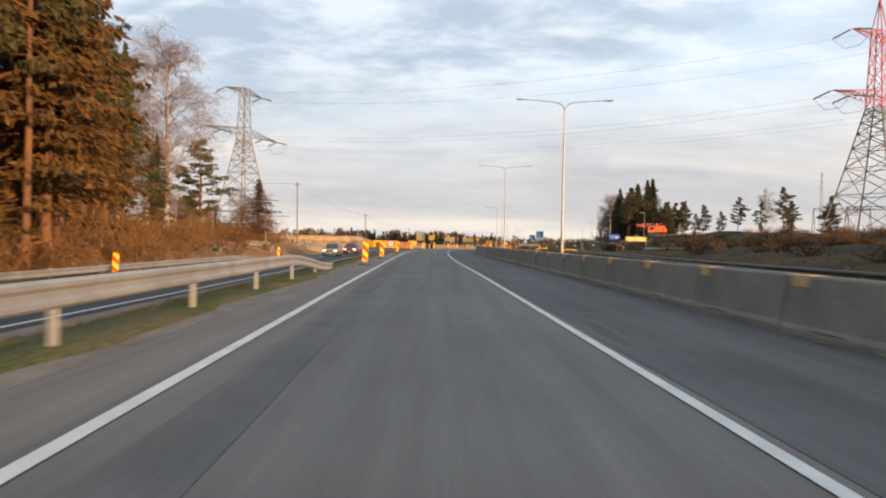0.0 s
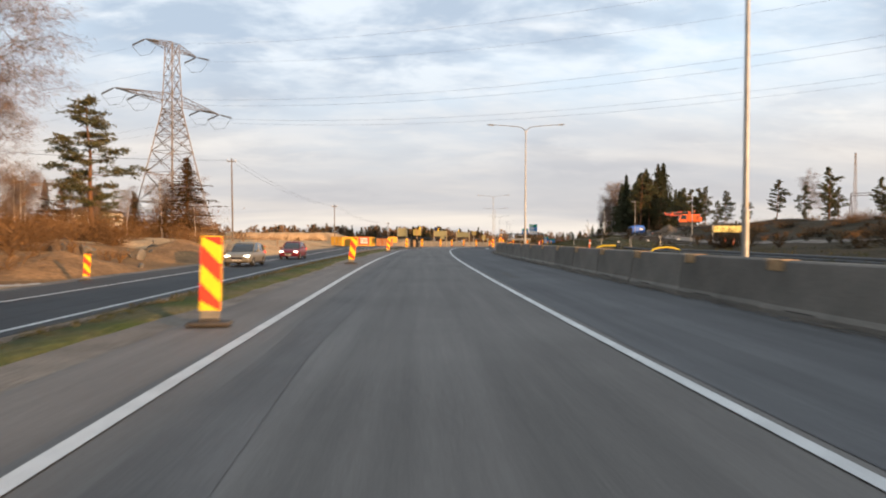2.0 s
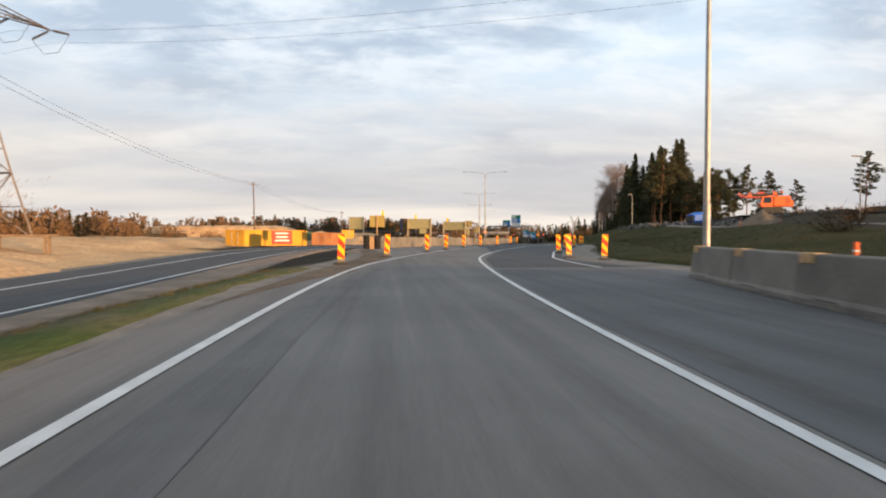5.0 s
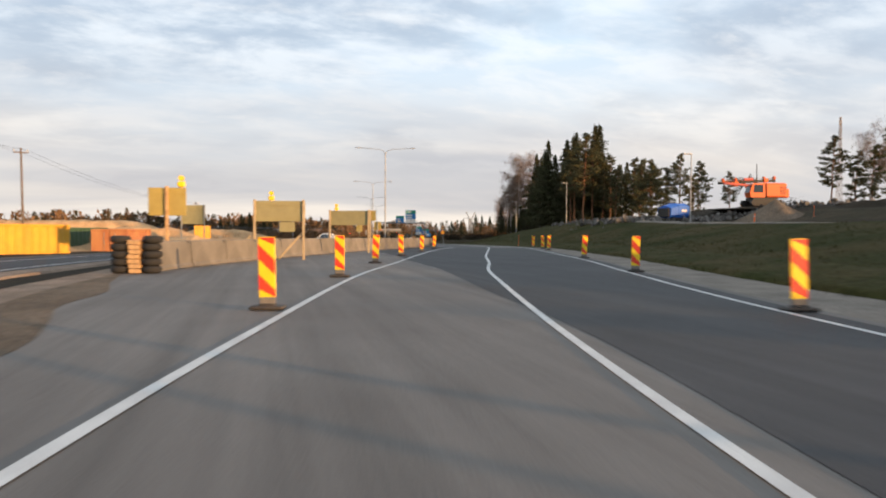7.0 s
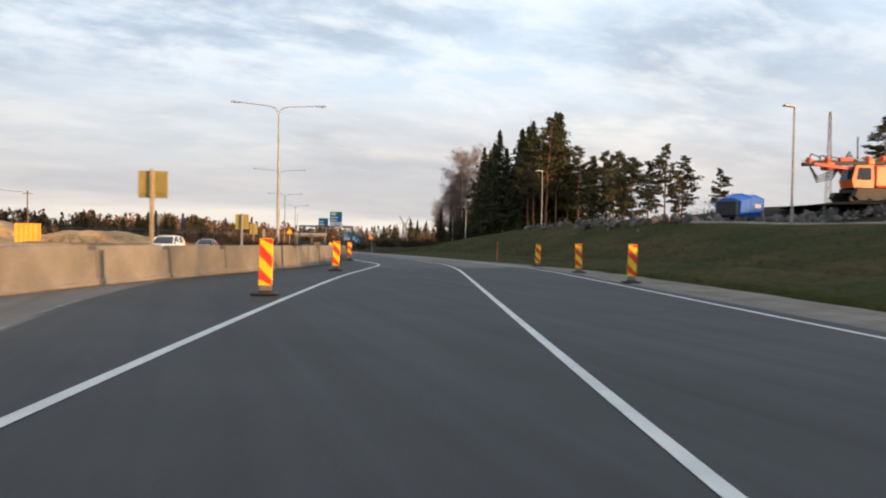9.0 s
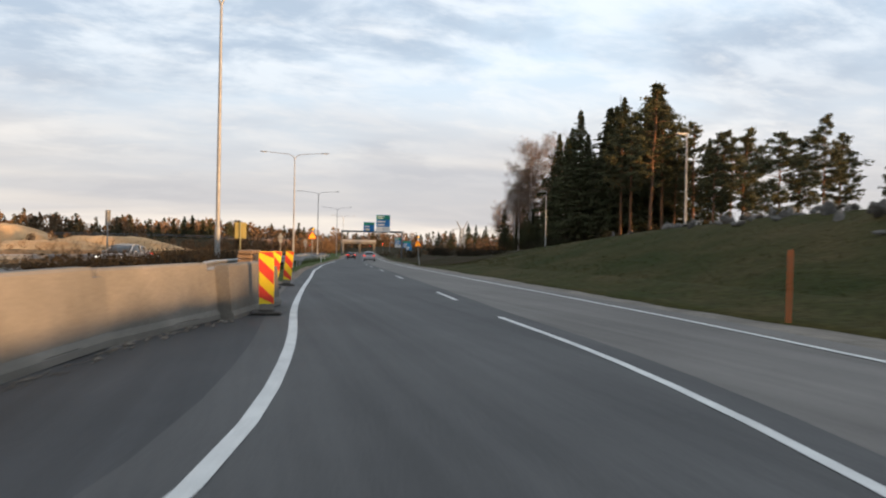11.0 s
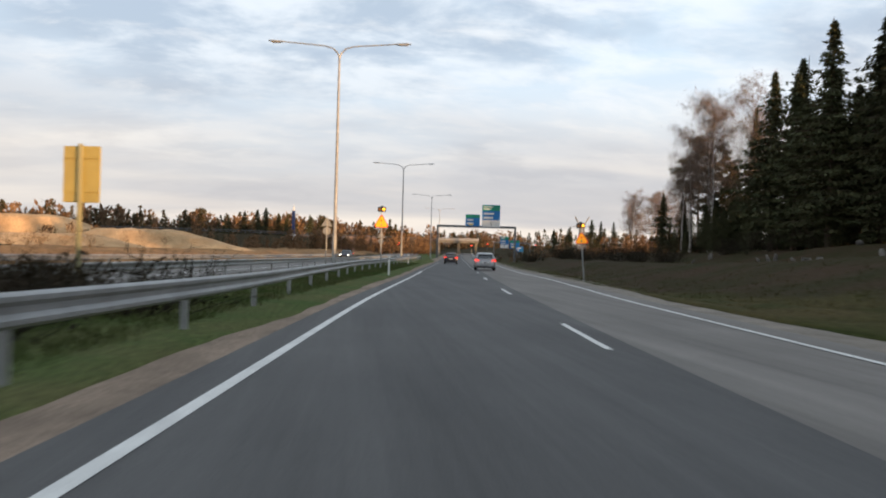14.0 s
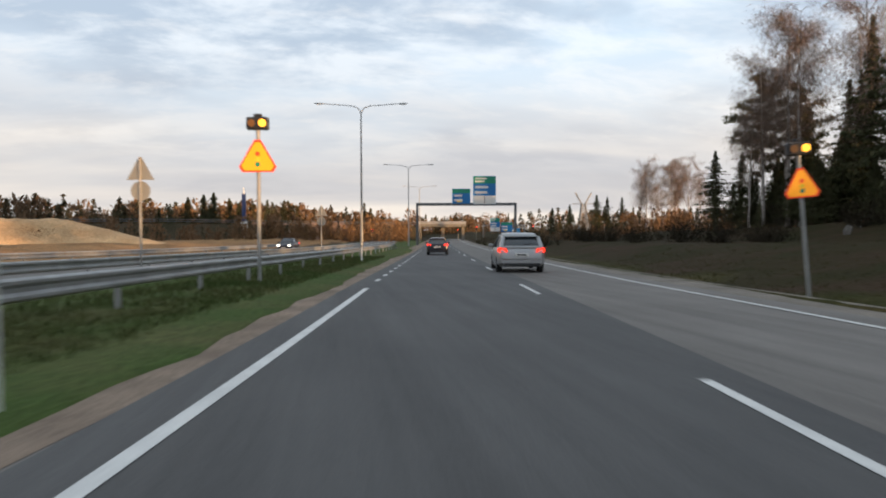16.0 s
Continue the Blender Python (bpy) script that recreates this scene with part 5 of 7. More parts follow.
def skip(x, y, turn):
    b = thing("site_skip", "blue steel skip with sloped sides and a dark open end", "skip", pose(x, y, terrain(x, y) + 0.3, 0, 0, turn))
    prof = [(-0.85, 0.12), (0.85, 0.12), (1.02, 0.45), (1.08, 1.5), (0.35, 1.84), (-0.35, 1.84), (-1.08, 1.5), (-1.02, 0.45)]
    part("body", Shape().loft([[(-1.65, px * 0.96, 0.12 + (pz - 0.12) * 0.80) for px, pz in prof], [(-0.35, px, pz) for px, pz in prof], [(1.45, px, pz) for px, pz in prof], [(1.62, px * 0.94, 0.16 + (pz - 0.12) * 0.92) for px, pz in prof]]), M["box_blue"], b, "blue painted steel body")
    part("open_end", Shape().box(-1.72, 0, 0.72, 0.3, 1.6, 1.1, bevel=0.05), M["rig_dark"], b, "dark open end")
    for k in (-0.35, 1.40):
        part("rib", Shape().loft([[(k - 0.04, px * 1.03, pz * 1.03 - 0.02) for px, pz in prof], [(k + 0.04, px * 1.03, pz * 1.03 - 0.02) for px, pz in prof]]), M["box_blue"], b)
    for k in (-0.45, 0.15):
        part("runner", Shape().box(0.1, k * 2, 0.06, 2.8, 0.14, 0.14), M["rig_dark"], b)
    for k in range(3):
        part("lettering", Shape().box(0.25 + 0.3 * k, -1.09, 0.95, 0.22, 0.015, 0.28), M["sign_white"], b, "bars of white lettering")


skip(50.8, 183.9, 16)
container("site_container", "bright yellow site cabin beside the sand stockpile", -9.0, 252, 8, 3.0, 2.8, M["box_yellow"], terrain(-9.2, 252) - 0.05)


def leaning_board(x, y, turn):
    z = terrain(x, y)
    b = thing("site_notice", "red and white notice board propped up on site", "notice", pose(x, y, z, -10, 0, turn))
    p = part("board", Shape().box(0, 0, 0.95, 2.0, 0.05, 1.35, bevel=0.01), M["red"], b)
    rr = random.Random(4)
    for i in range(3):
        w = rr.uniform(1.1, 1.7)
        part("lettering", Shape().box(0, -0.03, 1.35 - i * 0.36, w, 0.012, 0.16), M["sign_white"], p)
    for s in (-0.8, 0.8):
        part("leg", Shape().box(s, 0.05, 0.3, 0.08, 0.06, 1.0), M["wood"], b)


leaning_board(-9.6, 147.8, 15)


RIG_Z = 4.8


def drill_rig(x, y, turn):
    r = thing("drill_rig", "orange tracked rock drilling rig with a folded boom", "drill rig", pose(x, y, RIG_Z, 0, 0, turn))
    for s in (-1.15, 1.15):
        t = part("track", Shape().prism([(-2.0, 0.35), (-1.65, 0.02), (1.65, 0.02), (2.0, 0.35), (1.8, 0.75), (-1.8, 0.75)], s - 0.25, s + 0.25), M["rig_dark"], r, "muddy crawler track")
        for k in (-1.45, -0.7, 0.0, 0.7, 1.45):
            part("roller", Shape().disc((k, s, 0.33), 0.22, 0.54, "y", 12), M["rig_dark"], t)
    part("chassis", Shape().box(0, 0, 0.85, 3.0, 1.9, 0.4, bevel=0.06), M["rig_dark"], r)
    part("engine_house", Shape().box(1.35, 0, 1.95, 2.7, 2.1, 1.75, bevel=0.16), M["rig_orange"], r)
    part("exhaust", Shape().tube([(1.9, 0.5, 2.8), (1.9, 0.5, 3.4), (2.05, 0.5, 3.5)], 0.07, 8), M["rig_dark"], r)
    for k in range(5):
        part("vent_slat", Shape().box(2.2, -1.06, 1.5 + 0.2 * k, 0.8, 0.03, 0.08), M["rig_dark"], r)
    cab = part("cab", Shape().loft([[(-1.75, -0.95, 1.05), (0.0, -0.95, 1.05), (0.0, 0.45, 1.05), (-1.75, 0.45, 1.05)], [(-1.9, -0.95, 1.6), (0.0, -0.95, 1.6), (0.0, 0.45, 1.6), (-1.9, 0.45, 1.6)], [(-1.55, -0.9, 2.75), (0.0, -0.9, 2.85), (0.0, 0.4, 2.85), (-1.55, 0.4, 2.75)]]), M["rig_orange"], r)
    part("cab_window", Shape().loft([[(-1.5, -0.965, 1.65), (-0.25, -0.965, 1.65), (-0.25, -0.94, 1.65), (-1.5, -0.94, 1.65)], [(-1.35, -0.935, 2.6), (-0.25, -0.935, 2.6), (-0.25, -0.9, 2.6), (-1.35, -0.9, 2.6)]]), M["glass"], cab, "dark cab window")
    part("front_window", Shape().loft([[(-1.93, -0.85, 1.65), (-1.93, 0.35, 1.65), (-1.86, 0.35, 1.65), (-1.86, -0.85, 1.65)], [(-1.62, -0.8, 2.65), (-1.62, 0.3, 2.65), (-1.55, 0.3, 2.65), (-1.55, -0.8, 2.65)]]), M["glass"], cab, "dark front window")
    part("boom", Shape().tube([(-0.6, 0.7, 1.6), (-2.2, 0.75, 3.2), (-4.4, 0.75, 3.0)], [0.24, 0.22, 0.18], 8), M["rig_orange"], r, "folded orange boom")
    feed = part("feed_beam", Shape().box(-1.6, 0.2, 3.1, 7.2, 0.30, 0.30, pose(0, 0, 0, 0, -3, 0), 0.03), M["rig_dark"], r, "long dark drill feed beam")
    part("feed_beam", Shape().box(-2.6, -0.5, 2.35, 5.2, 0.26, 0.26, pose(0, 0, 0, 0, 5, 0), 0.03), M["lattice_red"], r, "dull red lower feed beam")
    part("boom_joint", Shape().box(-3.4, -0.1, 2.7, 0.7, 0.9, 0.6, bevel=0.1), M["rig_orange"], r, "orange boom joint")
    part("boom_joint", Shape().box(0.6, 0.2, 3.2, 0.6, 0.5, 0.5, bevel=0.08), M["rig_orange"], r, "orange boom joint")
    for k in range(5):
        part("hose", Shape().tube([(-4.6 + 0.9 * k, 0.5, 3.1), (-4.3 + 0.9 * k, 0.6, 3.75 - 0.1 * k), (-3.6 + 0.8 * k, 0.55, 3.5), (-3.2 + 0.7 * k, 0.4, 2.6)], 0.05, 6), M["rubber"], r)
    part("mast_pole", Shape().tube([(-0.4, 0.3, 2.8), (-0.45, 0.3, 5.2)], 0.05, 6), M["rig_dark"], r)
    part("drifter", Shape().box(-1.4, 0.2, 3.4, 1.2, 0.36, 0.34, pose(0, 0, 0, 0, -3, 0), 0.05), M["lattice_red"], feed)
    for k in (-4.8, -3.2, 0.4, 1.7):
        part("rod_guide", Shape().disc((k, 0.2, 3.38 + k * 0.05), 0.28, 0.16, "x", 12), M["rig_orange"], feed)
    part("drill_rod", Shape().tube([(-5.4, 0.2, 3.1), (1.9, 0.2, 3.5)], 0.045, 8), M["steel"], feed)
    for k in range(4):
        a = 0.25 * k
        part("hose", Shape().tube([(-0.5, 0.3 - a * 0.3, 2.7), (-1.3, 0.35 - a * 0.3, 3.6 + a * 0.5), (-2.6, 0.3, 2.4 - a * 0.8), (-4.0, 0.25, 1.9 - a * 0.6), (-4.8, 0.2, 2.9)], 0.045, 6), M["rubber"], r)
    part("dust_box", Shape().box(2.95, 0.1, 1.6, 0.5, 1.5, 1.1, bevel=0.08), M["rig_orange"], r)


drill_rig(62.2, 182.6, -12)


def hose_arch(x, y, turn, w, h, both):
    """A yellow hose bowed up from the ground: back down again, or onto a trestle."""
    if both:
        pts = [(w / 2 * -math.cos(a), 0.06 * math.sin(2 * a), h * math.sin(a) - 0.02) for a in (0.0, 0.35, 0.7, 1.1, 1.57, 2.0, 2.45, 2.8, 3.14)]
    else:
        pts = [(-w / 2 - 0.25, 0, -0.03)] + [(w / 2 * -math.cos(a), 0, h * math.sin(a)) for a in (0.25, 0.55, 0.9, 1.3)] + [(w * 0.25, 0.0, h * 1.02), (w / 2, 0.05, h * 0.97)]
    b = thing("yellow_hose", "thick yellow hose bowed up over the rough ground", "hose", ground_pose(x, y, turn), "yellow site hoses")
    part("hose", Shape().tube(pts, 0.058, 10), M["hose"], b)
    if not both:
        part("trestle", Shape().box(w / 2 - 0.05, 0, h * 0.42, 0.12, 0.4, h * 0.95, bevel=0.02), M["rig_dark"], b, "dark trestle")
        part("coupling", Shape().tube([(w / 2 - 0.1, 0.04, h * 0.975), (w / 2 + 0.2, 0.06, h * 0.95)], 0.085, 10), M["black"], b)


hose_arch(14.65, 81.3, -18, 1.75, 0.52, False)
hose_arch(17.2, 75.6, -4, 2.1, 0.42, True)


# ---- heaps of sand, gravel and blasted rock ----
def heap(name, label, x, y, rx, ry, h, mat, seed, turn=0, flat=0.0):
    sh = Shape()
    n, k = 14, 36
    vs = [(0, 0, h)]
    for i in range(1, n + 1):
        t = i / n
        for j in range(k):
            a = 2 * math.pi * j / k
            w = 1 + 0.16 * noise.noise(Vector((math.cos(a) * 1.6 + seed, math.sin(a) * 1.6, seed))) + 0.05 * noise.noise(Vector((math.cos(a) * 6, math.sin(a) * 6, t * 5 + seed)))
            px, py = rx * t * w * math.cos(a), ry * t * w * math.sin(a)
            zz = h * (1 - max(0.0, t - flat) / (1 - flat)) ** 1.15 * (1 + 0.12 * noise.noise(Vector((px * 0.5, py * 0.5, seed)))) + 0.12 * noise.noise(Vector((px, py, seed))) * (1 - t)
            vs.append((px, py, zz - 0.35 * t))
    fs = [(0, 1 + j, 1 + (j + 1) % k) for j in range(k)]
    for i in range(n - 1):
        fs += [(1 + i * k + j, 1 + (i + 1) * k + j, 1 + (i + 1) * k + (j + 1) % k, 1 + i * k + (j + 1) % k) for j in range(k)]
    solo(name, sh.add(vs, fs), mat, label, "heap", ground_pose(x, y, turn, -0.1), smooth=True)


heap("sand_mound", "long flat-topped sand stockpile lit by the low sun", -78, 405, 56, 13, 7.0, M["sand"], 1.0, -12, 0.62)
heap("sand_mound", "low pale sand bank behind the opposite carriageway", -22, 335, 22, 8, 2.2, M["sand"], 2.0, -20, 0.4)
heap("sand_mound", "low bank of excavated sand and stones", -18.5, 66, 5, 9, 1.1, M["earth"], 3.0)
heap("sand_mound", "low bank of excavated sand and stones", -20, 88, 5.5, 10, 1.4, M["earth"], 4.0)
heap("sand_mound", "low bank of excavated sand and stones", -20, 112, 6, 9, 1.3, M["sand"], 5.0)
heap("sand_mound", "broad sand bank beyond the opposite carriageway", -13, 350, 24, 9, 3.6, M["sand"], 8.0, -16, 0.35)
heap("sand_mound", "flat-topped sand heap behind the opposite carriageway", -23, 272, 15, 8, 3.0, M["sand"], 6.0, 0, 0.5)
heap("sand_mound", "pale sand heap behind the containers", -3.0, 178, 6.5, 4, 1.3, M["sand"], 7.0)
heap("gravel_mound", "brown-grey gravel cone in front of the drill rig", 53.5, 170.2, 4.4, 4.2, 2.1, M["gravel_brown"], 9.0)
heap("soil_mound", "dark soil mound under the drill rig", 62.8, 183.0, 6.5, 5.5, 5.0 - terrain(62.8, 183.0), M["dirt"], 13.0, 0, 0.45)
heap("soil_mound", "dark rubble and soil heap on the bank top", 67, 171.5, 6.5, 3.5, 0.8, M["dirt"], 14.0, 0, 0.3)
heap("soil_mound", "dark rubble and soil heap on the bank top", 78, 177, 9, 4, 1.0, M["dirt"], 15.0, 0, 0.3)
heap("soil_mound", "dark soil heap on the bank top", 74, 160, 13, 8, 1.3, M["dirt"], 10.0, 0, 0.3)
heap("rock_outcrop", "reddish rock cutting beside the far road", 28, 428, 13, 6, 4.3, M["rock_warm"], 11.0, 0, 0.45)
heap("rock_outcrop", "reddish rock cutting beside the far road", 12, 436, 16, 5, 4.5, M["rock_warm"], 12.0, 0, 0.4)


def stone_mesh(seed):
    rr = random.Random(seed)
    bm = bmesh.new()
    bmesh.ops.create_icosphere(bm, subdivisions=1, radius=0.5)
    for v in bm.verts:
        v.co = Vector((v.co.x * rr.uniform(0.8, 1.25), v.co.y * rr.uniform(0.8, 1.25), v.co.z * rr.uniform(0.6, 0.95)))
    me = bpy.data.meshes.new("stone")
    bm.to_mesh(me)
    bm.free()
    me.materials.append(M["rock"])
    return me


STONES = [stone_mesh(s) for s in range(6)]


def rock_heap(label, x0, y0, x1, y1, n, size, seed, spread_m=2.2):
    rr = random.Random(seed)
    h = thing("rock_heap", label, "rocks", pose(0, 0, 0), "heaps of blasted rock")
    for i in range(n):
        t = rr.random()
        x, y = x0 + (x1 - x0) * t + rr.gauss(0, spread_m), y0 + (y1 - y0) * t + rr.gauss(0, spread_m)
        s = size * rr.uniform(0.4, 1.5)
        ob = piece("stone", STONES[i % 6], h, (x, y, terrain(x, y) + s * 0.22 + rr.uniform(0, size * 0.7) * math.exp(-abs(rr.gauss(0, 1)))), (rr.uniform(0, 6), rr.uniform(0, 6), rr.uniform(0, 6)))
        ob.scale = (s * 1.5, s * 1.1, s * 0.6)


rock_heap("long heap of blasted grey rock on the bank top", 44, 190, 60, 246, 280, 0.40, 5, 1.4)
rock_heap("rubble on the mound by the drill rig", 55, 178.5, 70, 176.5, 150, 0.42, 16, 1.4)
rock_heap("strip of blasted grey rock by the skip", 42, 188, 57, 180, 130, 0.5, 15, 1.6)
rock_heap("heap of blasted grey rock before the forest", 62, 222, 86, 232, 150, 0.6, 6, 2.0)
rock_heap("scattered stones on the sandy ground", -20.5, 55, -22, 120, 70, 0.5, 7, 1.8)
rock_heap("pale stones along the foot of the forest", 62, 262, 74, 300, 18, 0.5, 8)


def timber_rack(x, y, turn):
    z = terrain(x, y)
    t = thing("timber_rack", "low rack of weathered timber on the sandy ground", "timber rack", pose(x, y, z, 0, 0, turn), "timber racks")
    for s in (-1.3, 1.3):
        for k in (-0.4, 0.4):
            part("leg", Shape().box(s, k, 0.4, 0.12, 0.12, 1.0), M["wood"], t)
    me = Shape().box(0, 0, 0, 3.6, 0.18, 0.12, bevel=0.01).mesh("plank", M["wood"])
    for i in range(5):
        piece("plank", me, t, (random.uniform(-0.15, 0.15), -0.5 + 0.24 * i, 0.96 + 0.01 * (i % 2)))


for a in ((-23.5, 116, 20), (-20.5, 122, 10), (-28, 118, 30)):
    timber_rack(*a)


# ---- trees ----
def blades(rng, centres, dirs, size, ratio=0.32, curl=0.5):
    """Needle sprays: slim four-cornered leaves at centres, pointing roughly along dirs."""
    n = len(centres)
    d = dirs + rng.normal(0, curl, (n, 3))
    d /= np.linalg.norm(d, axis=1, keepdims=True)
    a = rng.normal(0, 1, (n, 3))
    a -= d * (a * d).sum(1, keepdims=True)
    a /= np.linalg.norm(a, axis=1, keepdims=True)
    L = (size * rng.uniform(0.6, 1.4, n)).reshape(n, 1)
    w = L * ratio
    v = np.stack([centres - d * L * 0.5, centres + a * w * 0.5, centres + d * L * 0.5, centres - a * w * 0.5], 1)
    return v.reshape(-1, 3)


def quads_mesh(name, v, mat):
    me = bpy.data.meshes.new(name)
    n = len(v) // 4
    me.from_pydata([tuple(p) for p in v.tolist()], [], [(4 * i, 4 * i + 1, 4 * i + 2, 4 * i + 3) for i in range(n)])
    me.materials.append(mat)
    return me


def trunk_shape(rng, h, r, sides=9, lean=0.25, n=9):
    sh = Shape()
    dx, dy = rng.normal(0, lean, 2)
    pts = [(dx * (i / n) ** 2 + 0.05 * rng.normal(), dy * (i / n) ** 2 + 0.05 * rng.normal(), -0.4 + (h + 0.4) * i / n) for i in range(n + 1)]
    rad = [r * (1.25 if i == 0 else 1.0) * (1 - i / n) ** 0.8 + 0.02 for i in range(n + 1)]
    return sh.tube(pts, rad, sides), pts


def spruce_meshes(seed, h, r, low, mat="spruce", thin=0.0):
    rng = np.random.default_rng(seed)
    tr, _ = trunk_shape(rng, h, (0.0055 if thin else 0.0085) * h + 0.03, lean=0.12)
    cs, ds = [], []
    z = low * h
    while z < h * 0.985:
        t = (z / h - low) / (1 - low)
        rad = r * (1 - t) ** 0.85 * (0.55 + 0.45 * min(1, t * 6 + 0.35)) * rng.uniform(0.8, 1.15)
        nb = 8 if rad > 0.8 else 5
        a0 = rng.uniform(0, 6.28)
        for j in range(nb):
            if rng.random() < 0.12 + thin:
                continue
            a = a0 + 6.283 * j / nb + rng.normal(0, 0.22)
            ln = rad * (rng.uniform(0.4, 1.1) if rng.random() < 0.8 else rng.uniform(1.1, 1.6))
            out = np.array([math.cos(a), math.sin(a), 0])
            side = np.array([-math.sin(a), math.cos(a), 0])
            k = max(3, int(ln / 0.34))
            droop = rng.uniform(0.05, 0.6)
            tr.tube([(0, 0, z), tuple(out * ln * 0.5 + np.array([0, 0, z - droop * ln * 0.30])), tuple(out * ln * 0.9 + np.array([0, 0, z - droop * ln * 0.42]))], [0.03, 0.02, 0.008], 3)
            for q in range(k):
                s = (q + rng.uniform(0.1, 0.9)) / k
                p = out * ln * s + np.array([0, 0, z - droop * ln * (s - 0.45 * s * s)])
                wide = 0.26 * ln * (1 - 0.75 * s) + 0.08
                for _ in range(9 if thin else 5):
                    o = rng.uniform(-1, 1)
                    cs.append(p + side * wide * o + np.array([0, 0, -abs(o) * wide * 0.25 + rng.normal(0, 0.06) - 0.08]))
                    ds.append(out * 0.7 + side * o * 0.8 + np.array([0, 0, -0.8]))
        z += (0.30 + 0.02 * h * 0.65 * (1 - t)) * rng.uniform(0.75, 1.3)
    if thin:
        for _ in range(26):
            z, a, ln = rng.uniform(0.05, low) * h, rng.uniform(0, 6.283), rng.uniform(0.5, 2.0)
            tr.tube([(0, 0, z), (math.cos(a) * ln, math.sin(a) * ln, z - 0.3 * ln)], [0.025, 0.006], 3)
    cs, ds = np.array(cs), np.array(ds)
    return tr.mesh("trunk", M["bark_pine" if thin else "bark"]), quads_mesh("crown", blades(rng, cs, ds, 0.42 if thin else 0.52, 0.26, 0.5), M[mat])


def pine_meshes(seed, h, r, low):
    rng = np.random.default_rng(seed)
    tr, pts = trunk_shape(rng, h * 0.97, 0.008 * h + 0.04, lean=0.35)
    top = np.array(pts[-1])
    cs, ds = [], []
    n = int((22 + h * 1.1) * (1 if low > 0.2 else 1.7))
    for i in range(n):
        t = (i + rng.uniform(0, 1)) / n
        z = h * (low + (0.985 - low) * t)
        base = np.array([top[0], top[1], 0]) * (z / h) ** 2 + np.array([0, 0, z])
        rad = r * (0.35 + 1.0 * math.sin(math.pi * min(1, 0.18 + 0.80 * t)) ** 1.0) * rng.uniform(0.5, 1.15) * (1 if t < 0.72 else 0.62)
        a = rng.uniform(0, 6.283)
        out = np.array([math.cos(a), math.sin(a), rng.uniform(0.0, 0.45)])
        tip = base + out * rad
        mid = base + out * rad * 0.55 + np.array([0, 0, -0.08 * rad])
        tr.tube([tuple(base), tuple(mid), tuple(tip)], [0.05, 0.035, 0.012], 4)
        for q in range(int(4 + rad * 3.2)):
            s = rng.uniform(0.35, 1.08)
            c = base + out * rad * s + rng.normal(0, 0.22 * (0.5 + rad * 0.3), 3) * np.array([1, 1, 0.55])
            m = 19
            cs.append(c + rng.normal(0, 0.20, (m, 3)) * np.array([1, 1, 0.6]))
            ds.append(rng.normal(0, 1, (m, 3)) + np.array([0, 0, 0.5]))
    cs, ds = np.concatenate(cs), np.concatenate(ds)
    return tr.mesh("trunk", M["bark_pine"]), quads_mesh("crown", blades(rng, cs, ds, 0.46, 0.24, 0.3), M["pine"])


def birch_meshes(seed, h, r):
    rng = np.random.default_rng(seed)
    tr, pts = trunk_shape(rng, h * 0.96, 0.008 * h + 0.04, lean=0.5)
    tw = Shape()
    leaf_c, leaf_d = [], []

    def grow(base, d, ln, rad, depth):
        p = np.array(base)
        d = d / np.linalg.norm(d)
        path = [tuple(p)]
        segs = 3
        for i in range(segs):
            d = d + rng.normal(0, 0.13, 3) + np.array([0, 0, 0.06 if depth < 2 else -0.10])
            d /= np.linalg.norm(d)
            p = p + d * ln / segs
            path.append(tuple(p))
            if depth < 3:
                for _ in range(2 if depth else 3):
                    a = rng.normal(0, 1, 3)
                    a -= d * a.dot(d)
                    a /= np.linalg.norm(a) + 1e-6
                    grow(p, d * 0.75 + a * 0.75 + np.array([0, 0, 0.15]), ln * rng.uniform(0.38, 0.6), rad * 0.5, depth + 1)
        tw.tube(path, [max(0.006, rad * (1 - 0.25 * i)) for i in range(segs + 1)], 3)
        if depth >= 2:
            for _ in range(16):
                leaf_c.append(p + rng.normal(0, 0.32, 3) - np.array([0, 0, 0.15]))
                leaf_d.append(d + np.array([0, 0, -0.5]))

    n = 17
    for i in range(n):
        t = 0.30 + 0.66 * (i + rng.uniform(0, 0.8)) / n
        k = min(len(pts) - 1, int(t * (len(pts) - 1)))
        base = np.array(pts[k]) * (1, 1, 0) + np.array([0, 0, t * h * 0.96])
        a = rng.uniform(0, 6.283)
        grow(base, np.array([math.cos(a), math.sin(a), 1.15]), r * (1.25 - 0.9 * abs(t - 0.45)) * rng.uniform(0.7, 1.1), 0.05, 1)
    me = tw.mesh("branchwork", M["twig"])
    return tr.mesh("trunk", M["bark_birch"]), me, quads_mesh("crown", blades(rng, np.array(leaf_c), np.array(leaf_d), 0.55, 0.032, 0.5), M["twig"])


# the last two wear the needle colour browned to stand for orange sunlight
SPRUCES = [spruce_meshes(11, 22, 4.0, 0.10), spruce_meshes(12, 20, 3.5, 0.20), spruce_meshes(13, 24, 4.4, 0.07), spruce_meshes(14, 24, 3.9, 0.14, "spruce_sunlit", 0.22), spruce_meshes(15, 22, 3.3, 0.22, "spruce_sunlit", 0.26)]
PINES = [pine_meshes(21, 20, 2.4, 0.34), pine_meshes(22, 18, 2.2, 0.24), pine_meshes(23, 21, 2.5, 0.40), pine_meshes(24, 15, 3.2, 0.10)]
BIRCHES = [birch_meshes(31, 22, 3.9), birch_meshes(32, 19, 3.3)]
H_OF = {"spruce": (22, 20, 24, 24, 22), "pine": (20, 18, 21, 15), "birch": (22, 19)}
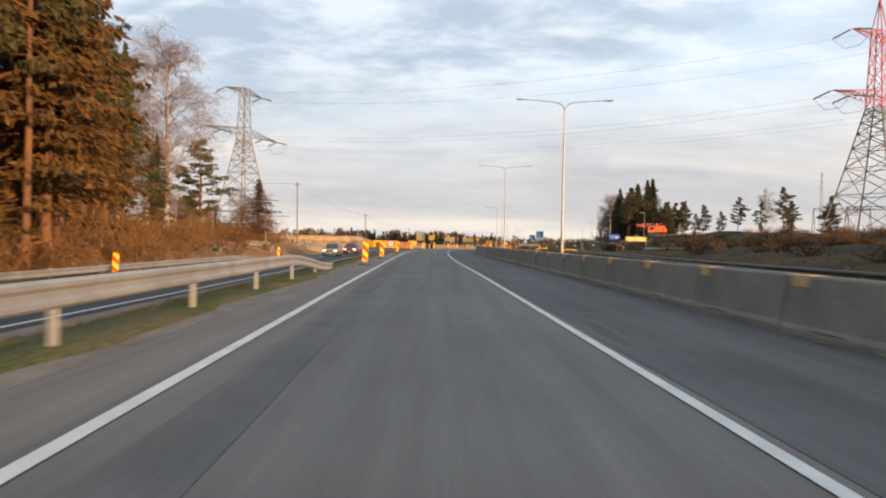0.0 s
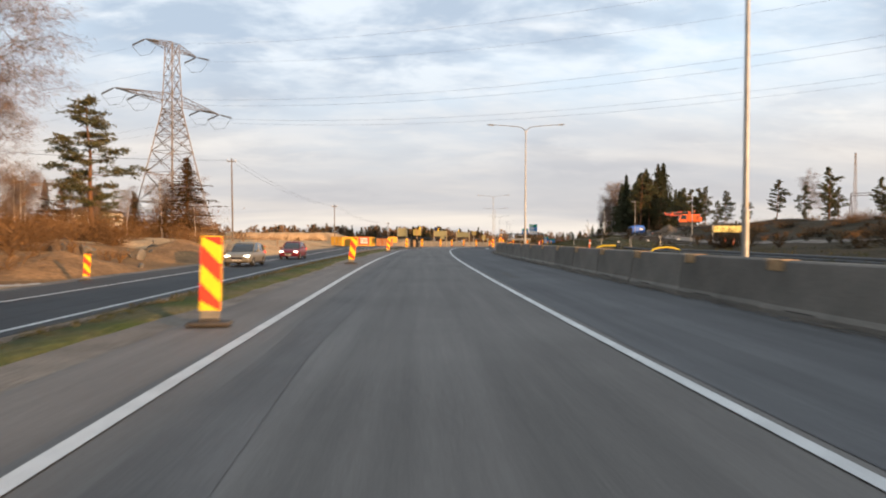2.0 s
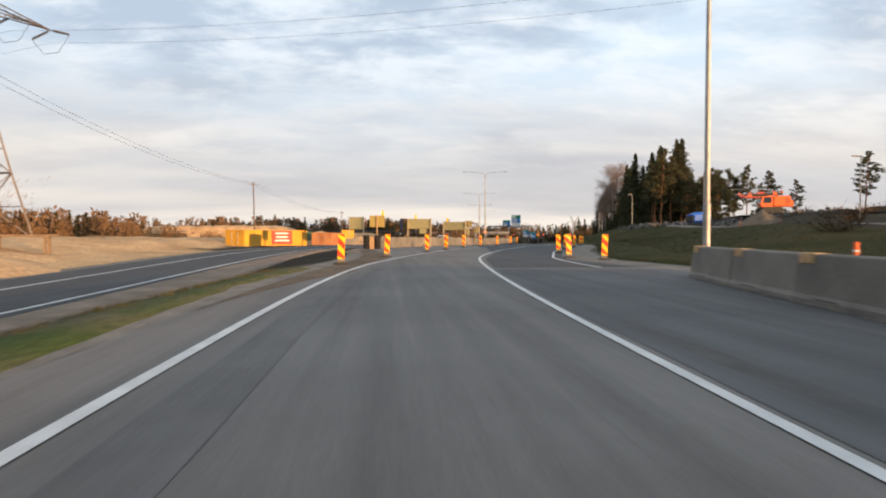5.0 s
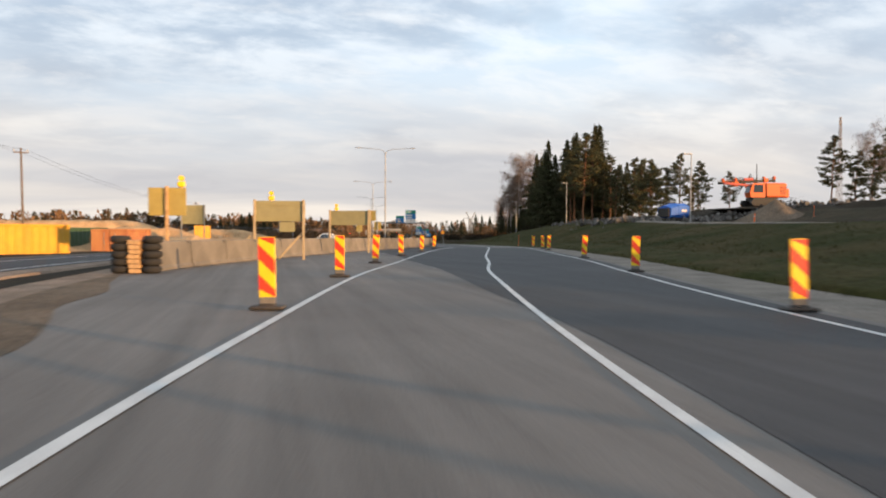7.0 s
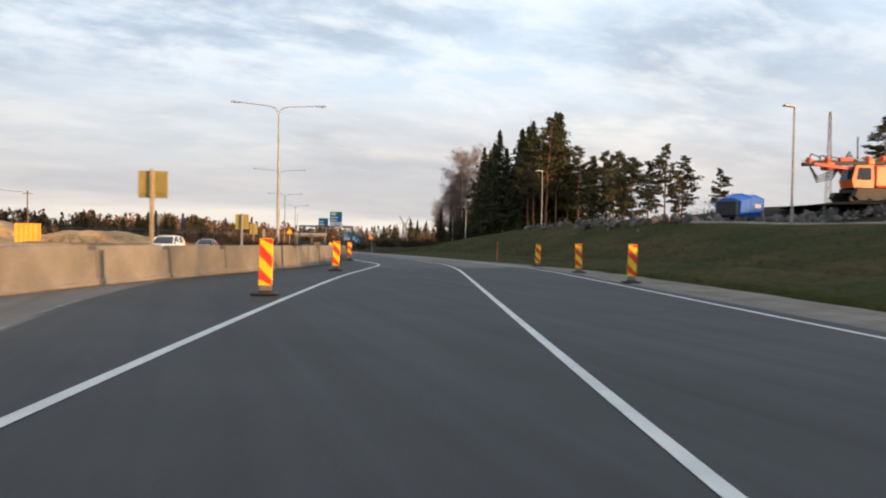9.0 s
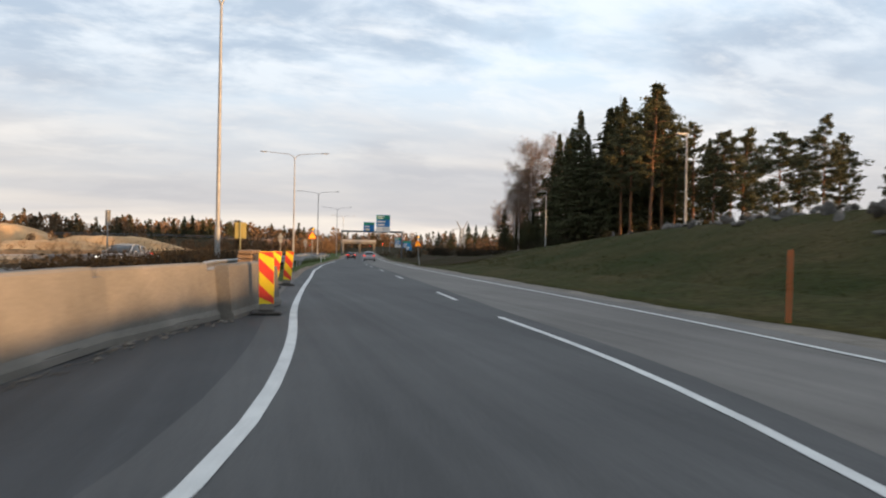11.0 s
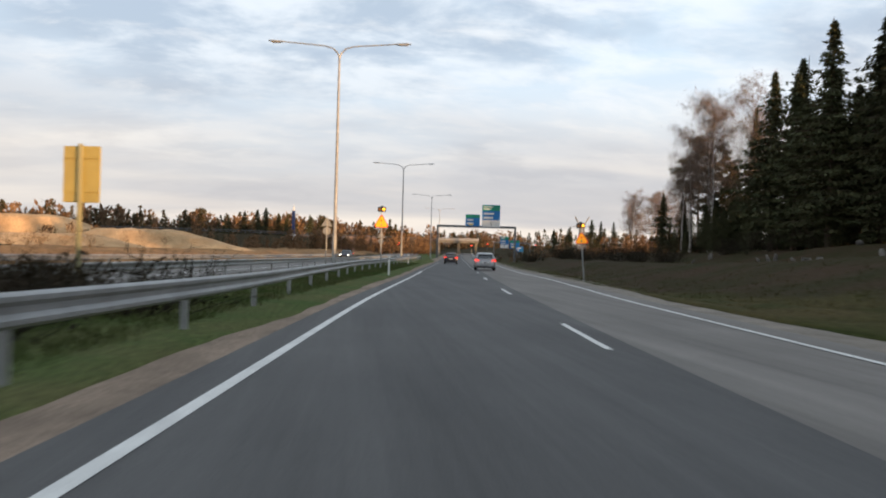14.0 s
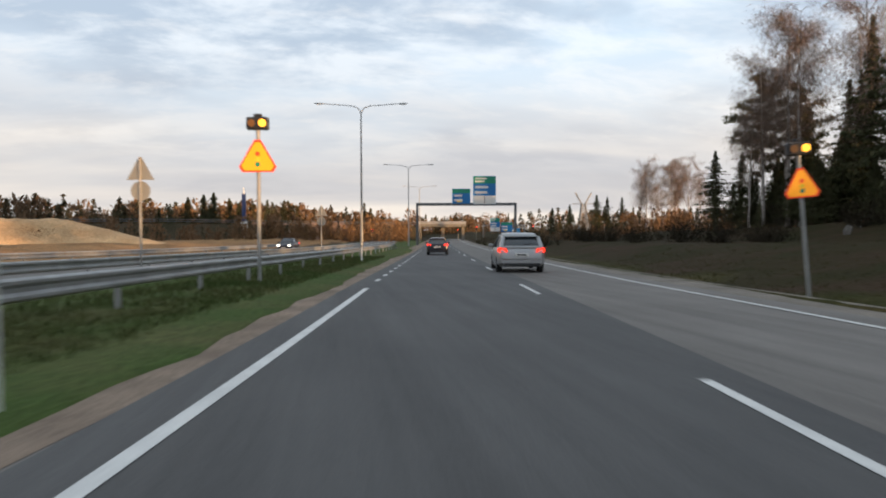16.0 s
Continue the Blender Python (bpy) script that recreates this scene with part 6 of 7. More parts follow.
LABEL = {"spruce": "dark green spruce with drooping boughs", "pine": "tall pine with a reddish trunk and open crown", "birch": "leafless birch with pale trunk and fine twigs"}
count = 0


WIDE = {"spruce": 1.3, "pine": 1.08, "birch": 1.0}


def tree(kind, x, y, h, v=0, wide=1.0, group="", sink_m=0.1):
    global count
    count += 1
    src = {"spruce": SPRUCES, "pine": PINES, "birch": BIRCHES}[kind][v]
    k = h / H_OF[kind][v]
    t = thing(f"{kind}_tree", LABEL[kind], "tree", pose(x, y, terrain(x, y) - sink_m, 0, 0, (count * 137.5) % 360), group)
    t.scale = (k * wide * WIDE[kind], k * wide * WIDE[kind], k)
    for nm, me in zip(("trunk", "crown") if len(src) == 2 else ("trunk", "branchwork", "crown"), src):
        piece(nm, me, t)


# tall wood on the sandy side
for x, y, h, v, w in ((-17.6, 29, 24, 3, 1.05), (-21.5, 25, 25, 4, 1.1), (-20.5, 35, 24, 4, 1.1), (-25.5, 40, 23, 3, 1.1), (-26, 31, 25, 3, 1.1), (-26.0, 46, 22, 4, 1.05), (-29, 37, 24, 4, 1.1), (-33, 42, 24, 3, 1.1), (-31.5, 50, 22, 3, 1.1), (-18, 20, 23, 3, 1.0), (-25, 19, 24, 4, 1.1), (-37, 47, 23, 4, 1.2), (-38.5, 58, 21, 3, 1.1), (-31, 27, 24, 3, 1.1), (-42, 52, 22, 4, 1.2), (-29.2, 53, 21, 4, 0.9), (-32.5, 57, 22, 3, 0.95), (-36.5, 62, 21, 4, 1.0), (-32.2, 62, 18, 4, 0.8), (-45, 66, 21, 3, 1.1), (-41, 68, 19, 4, 1.0)):
    tree("spruce", x, y, h, v, w, "spruces beside the opposite road")
for x, y, h, w in ((-34.6, 72, 22.5, 0.75), (-38.5, 77, 18, 0.8), (-33.4, 78, 13, 0.8)):
    tree("spruce", x, y, h, 1, w, "slender spruces beside the opposite road")
for x, y, h, v in ((-30.5, 60, 20, 2), (-24.5, 45, 21, 2), (-44, 90, 15, 1), (-22.6, 38, 21, 2)):
    tree("pine", x, y, h, v, 1.0, "pines beside the opposite road")
for x, y, h, v in ((-17.4, 27.0, 23, 2), (-19.2, 32.5, 22, 0)):
    tree("pine", x, y, h, v, 0.7, "pines beside the opposite road")
for x, y, h, v in ((-36, 87, 27, 0), (-35.2, 85.5, 25, 0), (-42, 84, 25, 1), (-39, 80, 22, 1), (-46, 104, 17, 1), (-34.5, 80, 12, 1)):
    tree("birch", x, y, h, v, 1.35, "birches beside the opposite road")
tree("pine", -43, 119.5, 18.5, 1, 1.55, "young trees by the pylon")
tree("pine", -52, 140, 9, 3, 1.2, "young trees by the pylon")
tree("spruce", -38.4, 142, 14, 3, 2.0, "young trees by the pylon")
for x, y, h, w in ((-57, 150, 10, 1.6), (-62, 158, 11, 1.6), (-66, 150, 11, 1.7), (-52, 154, 9, 1.6), (-71, 165, 12, 1.6), (-60, 172, 11, 1.6), (-76, 158, 12, 1.6), (-43.5, 146, 8, 1.9)):
    tree("spruce", x, y, h, 3, w, "brownish young spruces behind the pylon")
for x, y, h in ((-47, 112, 9), (-52, 118, 10), (-56, 126, 9), (-49, 131, 8), (-58, 110, 11), (-44, 106, 7), (-54, 136, 10), (-50, 146, 9), (-42.5, 142, 11), (-38.5, 143, 10), (-45, 150, 9), (-36, 139, 6)):
    tree("birch", x, y, h, 1, 1.7, "bare young trees by the pylon")

# wood on the bank top
for x, y, top, v, w in ((81.4, 289.5, 28.2, 0, 1.0), (84, 282.6, 27.5, 2, 1.0), (84, 304, 25.8, 1, 1.0), (86.5, 296, 25, 0, 1.1), (82.5, 297, 24, 2, 1.0), (88, 288, 25.5, 1, 1.1), (87.5, 279, 24, 0, 1.1), (91, 284, 25, 2, 1.1), (86.5, 312, 22.5, 1, 0.6), (90.5, 318, 18, 1, 0.8), (92.5, 322, 18.5, 0, 0.8), (93.5, 330, 17, 2, 0.8), (84, 275, 20, 1, 1.2), (91, 275, 22, 0, 1.2), (93, 296, 24, 2, 1.2), (83.5, 303, 17, 1, 0.8), (94, 268, 20, 1, 1.1), (98, 300, 22, 0, 1.1), (89.5, 277, 31, 2, 1.1), (93, 281, 32, 0, 1.1), (87.5, 284, 30, 2, 1.1), (90, 291, 30, 0, 1.1), (86, 287, 28, 1, 1.1), (95, 287, 31, 2, 1.2), (84.5, 299, 26.5, 2, 1.1)):
    tree("spruce", x, y, top - terrain(x, y), v, w, "spruces of the wood on the bank")
rr = random.Random(91)
for _ in range(34):
    x, y = rr.uniform(85, 112), rr.uniform(266, 312)
    if (x - 31.5) / (y - 251.5) < 1.02 or (x - 24.4) / (y - 189.2) > 0.74:
        continue
    tree("spruce", x, y, rr.uniform(17, 23), rr.randrange(3), rr.uniform(0.95, 1.25), "spruces of the wood on the bank")
for _ in range(62):
    y = rr.uniform(276, 335)
    tree("spruce", 79 + rr.uniform(2, 12), y, rr.uniform(3.5, 8), rr.randrange(3), rr.uniform(0.9, 1.2), "young spruces at the wood's edge")
for _ in range(26):
    x, y = rr.uniform(84, 106), rr.uniform(313, 345)
    tree("spruce", x, y, rr.uniform(6, 12), rr.randrange(3), rr.uniform(1.0, 1.3), "young spruces at the wood's edge")
for _ in range(5):
    x, y = rr.uniform(90, 110), rr.uniform(322, 344)
    tree("pine", x, y, rr.uniform(17, 23), rr.choice((0, 2)), 1.0, "pines on the bank")
for _ in range(12):
    x, y = rr.uniform(82, 104), rr.uniform(262, 300)
    tree("pine", x, y, rr.uniform(17, 21), rr.randrange(3), 1.0, "pines on the bank")
for x, y, top, v in ((76.7, 258.4, 25.5, 0), (81, 262, 23.8, 2), (84, 258.6, 20.5, 1), (78, 266, 22.5, 2), (80, 249, 17.0, 1), (86, 266, 17.5, 0), (85, 243, 16.5, 3), (91, 246, 16.5, 0), (93.5, 244.5, 19.5, 2), (89.7, 255, 19.2, 1), (103, 251, 18.8, 0), (99, 247, 15, 1), (108, 246, 16, 2), (96, 205.4, 18.3, 0), (102, 203, 16.5, 1), (112, 208, 22, 2), (117, 212, 17, 0), (123, 226, 19, 1), (131, 214, 20, 2), (116, 190, 15, 3), (80, 272, 23, 2)):
    tree("pine", x, y, top - terrain(x, y), v, 1.0, "pines on the bank")
for x, y, top, v in ((85.0, 321, 24.9, 0), (84.0, 326, 21, 1), (88, 327, 27, 0), (86.5, 312.5, 26, 0), (91, 318, 25, 1), (83.5, 328, 15, 1), (86, 324, 26, 1), (105, 206, 20, 1), (113, 416, 18.5, 1), (116.5, 420, 17, 0), (119.5, 414, 18, 1), (123, 418, 18.5, 0), (126, 412, 16, 1), (112, 408, 12, 1), (117, 411, 17.5, 0), (121, 409, 18, 1), (124, 421, 18, 0), (114.5, 422, 16, 1)):
    tree("birch", x, y, top - terrain(x, y), v, 1.0, "birches at the wood's edge")


# dark spruces and pines in the distance
for x, y, top, w in ((-8, 438, 9.5, 1.3), (-4.5, 441, 10.5, 1.2), (-1.5, 439, 11.0, 1.3), (2, 443, 9.6, 1.2), (5, 440, 8.2, 1.3), (-14, 444, 8, 1.2), (104.8, 430, 10.3, 1.1), (108.4, 431, 10.0, 0.8), (112.4, 430, 9.8, 0.8), (99, 436, 7.5, 1.2), (95, 440, 7.0, 1.2), (-18, 448, 7.0, 1.1), (12, 446, 9.5, 1.0), (16, 450, 8.4, 1.1)):
    tree("spruce", x, y, top - terrain(x, y), int(x * 7) % 3, w * 1.2, "distant dark spruces")


# bare bushes
def bush_mesh(seed, mat="bush"):
    rng = np.random.default_rng(seed)
    sh = Shape()
    for i in range(46):
        a, e = rng.uniform(0, 6.283), rng.uniform(0.25, 1.15)
        d = np.array([math.cos(a) * math.cos(e), math.sin(a) * math.cos(e), math.sin(e)])
        p = np.array([rng.normal(0, 0.22), rng.normal(0, 0.22), -0.1])
        ln = rng.uniform(0.9, 2.0)
        q = p + d * ln * 0.5 + rng.normal(0, 0.07, 3)
        s = p + d * ln + np.array([0, 0, 0.12]) + rng.normal(0, 0.12, 3)
        sh.tube([tuple(p), tuple(q), tuple(s)], [0.02, 0.013, 0.005], 3)
        for _ in range(3):
            b = q + (s - q) * rng.random()
            sh.tube([tuple(b), tuple(b + d * 0.3 + rng.normal(0, 0.25, 3))], [0.009, 0.003], 3)
    for i in range(120):
        a, e = rng.uniform(0, 6.283), rng.uniform(0.1, 1.3)
        rr = rng.uniform(0.4, 1.7)
        c = Vector((math.cos(a) * math.cos(e) * rr, math.sin(a) * math.cos(e) * rr, math.sin(e) * rr))
        u, w = Vector(rng.normal(0, 1, 3)).normalized() * 0.10, Vector(rng.normal(0, 1, 3)).normalized() * 0.05
        sh.add([c - u, c + w, c + u, c - w], [(0, 1, 2, 3)])
    return sh.mesh("twigs", M[mat])


BUSHES = [bush_mesh(s) for s in (41, 42, 43)]
SHADED_BUSHES = [bush_mesh(s, "bush_shaded") for s in (44, 45, 46)]


def bush(x, y, s, i, label="bare brown roadside bush", group="bare bushes", dark=False):
    b = tagged(new("bush", (SHADED_BUSHES if dark else BUSHES)[i % 3]), label, "bush", group)
    b.matrix_basis = pose(x, y, terrain(x, y), 0, 0, i * 77)
    b.scale = (s * 1.2, s * 1.2, s)


rr = random.Random(77)
n = 0
for x0, x1, y0, y1, k, a, b in ((-36, -24, 34, 110, 34, 0.7, 1.5), (-30, -16, 18, 40, 16, 0.6, 1.2), (-34, -27, 55, 100, 24, 0.8, 1.5), (22, 60, 20, 120, 40, 0.5, 1.1), (60, 110, 120, 235, 36, 0.6, 1.2), (54, 104, 72, 166, 90, 0.7, 1.5), (62, 78, 300, 360, 22, 0.8, 1.5)):
    for _ in range(k):
        n += 1
        # dark: right-bank bushes whose colour carries the shade
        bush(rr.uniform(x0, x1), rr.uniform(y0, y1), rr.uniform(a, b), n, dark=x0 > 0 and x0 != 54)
for _ in range(96):
    n += 1
    y = rr.uniform(188, 234)
    lo, hi = opposite(y) + 5.6, line_left(y) - 3.2
    if hi - lo > 0.4:
        bush(rr.uniform(lo, hi), y, rr.uniform(0.45, 0.8), n, "low bush between the carriageways, shade put into its dark colour", "bushes between the carriageways", True)


# scrub too dense to count: fans of thin twigs in one mesh
def scrub(label, areas, mat, seed):
    rng = np.random.default_rng(seed)
    cs, ds = [], []
    for x0, x1, y0, y1, num, a, b in areas:
        for _ in range(num):
            x, y, h = rng.uniform(x0, x1), rng.uniform(y0, y1), rng.uniform(a, b)
            m = int(60 + 55 * h)
            d = np.stack([rng.normal(0, 0.5, m), rng.normal(0, 0.5, m), np.full(m, 1.0)], 1)
            t = rng.random(m)[:, None] ** 0.8
            cs.append(np.array([x, y, terrain(x, y)]) + d * t * h * np.array([1, 1, 0.95]))
            ds.append(d)
    v = blades(rng, np.concatenate(cs), np.concatenate(ds), 0.55, 0.06, 0.45)
    tagged(new("scrub", quads_mesh("scrub", v, mat)), label, "scrub", kind="stuff")


scrub("leafless brown scrub on the sandy ground and at the wood's foot", [(-66, -36, 60, 150, 90, 1.2, 2.6), (-60, -38, 90, 190, 40, 1.0, 2.2), (-45, -18, 185, 260, 46, 0.9, 1.8), (-40, -26, 40, 90, 40, 0.8, 2.2), (-34, -19.5, 22, 62, 90, 1.2, 4.2), (28, 92, 25, 125, 90, 0.4, 1.1), (-60, -5, 300, 390, 70, 0.8, 2.2), (-64, -37, 95, 150, 80, 2.0, 4.5), (8, 50, 405, 424, 60, 1.5, 4.0), (-30, -16, 6, 45, 110, 0.7, 2.2), (-33, -18, 45, 75, 60, 0.5, 1.4), (-46, -34, 136, 150, 26, 2.5, 6.0)], M["bush"], 61)
# the next two are darkened in colour to stand for shade
scrub("brown leafless brush between the carriageways, some shade in its colour", [(14.6, 20.0, 196, 212, 60, 0.5, 0.9), (16.8, 21.2, 210, 226, 76, 0.7, 1.3), (19.0, 22.3, 224, 236, 26, 0.5, 1.0)], M["bush_half_shaded"], 63)
scrub("low scrub on the bank and among young trees, shade put into its dark colour", [(24, 95, 20, 125, 130, 0.4, 1.2), (66, 120, 240, 262, 40, 0.8, 1.8), (74, 100, 285, 350, 110, 1.4, 3.2), (60, 84, 330, 400, 50, 0.8, 2.2)], M["bush_shaded"], 62)


# far woods: many small crowns of loose sprays in one mesh
def far_wood(label, arcs, seed):
    rng = np.random.default_rng(seed)
    sets = {True: ([], [], []), False: ([], [], [])}
    for x0, y0, x1, y1, depth, num, hmin, hmax, conifer in arcs:
        for _ in range(num):
            t, d = rng.random(), rng.uniform(0, depth)
            x, y = x0 + (x1 - x0) * t - d * 0.3, y0 + (y1 - y0) * t + d
            clump = 0.5 + 0.5 * lump(x, y, 22.0, seed)
            h = (hmin * 0.5 + (hmax - hmin * 0.5) * rng.random() ** 1.5) * (0.62 + 0.7 * clump)
            z = terrain(x, y) - 0.4
            con = rng.random() < conifer * (0.5 + clump)
            m = 110 if con else 90
            u = rng.random(m)
            a = rng.uniform(0, 6.283, m)
            if con:
                hz = 0.06 + 0.94 * u ** 0.8
                rad = h * rng.uniform(0.15, 0.24) * (1.04 - hz) ** 0.8 * rng.uniform(0.4, 1.1, m)
                dd = np.stack([np.cos(a), np.sin(a), np.full(m, -0.5)], 1)
            else:
                hz = 0.12 + 0.88 * u
                rad = h * rng.uniform(0.22, 0.34) * np.sqrt(np.clip(1 - ((hz - 0.55) / 0.5) ** 2, 0.02, 1)) * rng.uniform(0.2, 1.1, m)
                dd = np.stack([np.cos(a) * 0.6, np.sin(a) * 0.6, np.ones(m)], 1)
            cs, ds, sz = sets[bool(con)]
            cs.append(np.stack([x + rad * np.cos(a), y + rad * np.sin(a), z + h * hz], 1))
            ds.append(dd)
            sz.append(np.full(m, h * (0.115 if con else 0.15)))
    for con, name, mat in ((True, "far_conifer_wood", "far_wood"), (False, "far_bare_wood", "far_birch")):
        cs, ds, sz = (np.concatenate(a) for a in sets[con])
        v = blades(rng, cs, ds, sz, 0.40, 0.35)
        tagged(new(name, quads_mesh(name, v, M[mat])), label + (", the dark conifers" if con else ", the bare brown trees"), "wood", kind="stuff")


far_wood("distant wood along the horizon", [
    (-240, 330, -80, 400, 60, 520, 7, 12, 0.3), (-90, 420, 10, 470, 50, 520, 8, 13, 0.4), (0, 470, 70, 540, 50, 420, 8, 13, 0.45),
    (60, 560, 130, 600, 60, 300, 6, 11, 0.6), (105, 455, 190, 460, 60, 300, 5, 9, 0.7), (-130, 170, -80, 300, 50, 340, 6, 10, 0.2),
    (-420, 150, -220, 300, 120, 340, 8, 13, 0.5), (150, 300, 420, 330, 120, 420, 8, 13, 0.7), (190, 120, 480, 240, 140, 340, 6, 10, 0.6), (-160, 20, -60, 110, 40, 272, 9, 15, 0.5)], 5)
far_wood("young trees behind the far guard rail", [(-30, 345, 22, 410, 20, 170, 2.0, 4.6, 0.3), (88, 360, 122, 380, 20, 120, 3, 6, 0.25), (8, 405, 52, 424, 8, 110, 3, 7, 0.15), (64, 352, 84, 360, 14, 50, 1.6, 3.4, 0.3)], 6)


# grass and weeds on verges, in one mesh each
def weeds(label, spots, mat, seed, size):
    rng = np.random.default_rng(seed)
    c, d = [], []
    for x, y, z in spots:
        m = 5
        c.append(np.array([x, y, z]) + rng.normal(0, 0.09, (m, 3)) * np.array([1, 1, 0.1]) + np.array([0, 0, size * 0.35]))
        d.append(np.stack([rng.normal(0, 0.35, m), rng.normal(0, 0.35, m), np.ones(m)], 1))
    v = blades(rng, np.concatenate(c), np.concatenate(d), size, 0.10, 0.1)
    ob = new("grass_tufts", quads_mesh("grass_tufts", v, mat))
    tagged(ob, label, "grass", kind="stuff")


rr = random.Random(5)
spots = []
for _ in range(3200):
    y = rr.uniform(-6, 104)
    x = edge_left(y) - 1.0 - abs(rr.gauss(0, 1.3))
    if x > opposite(y) + 4.6:
        spots.append((x, y, terrain(x, y)))
weeds("short yellowed grass between the carriageways", spots, M["reed"], 1, 0.15)
spots = []
for _ in range(12000):
    y = rr.uniform(194, 300)
    x = edge_left(y) - 0.9 - abs(rr.gauss(0, 2.4))
    if x > opposite(y) + 4.6:
        spots.append((x, y, terrain(x, y)))
weeds("green verge grass along the guard rail", spots, M["grass_green"], 2, 0.20)
spots = []
for _ in range(8000):
    y = rr.uniform(100, 300)
    x = edge_right(y) + 1.8 + abs(rr.gauss(0, 6.0))
    spots.append((x, y, terrain(x, y)))
weeds("short dark turf and dry stalks on the bank", spots, M["slope"], 3, 0.13)
spots = []
for _ in range(5000):
    y = rr.uniform(5, 100)
    x = barrier_right(y) + 1.6 + abs(rr.gauss(0, 6))
    spots.append((x, y, terrain(x, y)))
weeds("rough grass behind the concrete barrier", spots, M["reed"], 4, 0.3)


# ---- power line, poles, mast, house, fence ----
def lattice_leg_ring(z, half):
    return [(half, half, z), (-half, half, z), (-half, -half, z), (half, -half, z)]


def pylon(x, y, turn, waist_z, top_z, half_base, arm_low, arm_top, red):
    z0 = terrain(x, y)
    H, Wz = top_z - z0, waist_z - z0
    p = thing("power_pylon", "tall steel lattice power pylon with two cross-arms", "pylon", pose(x, y, z0, 0, 0, turn), "power pylons")
    low = Shape()
    n = 7
    hs = [0.0]
    for i in range(n):
        hs.append(hs[-1] + (1.35 ** (n - i)))
    hs = [h / hs[-1] * Wz for h in hs]
    waist = 1.25
    half = lambda z: half_base + (waist - half_base) * (z / Wz) ** 0.92 if z < Wz else waist * (1 - 0.35 * (z - Wz) / (H - Wz))
    legs = [[] for _ in range(4)]
    levels = hs + [Wz + (H - Wz) * k / 4 for k in range(1, 5)]

    def brace(sh, za, zb, r):
        ra, rb = lattice_leg_ring(za, half(za)), lattice_leg_ring(zb, half(zb))
        for i in range(4):
            j = (i + 1) % 4
            sh.tube([ra[i], rb[i]], r * 1.9, 4)
            sh.tube([ra[i], rb[j]], r, 3)
            sh.tube([ra[j], rb[i]], r, 3)
            sh.tube([rb[i], rb[j]], r, 3)
            mid = [(ra[i][q] + rb[i][q]) / 2 for q in range(3)]
            c = [(ra[i][q] + rb[j][q] + ra[j][q] + rb[i][q]) / 4 for q in range(3)]
            sh.tube([mid, c], r * 0.8, 3)

    for a, b in zip(hs, hs[1:]):
        brace(low, a, b, 0.075)
    part("leg_frame", low, M["lattice"], p)
    up = Shape()
    for a, b in zip(levels[n:], levels[n + 1:]):
        brace(up, a, b, 0.06)
    part("upper_frame", up, M["lattice_red"] if red else M["lattice"], p, "red upper frame" if red else "")
    pk = Shape()
    for q in lattice_leg_ring(H, half(H)):
        pk.tube([q, (0, 0, H + 5.5)], 0.1, 4)
    if red:
        part("peak", pk, M["lattice_red"], p)
    for zc, arm, rise in ((Wz + 1.0, arm_low, 1.6), (H - 1.2, arm_top, 1.2)):
        for s in (-1, 1):
            sh = Shape()
            tip = (s * arm, 0, zc + 0.3)
            for yy in (-1, 1):
                w = half(zc)
                sh.tube([(s * w, yy * w, zc), tip], 0.08, 4)
                sh.tube([(s * w, yy * w, zc + rise), tip], 0.08, 4)
                for k in range(1, 6):
                    f0, f1 = k / 6, (k - 0.5) / 6
                    a = [(s * (w + (arm - w) * f0)), yy * w * (1 - f0), zc + 0.3 * f0]
                    b = [(s * (w + (arm - w) * f1)), yy * w * (1 - f1), zc + rise + (0.3 - rise) * f1]
                    c = [(s * (w + (arm - w) * (f0 - 1 / 6))), yy * w * (1 - (f0 - 1 / 6)), zc + 0.3 * (f0 - 1 / 6)]
                    sh.tube([a, b], 0.045, 3)
                    sh.tube([b, c], 0.045, 3)
            ar = part("cross_arm", sh, M["lattice_red"] if red else M["lattice"], p)
            for f in ((1.0, 0.55) if arm > 9 else (1.0,)):
                ix = s * (half(zc) + (arm - half(zc)) * f)
                ins = Shape()
                for d in (-1, 1):
                    for k in range(8):
                        ins.disc((ix, d * (0.5 + 0.33 * k), zc + 0.15 - 0.09 * k), 0.16, 0.14, "y", 8)
                    ins.tube([(ix, 0, zc + 0.25), (ix, d * 3.1, zc - 0.6)], 0.04, 4)
                ins.tube([(ix, -3.1, zc - 0.6), (ix, -1.2, zc - 2.6), (ix, 1.2, zc - 2.6), (ix, 3.1, zc - 0.6)], 0.035, 4)
                part("insulator", ins, M["steel_dark"], ar, "strings of dark insulators")
    return p


PYL_L, PYL_R = (-46.4, 157.0), (73.2, 105.0)
TURN_R = 30
turn = math.degrees(math.atan2(PYL_R[1] - PYL_L[1], PYL_R[0] - PYL_L[0])) + 90
pylon(*PYL_L, turn, 25.7, 38.0, 5.6, 13.0, 6.4, False)
pylon(*PYL_R, TURN_R, 25.0, 37.6, 5.6, 13.0, 8.0, True)


def wire(name, a, b, sag, r, mat, label, group, n=18):
    pts = []
    for i in range(n + 1):
        t = i / n
        pts.append((a[0] + (b[0] - a[0]) * t, a[1] + (b[1] - a[1]) * t, a[2] + (b[2] - a[2]) * t - 4 * sag * t * (1 - t)))
    solo(name, Shape().tube(pts, r, 4), mat, label, "cable", None, group)


d = Vector((PYL_R[0] - PYL_L[0], PYL_R[1] - PYL_L[1], 0)).normalized()
s = Vector((-d.y, d.x, 0))
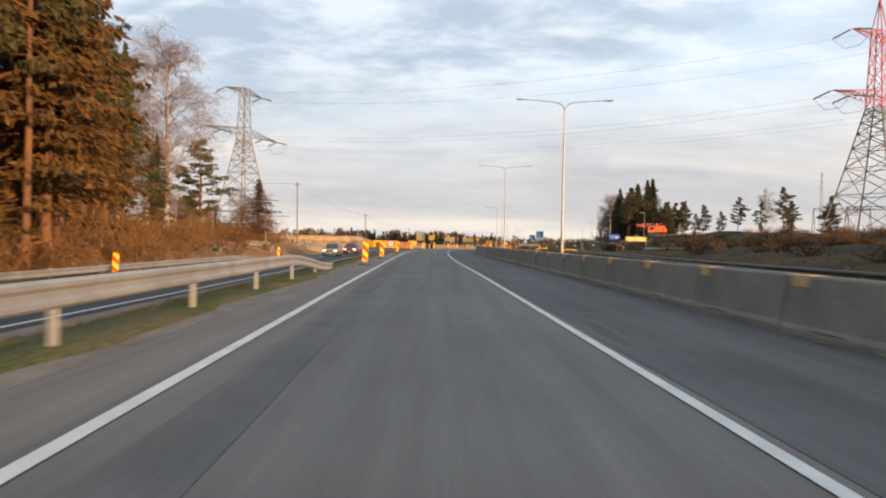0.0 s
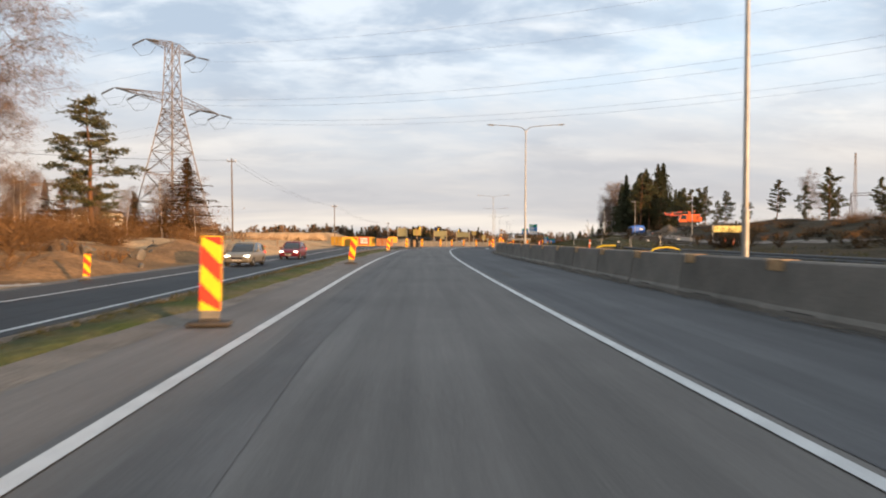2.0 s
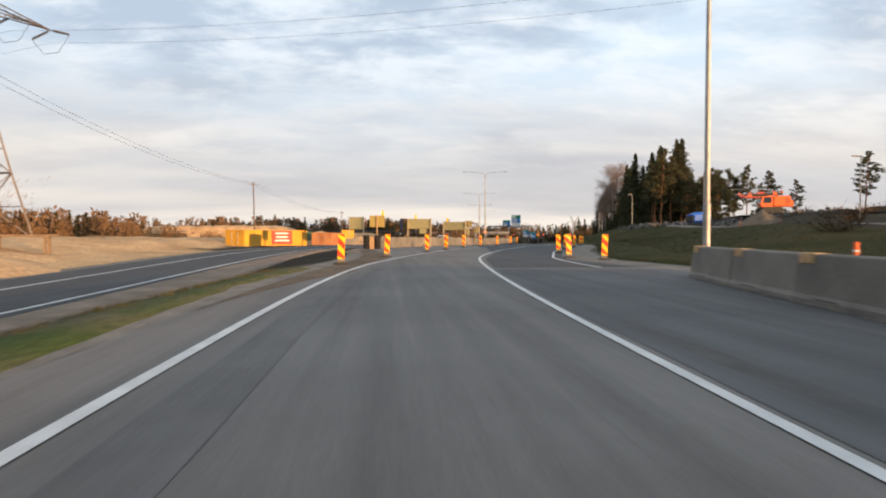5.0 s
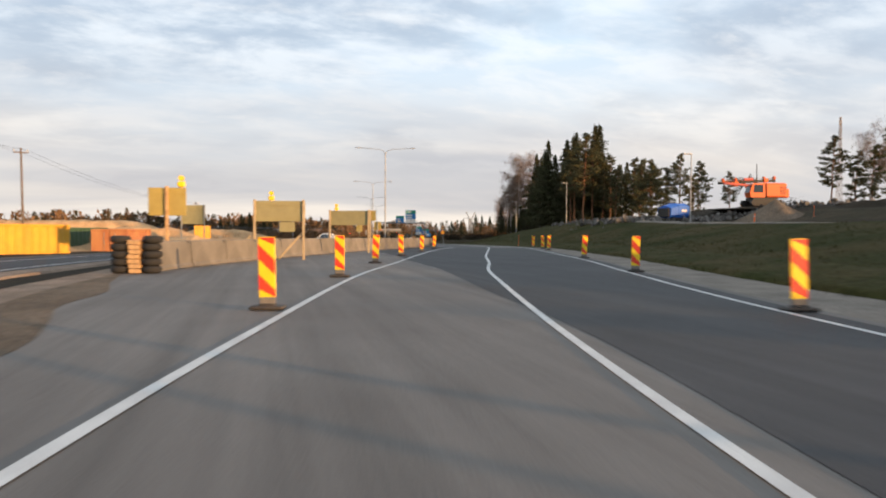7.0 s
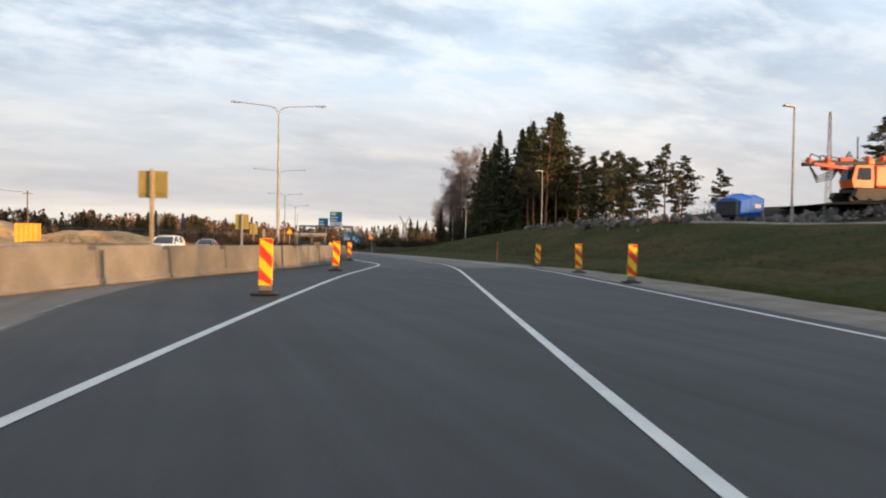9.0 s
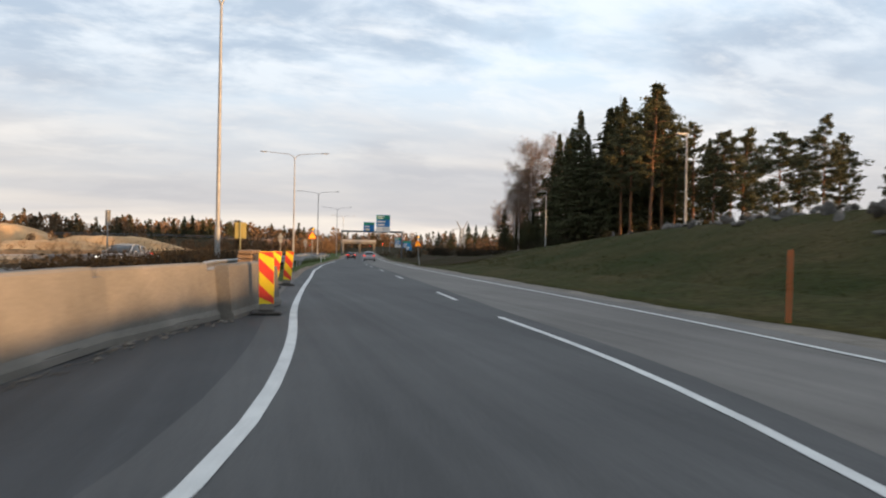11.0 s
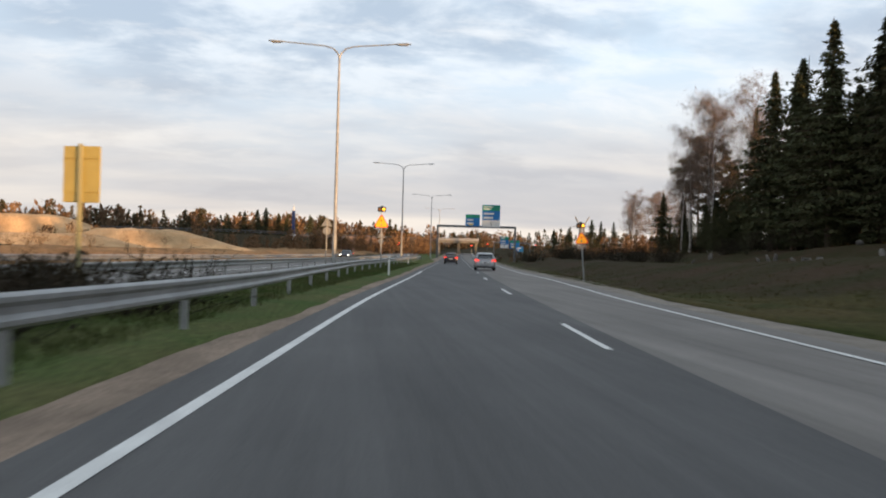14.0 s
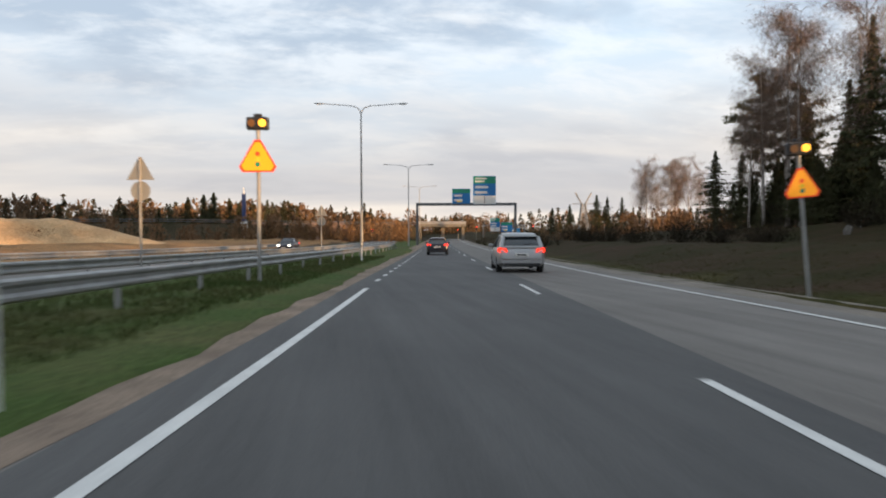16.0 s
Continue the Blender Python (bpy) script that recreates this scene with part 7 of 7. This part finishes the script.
for off, zl, zr in ((13, 25.4, 25.4), (7.7, 25.4, 25.4), (-13, 25.4, 25.4), (-7.7, 25.4, 25.4), (6.4, 36.2, 36.0), (-6.4, 36.2, 36.0)):
    a = Vector((*PYL_L, zl)) + s * off
    b = Vector((*PYL_R, zr)) + Vector((math.cos(radians(TURN_R)), math.sin(radians(TURN_R)), 0)) * off
    wire("power_cable", a, b, 3.5, 0.013, M["steel_dark"], "thin overhead power cable between the pylons", "overhead power cables")
    wire("power_cable", b, b + d * 220 + Vector((0, 0, 6)), 6, 0.014, M["steel_dark"], "thin overhead power cable leaving the pylon", "overhead power cables")
    wire("power_cable", a, a - d * 220 + Vector((0, 0, 4)), 6, 0.014, M["steel_dark"], "thin overhead power cable leaving the pylon", "overhead power cables")


def utility_pole(x, y, top, lean=0.0):
    z = terrain(x, y)
    h = top - z
    p = thing("utility_pole", "weathered wooden utility pole with a short cross-bar", "pole", pose(x, y, z, 0, lean, 20), "wooden utility poles")
    part("pole", Shape().tube([(0, 0, -0.3), (0, 0, h)], [0.13, 0.085], 10), M["pole_wood"], p)
    part("cross_bar", Shape().box(0, 0, h - 0.45, 1.3, 0.09, 0.11, bevel=0.01), M["pole_wood"], p)
    for k in (-0.55, 0.55):
        part("insulator", Shape().tube([(k, 0, h - 0.4), (k, 0, h - 0.18)], 0.045, 8), M["sign_white"], p)


poles = [(-75, 95, 13.5), (-26.5, 126.6, 12.9), (-19.9, 187.5, 9.6), (-11, 262, 7.6)]
for x, y, top in poles:
    utility_pole(x, y, top, -0.8)
for a, b in zip(poles, poles[1:]):
    for k in (-0.5, 0.5):
        wire("pole_cable", (a[0] + k, a[1], a[2] - 0.25), (b[0] + k, b[1], b[2] - 0.25), 1.3, 0.013, M["black"], "thin black cable slung between the wooden poles", "pole cables", 12)


def lattice_mast(x, y, top, half, name_label):
    z = terrain(x, y)
    h = top - z
    m = thing("lattice_mast", name_label, "mast", pose(x, y, z, 0, 0, 15))
    sh = Shape()
    n = 12
    for i in range(n):
        za, zb = h * i / n, h * (i + 1) / n
        wa, wb = half * (1 - 0.75 * i / n), half * (1 - 0.75 * (i + 1) / n)
        ra, rb = lattice_leg_ring(za, wa), lattice_leg_ring(zb, wb)
        for j in range(4):
            k = (j + 1) % 4
            sh.tube([ra[j], rb[j]], 0.07, 3)
            sh.tube([ra[j], rb[k]], 0.04, 3)
            sh.tube([rb[j], rb[k]], 0.04, 3)
    part("frame", sh, M["lattice"], m)


lattice_mast(154, 260, 33, 0.7, "slim steel lattice mast behind the hill")


def fork_mast(x, y, h):
    m = thing("lattice_mast", "pale grey lattice mast with a forked top", "mast", ground_pose(x, y, -10))
    sh = Shape()
    n = 9
    for i in range(n):
        za, zb = h * 0.72 * i / n, h * 0.72 * (i + 1) / n
        wa, wb = 1.5 - 0.9 * i / n, 1.5 - 0.9 * (i + 1) / n
        ra, rb = lattice_leg_ring(za, wa), lattice_leg_ring(zb, wb)
        for j in range(4):
            k = (j + 1) % 4
            sh.tube([ra[j], rb[j]], 0.17, 4)
            sh.tube([ra[j], rb[k]], 0.11, 3)
            sh.tube([rb[j], rb[k]], 0.11, 3)
    part("frame", sh, M["steel"], m)
    for s in (-1, 1):
        part("fork", Shape().tube([(s * 0.3, 0, h * 0.7), (s * 2.4, 0, h)], 0.16, 5).tube([(s * 0.6, 0.4, h * 0.7), (s * 2.6, 0, h)], 0.1, 4), M["steel"], m)
    part("cross_bar", Shape().tube([(-3.4, 0, h * 0.72), (3.4, 0, h * 0.72)], 0.13, 5), M["steel"], m)


fork_mast(107.4, 447, 12.5)
lattice_mast(128, 150, 17, 1.1, "slim steel lattice mast of the substation")


def substation_portal(x, y, w, h, turn):
    z = terrain(x, y)
    p = thing("substation_portal", "steel lattice portal of the electric substation", "portal", pose(x, y, z, 0, 0, turn), "substation portals")
    for s in (-1, 1):
        sh = Shape()
        for q in (-0.9, 0.9):
            sh.tube([(s * w / 2 + q, 0, -0.3), (s * w / 2, 0, h)], 0.12, 5)
        for k in range(6):
            zz = h * k / 6
            f = 0.9 * (1 - k / 6)
            sh.tube([(s * w / 2 - f, 0, zz), (s * w / 2 + f * 0.8, 0, zz + h / 6)], 0.06, 4)
        part("column", sh, M["lattice"], p)
    bm = Shape()
    for q in (0, 0.9):
        bm.tube([(-w / 2, 0, h - q), (w / 2, 0, h - q)], 0.1, 5)
    for k in range(10):
        bm.tube([(-w / 2 + w * k / 10, 0, h), (-w / 2 + w * (k + 0.5) / 10, 0, h - 0.9)], 0.05, 4)
        bm.tube([(-w / 2 + w * (k + 0.5) / 10, 0, h - 0.9), (-w / 2 + w * (k + 1) / 10, 0, h)], 0.05, 4)
    part("beam", bm, M["lattice"], p)


substation_portal(134, 158, 16, 11, -30)
substation_portal(150, 240, 18, 14, -30)
substation_portal(120, 175, 14, 9, -25)


def house(x, y, turn):
    z = terrain(x, y)
    h = thing("house", "pale yellow apartment house behind the trees", "house", pose(x, y, z, 0, 0, turn))
    part("wall", Shape().box(0, 0, 4.2, 18, 10, 9.0), M["plaster"], h)
    part("roof", Shape().prism([(-9.6, 8.7), (9.6, 8.7), (9.6, 9.1), (0, 10.6), (-9.6, 9.1)], -5.4, 5.4), M["rig_dark"], h, "dark low-pitched roof")
    for fl in range(3):
        for k in range(6):
            w = part("window", Shape().box(-7.2 + 2.9 * k, -5.01, 1.9 + 2.7 * fl, 1.4, 0.08, 1.4, bevel=0.02), M["sign_white"], h, "white-framed window")
            part("pane", Shape().box(-7.2 + 2.9 * k, -5.06, 1.9 + 2.7 * fl, 1.15, 0.03, 1.15), M["glass"], w)


house(-98, 230, 25)


def fence_panel(x, y, turn, w=2.45, h=1.0):
    """Light site fence: tubular frame, thin mesh, two foot blocks."""
    f = thing("fence_panel", "light grey tubular site fence panel with thin wire mesh", "fence", ground_pose(x, y, turn), "site fence panels")
    for k in (-w / 2, w / 2):
        part("post", Shape().tube([(k, 0, -0.2), (k, 0, h)], 0.018, 6), M["steel"], f)
        part("foot_block", Shape().box(k, 0, 0.04, 0.24, 0.6, 0.12, bevel=0.03), M["concrete"], f)
    for z in (0.15, h - 0.02):
        part("rail", Shape().tube([(-w / 2, 0, z), (w / 2, 0, z)], 0.008, 5), M["steel"], f)
    wires = Shape()
    for k in range(1, 24):
        wires.tube([(-w / 2 + w * k / 24, 0, 0.15), (-w / 2 + w * k / 24, 0, h - 0.02)], 0.0025, 3)
    for k in range(1, 5):
        wires.tube([(-w / 2, 0, 0.15 + (h - 0.17) * k / 5), (w / 2, 0, 0.15 + (h - 0.17) * k / 5)], 0.0025, 3)
    part("mesh", wires, M["steel"], f)
    part("plate", Shape().box(0.25, -0.02, h * 0.62, 0.22, 0.012, 0.11, bevel=0.004), M["sign_white"], f, "small white plate")


for k in range(4):
    fence_panel(15.6 + 2.3 * k, 90.65 - 1.05 * k, -24.5)


def bollard(x, y, h=1.0):
    b = thing("marker_bollard", "orange-red plastic marker bollard with a pale band", "bollard", ground_pose(x, y, 0, 0, 0, 2), "orange marker bollards")
    part("post", Shape().tube([(0, 0, -0.1), (0, 0, h * 0.96), (0, 0, h)], [0.075, 0.06, 0.04], 12), M["rig_orange"], b)
    part("band", Shape().tube([(0, 0, h * 0.72), (0, 0, h * 0.78)], 0.069, 12), M["sign_white"], b, "pale reflective band")
    part("foot", Shape().disc((0, 0, 0.03), 0.2, 0.08, "z", 14), M["rubber"], b)


for a in ((15.95, 91.3, 0.85), (12.4, 97.5, 0.95), (48.9, 168.0, 1.0), (25.0, 83.6, 0.6), (26.0, 84.2, 0.6)):
    bollard(*a)


def ground_pipe(pts, r, label):
    b = thing("drain_pipe", label, "pipe", pose(0, 0, 0), "black site pipes")
    part("pipe", Shape().tube([(x, y, terrain(x, y) + r + up) for x, y, up in pts], r, 12), M["black"], b)


ground_pipe(((15.9, 80.7, 0.26), (16.8, 77.0, 0.10), (17.0, 70.0, 0.03), (16.6, 55.0, 0.02), (15.8, 36.0, 0.02), (15.2, 18.0, 0.02), (15.0, -6.0, 0.02)), 0.09, "thick black plastic pipe lying over the rough ground")
ground_pipe(((17.2, 80.4, 0.06), (18.2, 77.0, 0.04), (18.3, 70.0, 0.02), (17.8, 55.0, 0.02), (17.2, 36.0, 0.02), (16.7, 18.0, 0.02), (16.4, -6.0, 0.02)), 0.10, "thick black plastic pipe lying over the rough ground")


# gravel and dirt swept against the foot of the barriers
def debris(label, f, y0, y1, num, offs, seed):
    rng = np.random.default_rng(seed)
    vs, fs = [], []
    for i in range(num):
        y = rng.uniform(y0, y1)
        x = f(y) + offs * (1 + abs(rng.normal(0, 0.35)))
        r = rng.uniform(0.010, 0.034) * (1.6 if rng.random() < 0.08 else 1.0)
        z = profile(y) + 0.012 + r * 0.3
        n = len(vs)
        k = rng.uniform(0.6, 1.4, 6)
        vs += [(x + r * k[0], y, z), (x, y + r * k[1], z), (x - r * k[2], y, z), (x, y - r * k[3], z), (x, y, z + r * 0.7 * k[4]), (x, y, z - r * 0.7)]
        for a in range(4):
            b = (a + 1) % 4
            fs += [(n + a, n + b, n + 4), (n + b, n + a, n + 5)]
    tagged(new("loose_gravel", Shape().add(vs, fs).mesh("loose_gravel", M["gravel"])), label, "gravel", kind="stuff")


debris("loose gravel and dirt along the foot of the concrete barriers", barrier_right, -6, 98, 2600, -0.30, 3)
debris("loose gravel along the foot of the left barriers", barrier_left, 138, 186, 900, 0.32, 4)
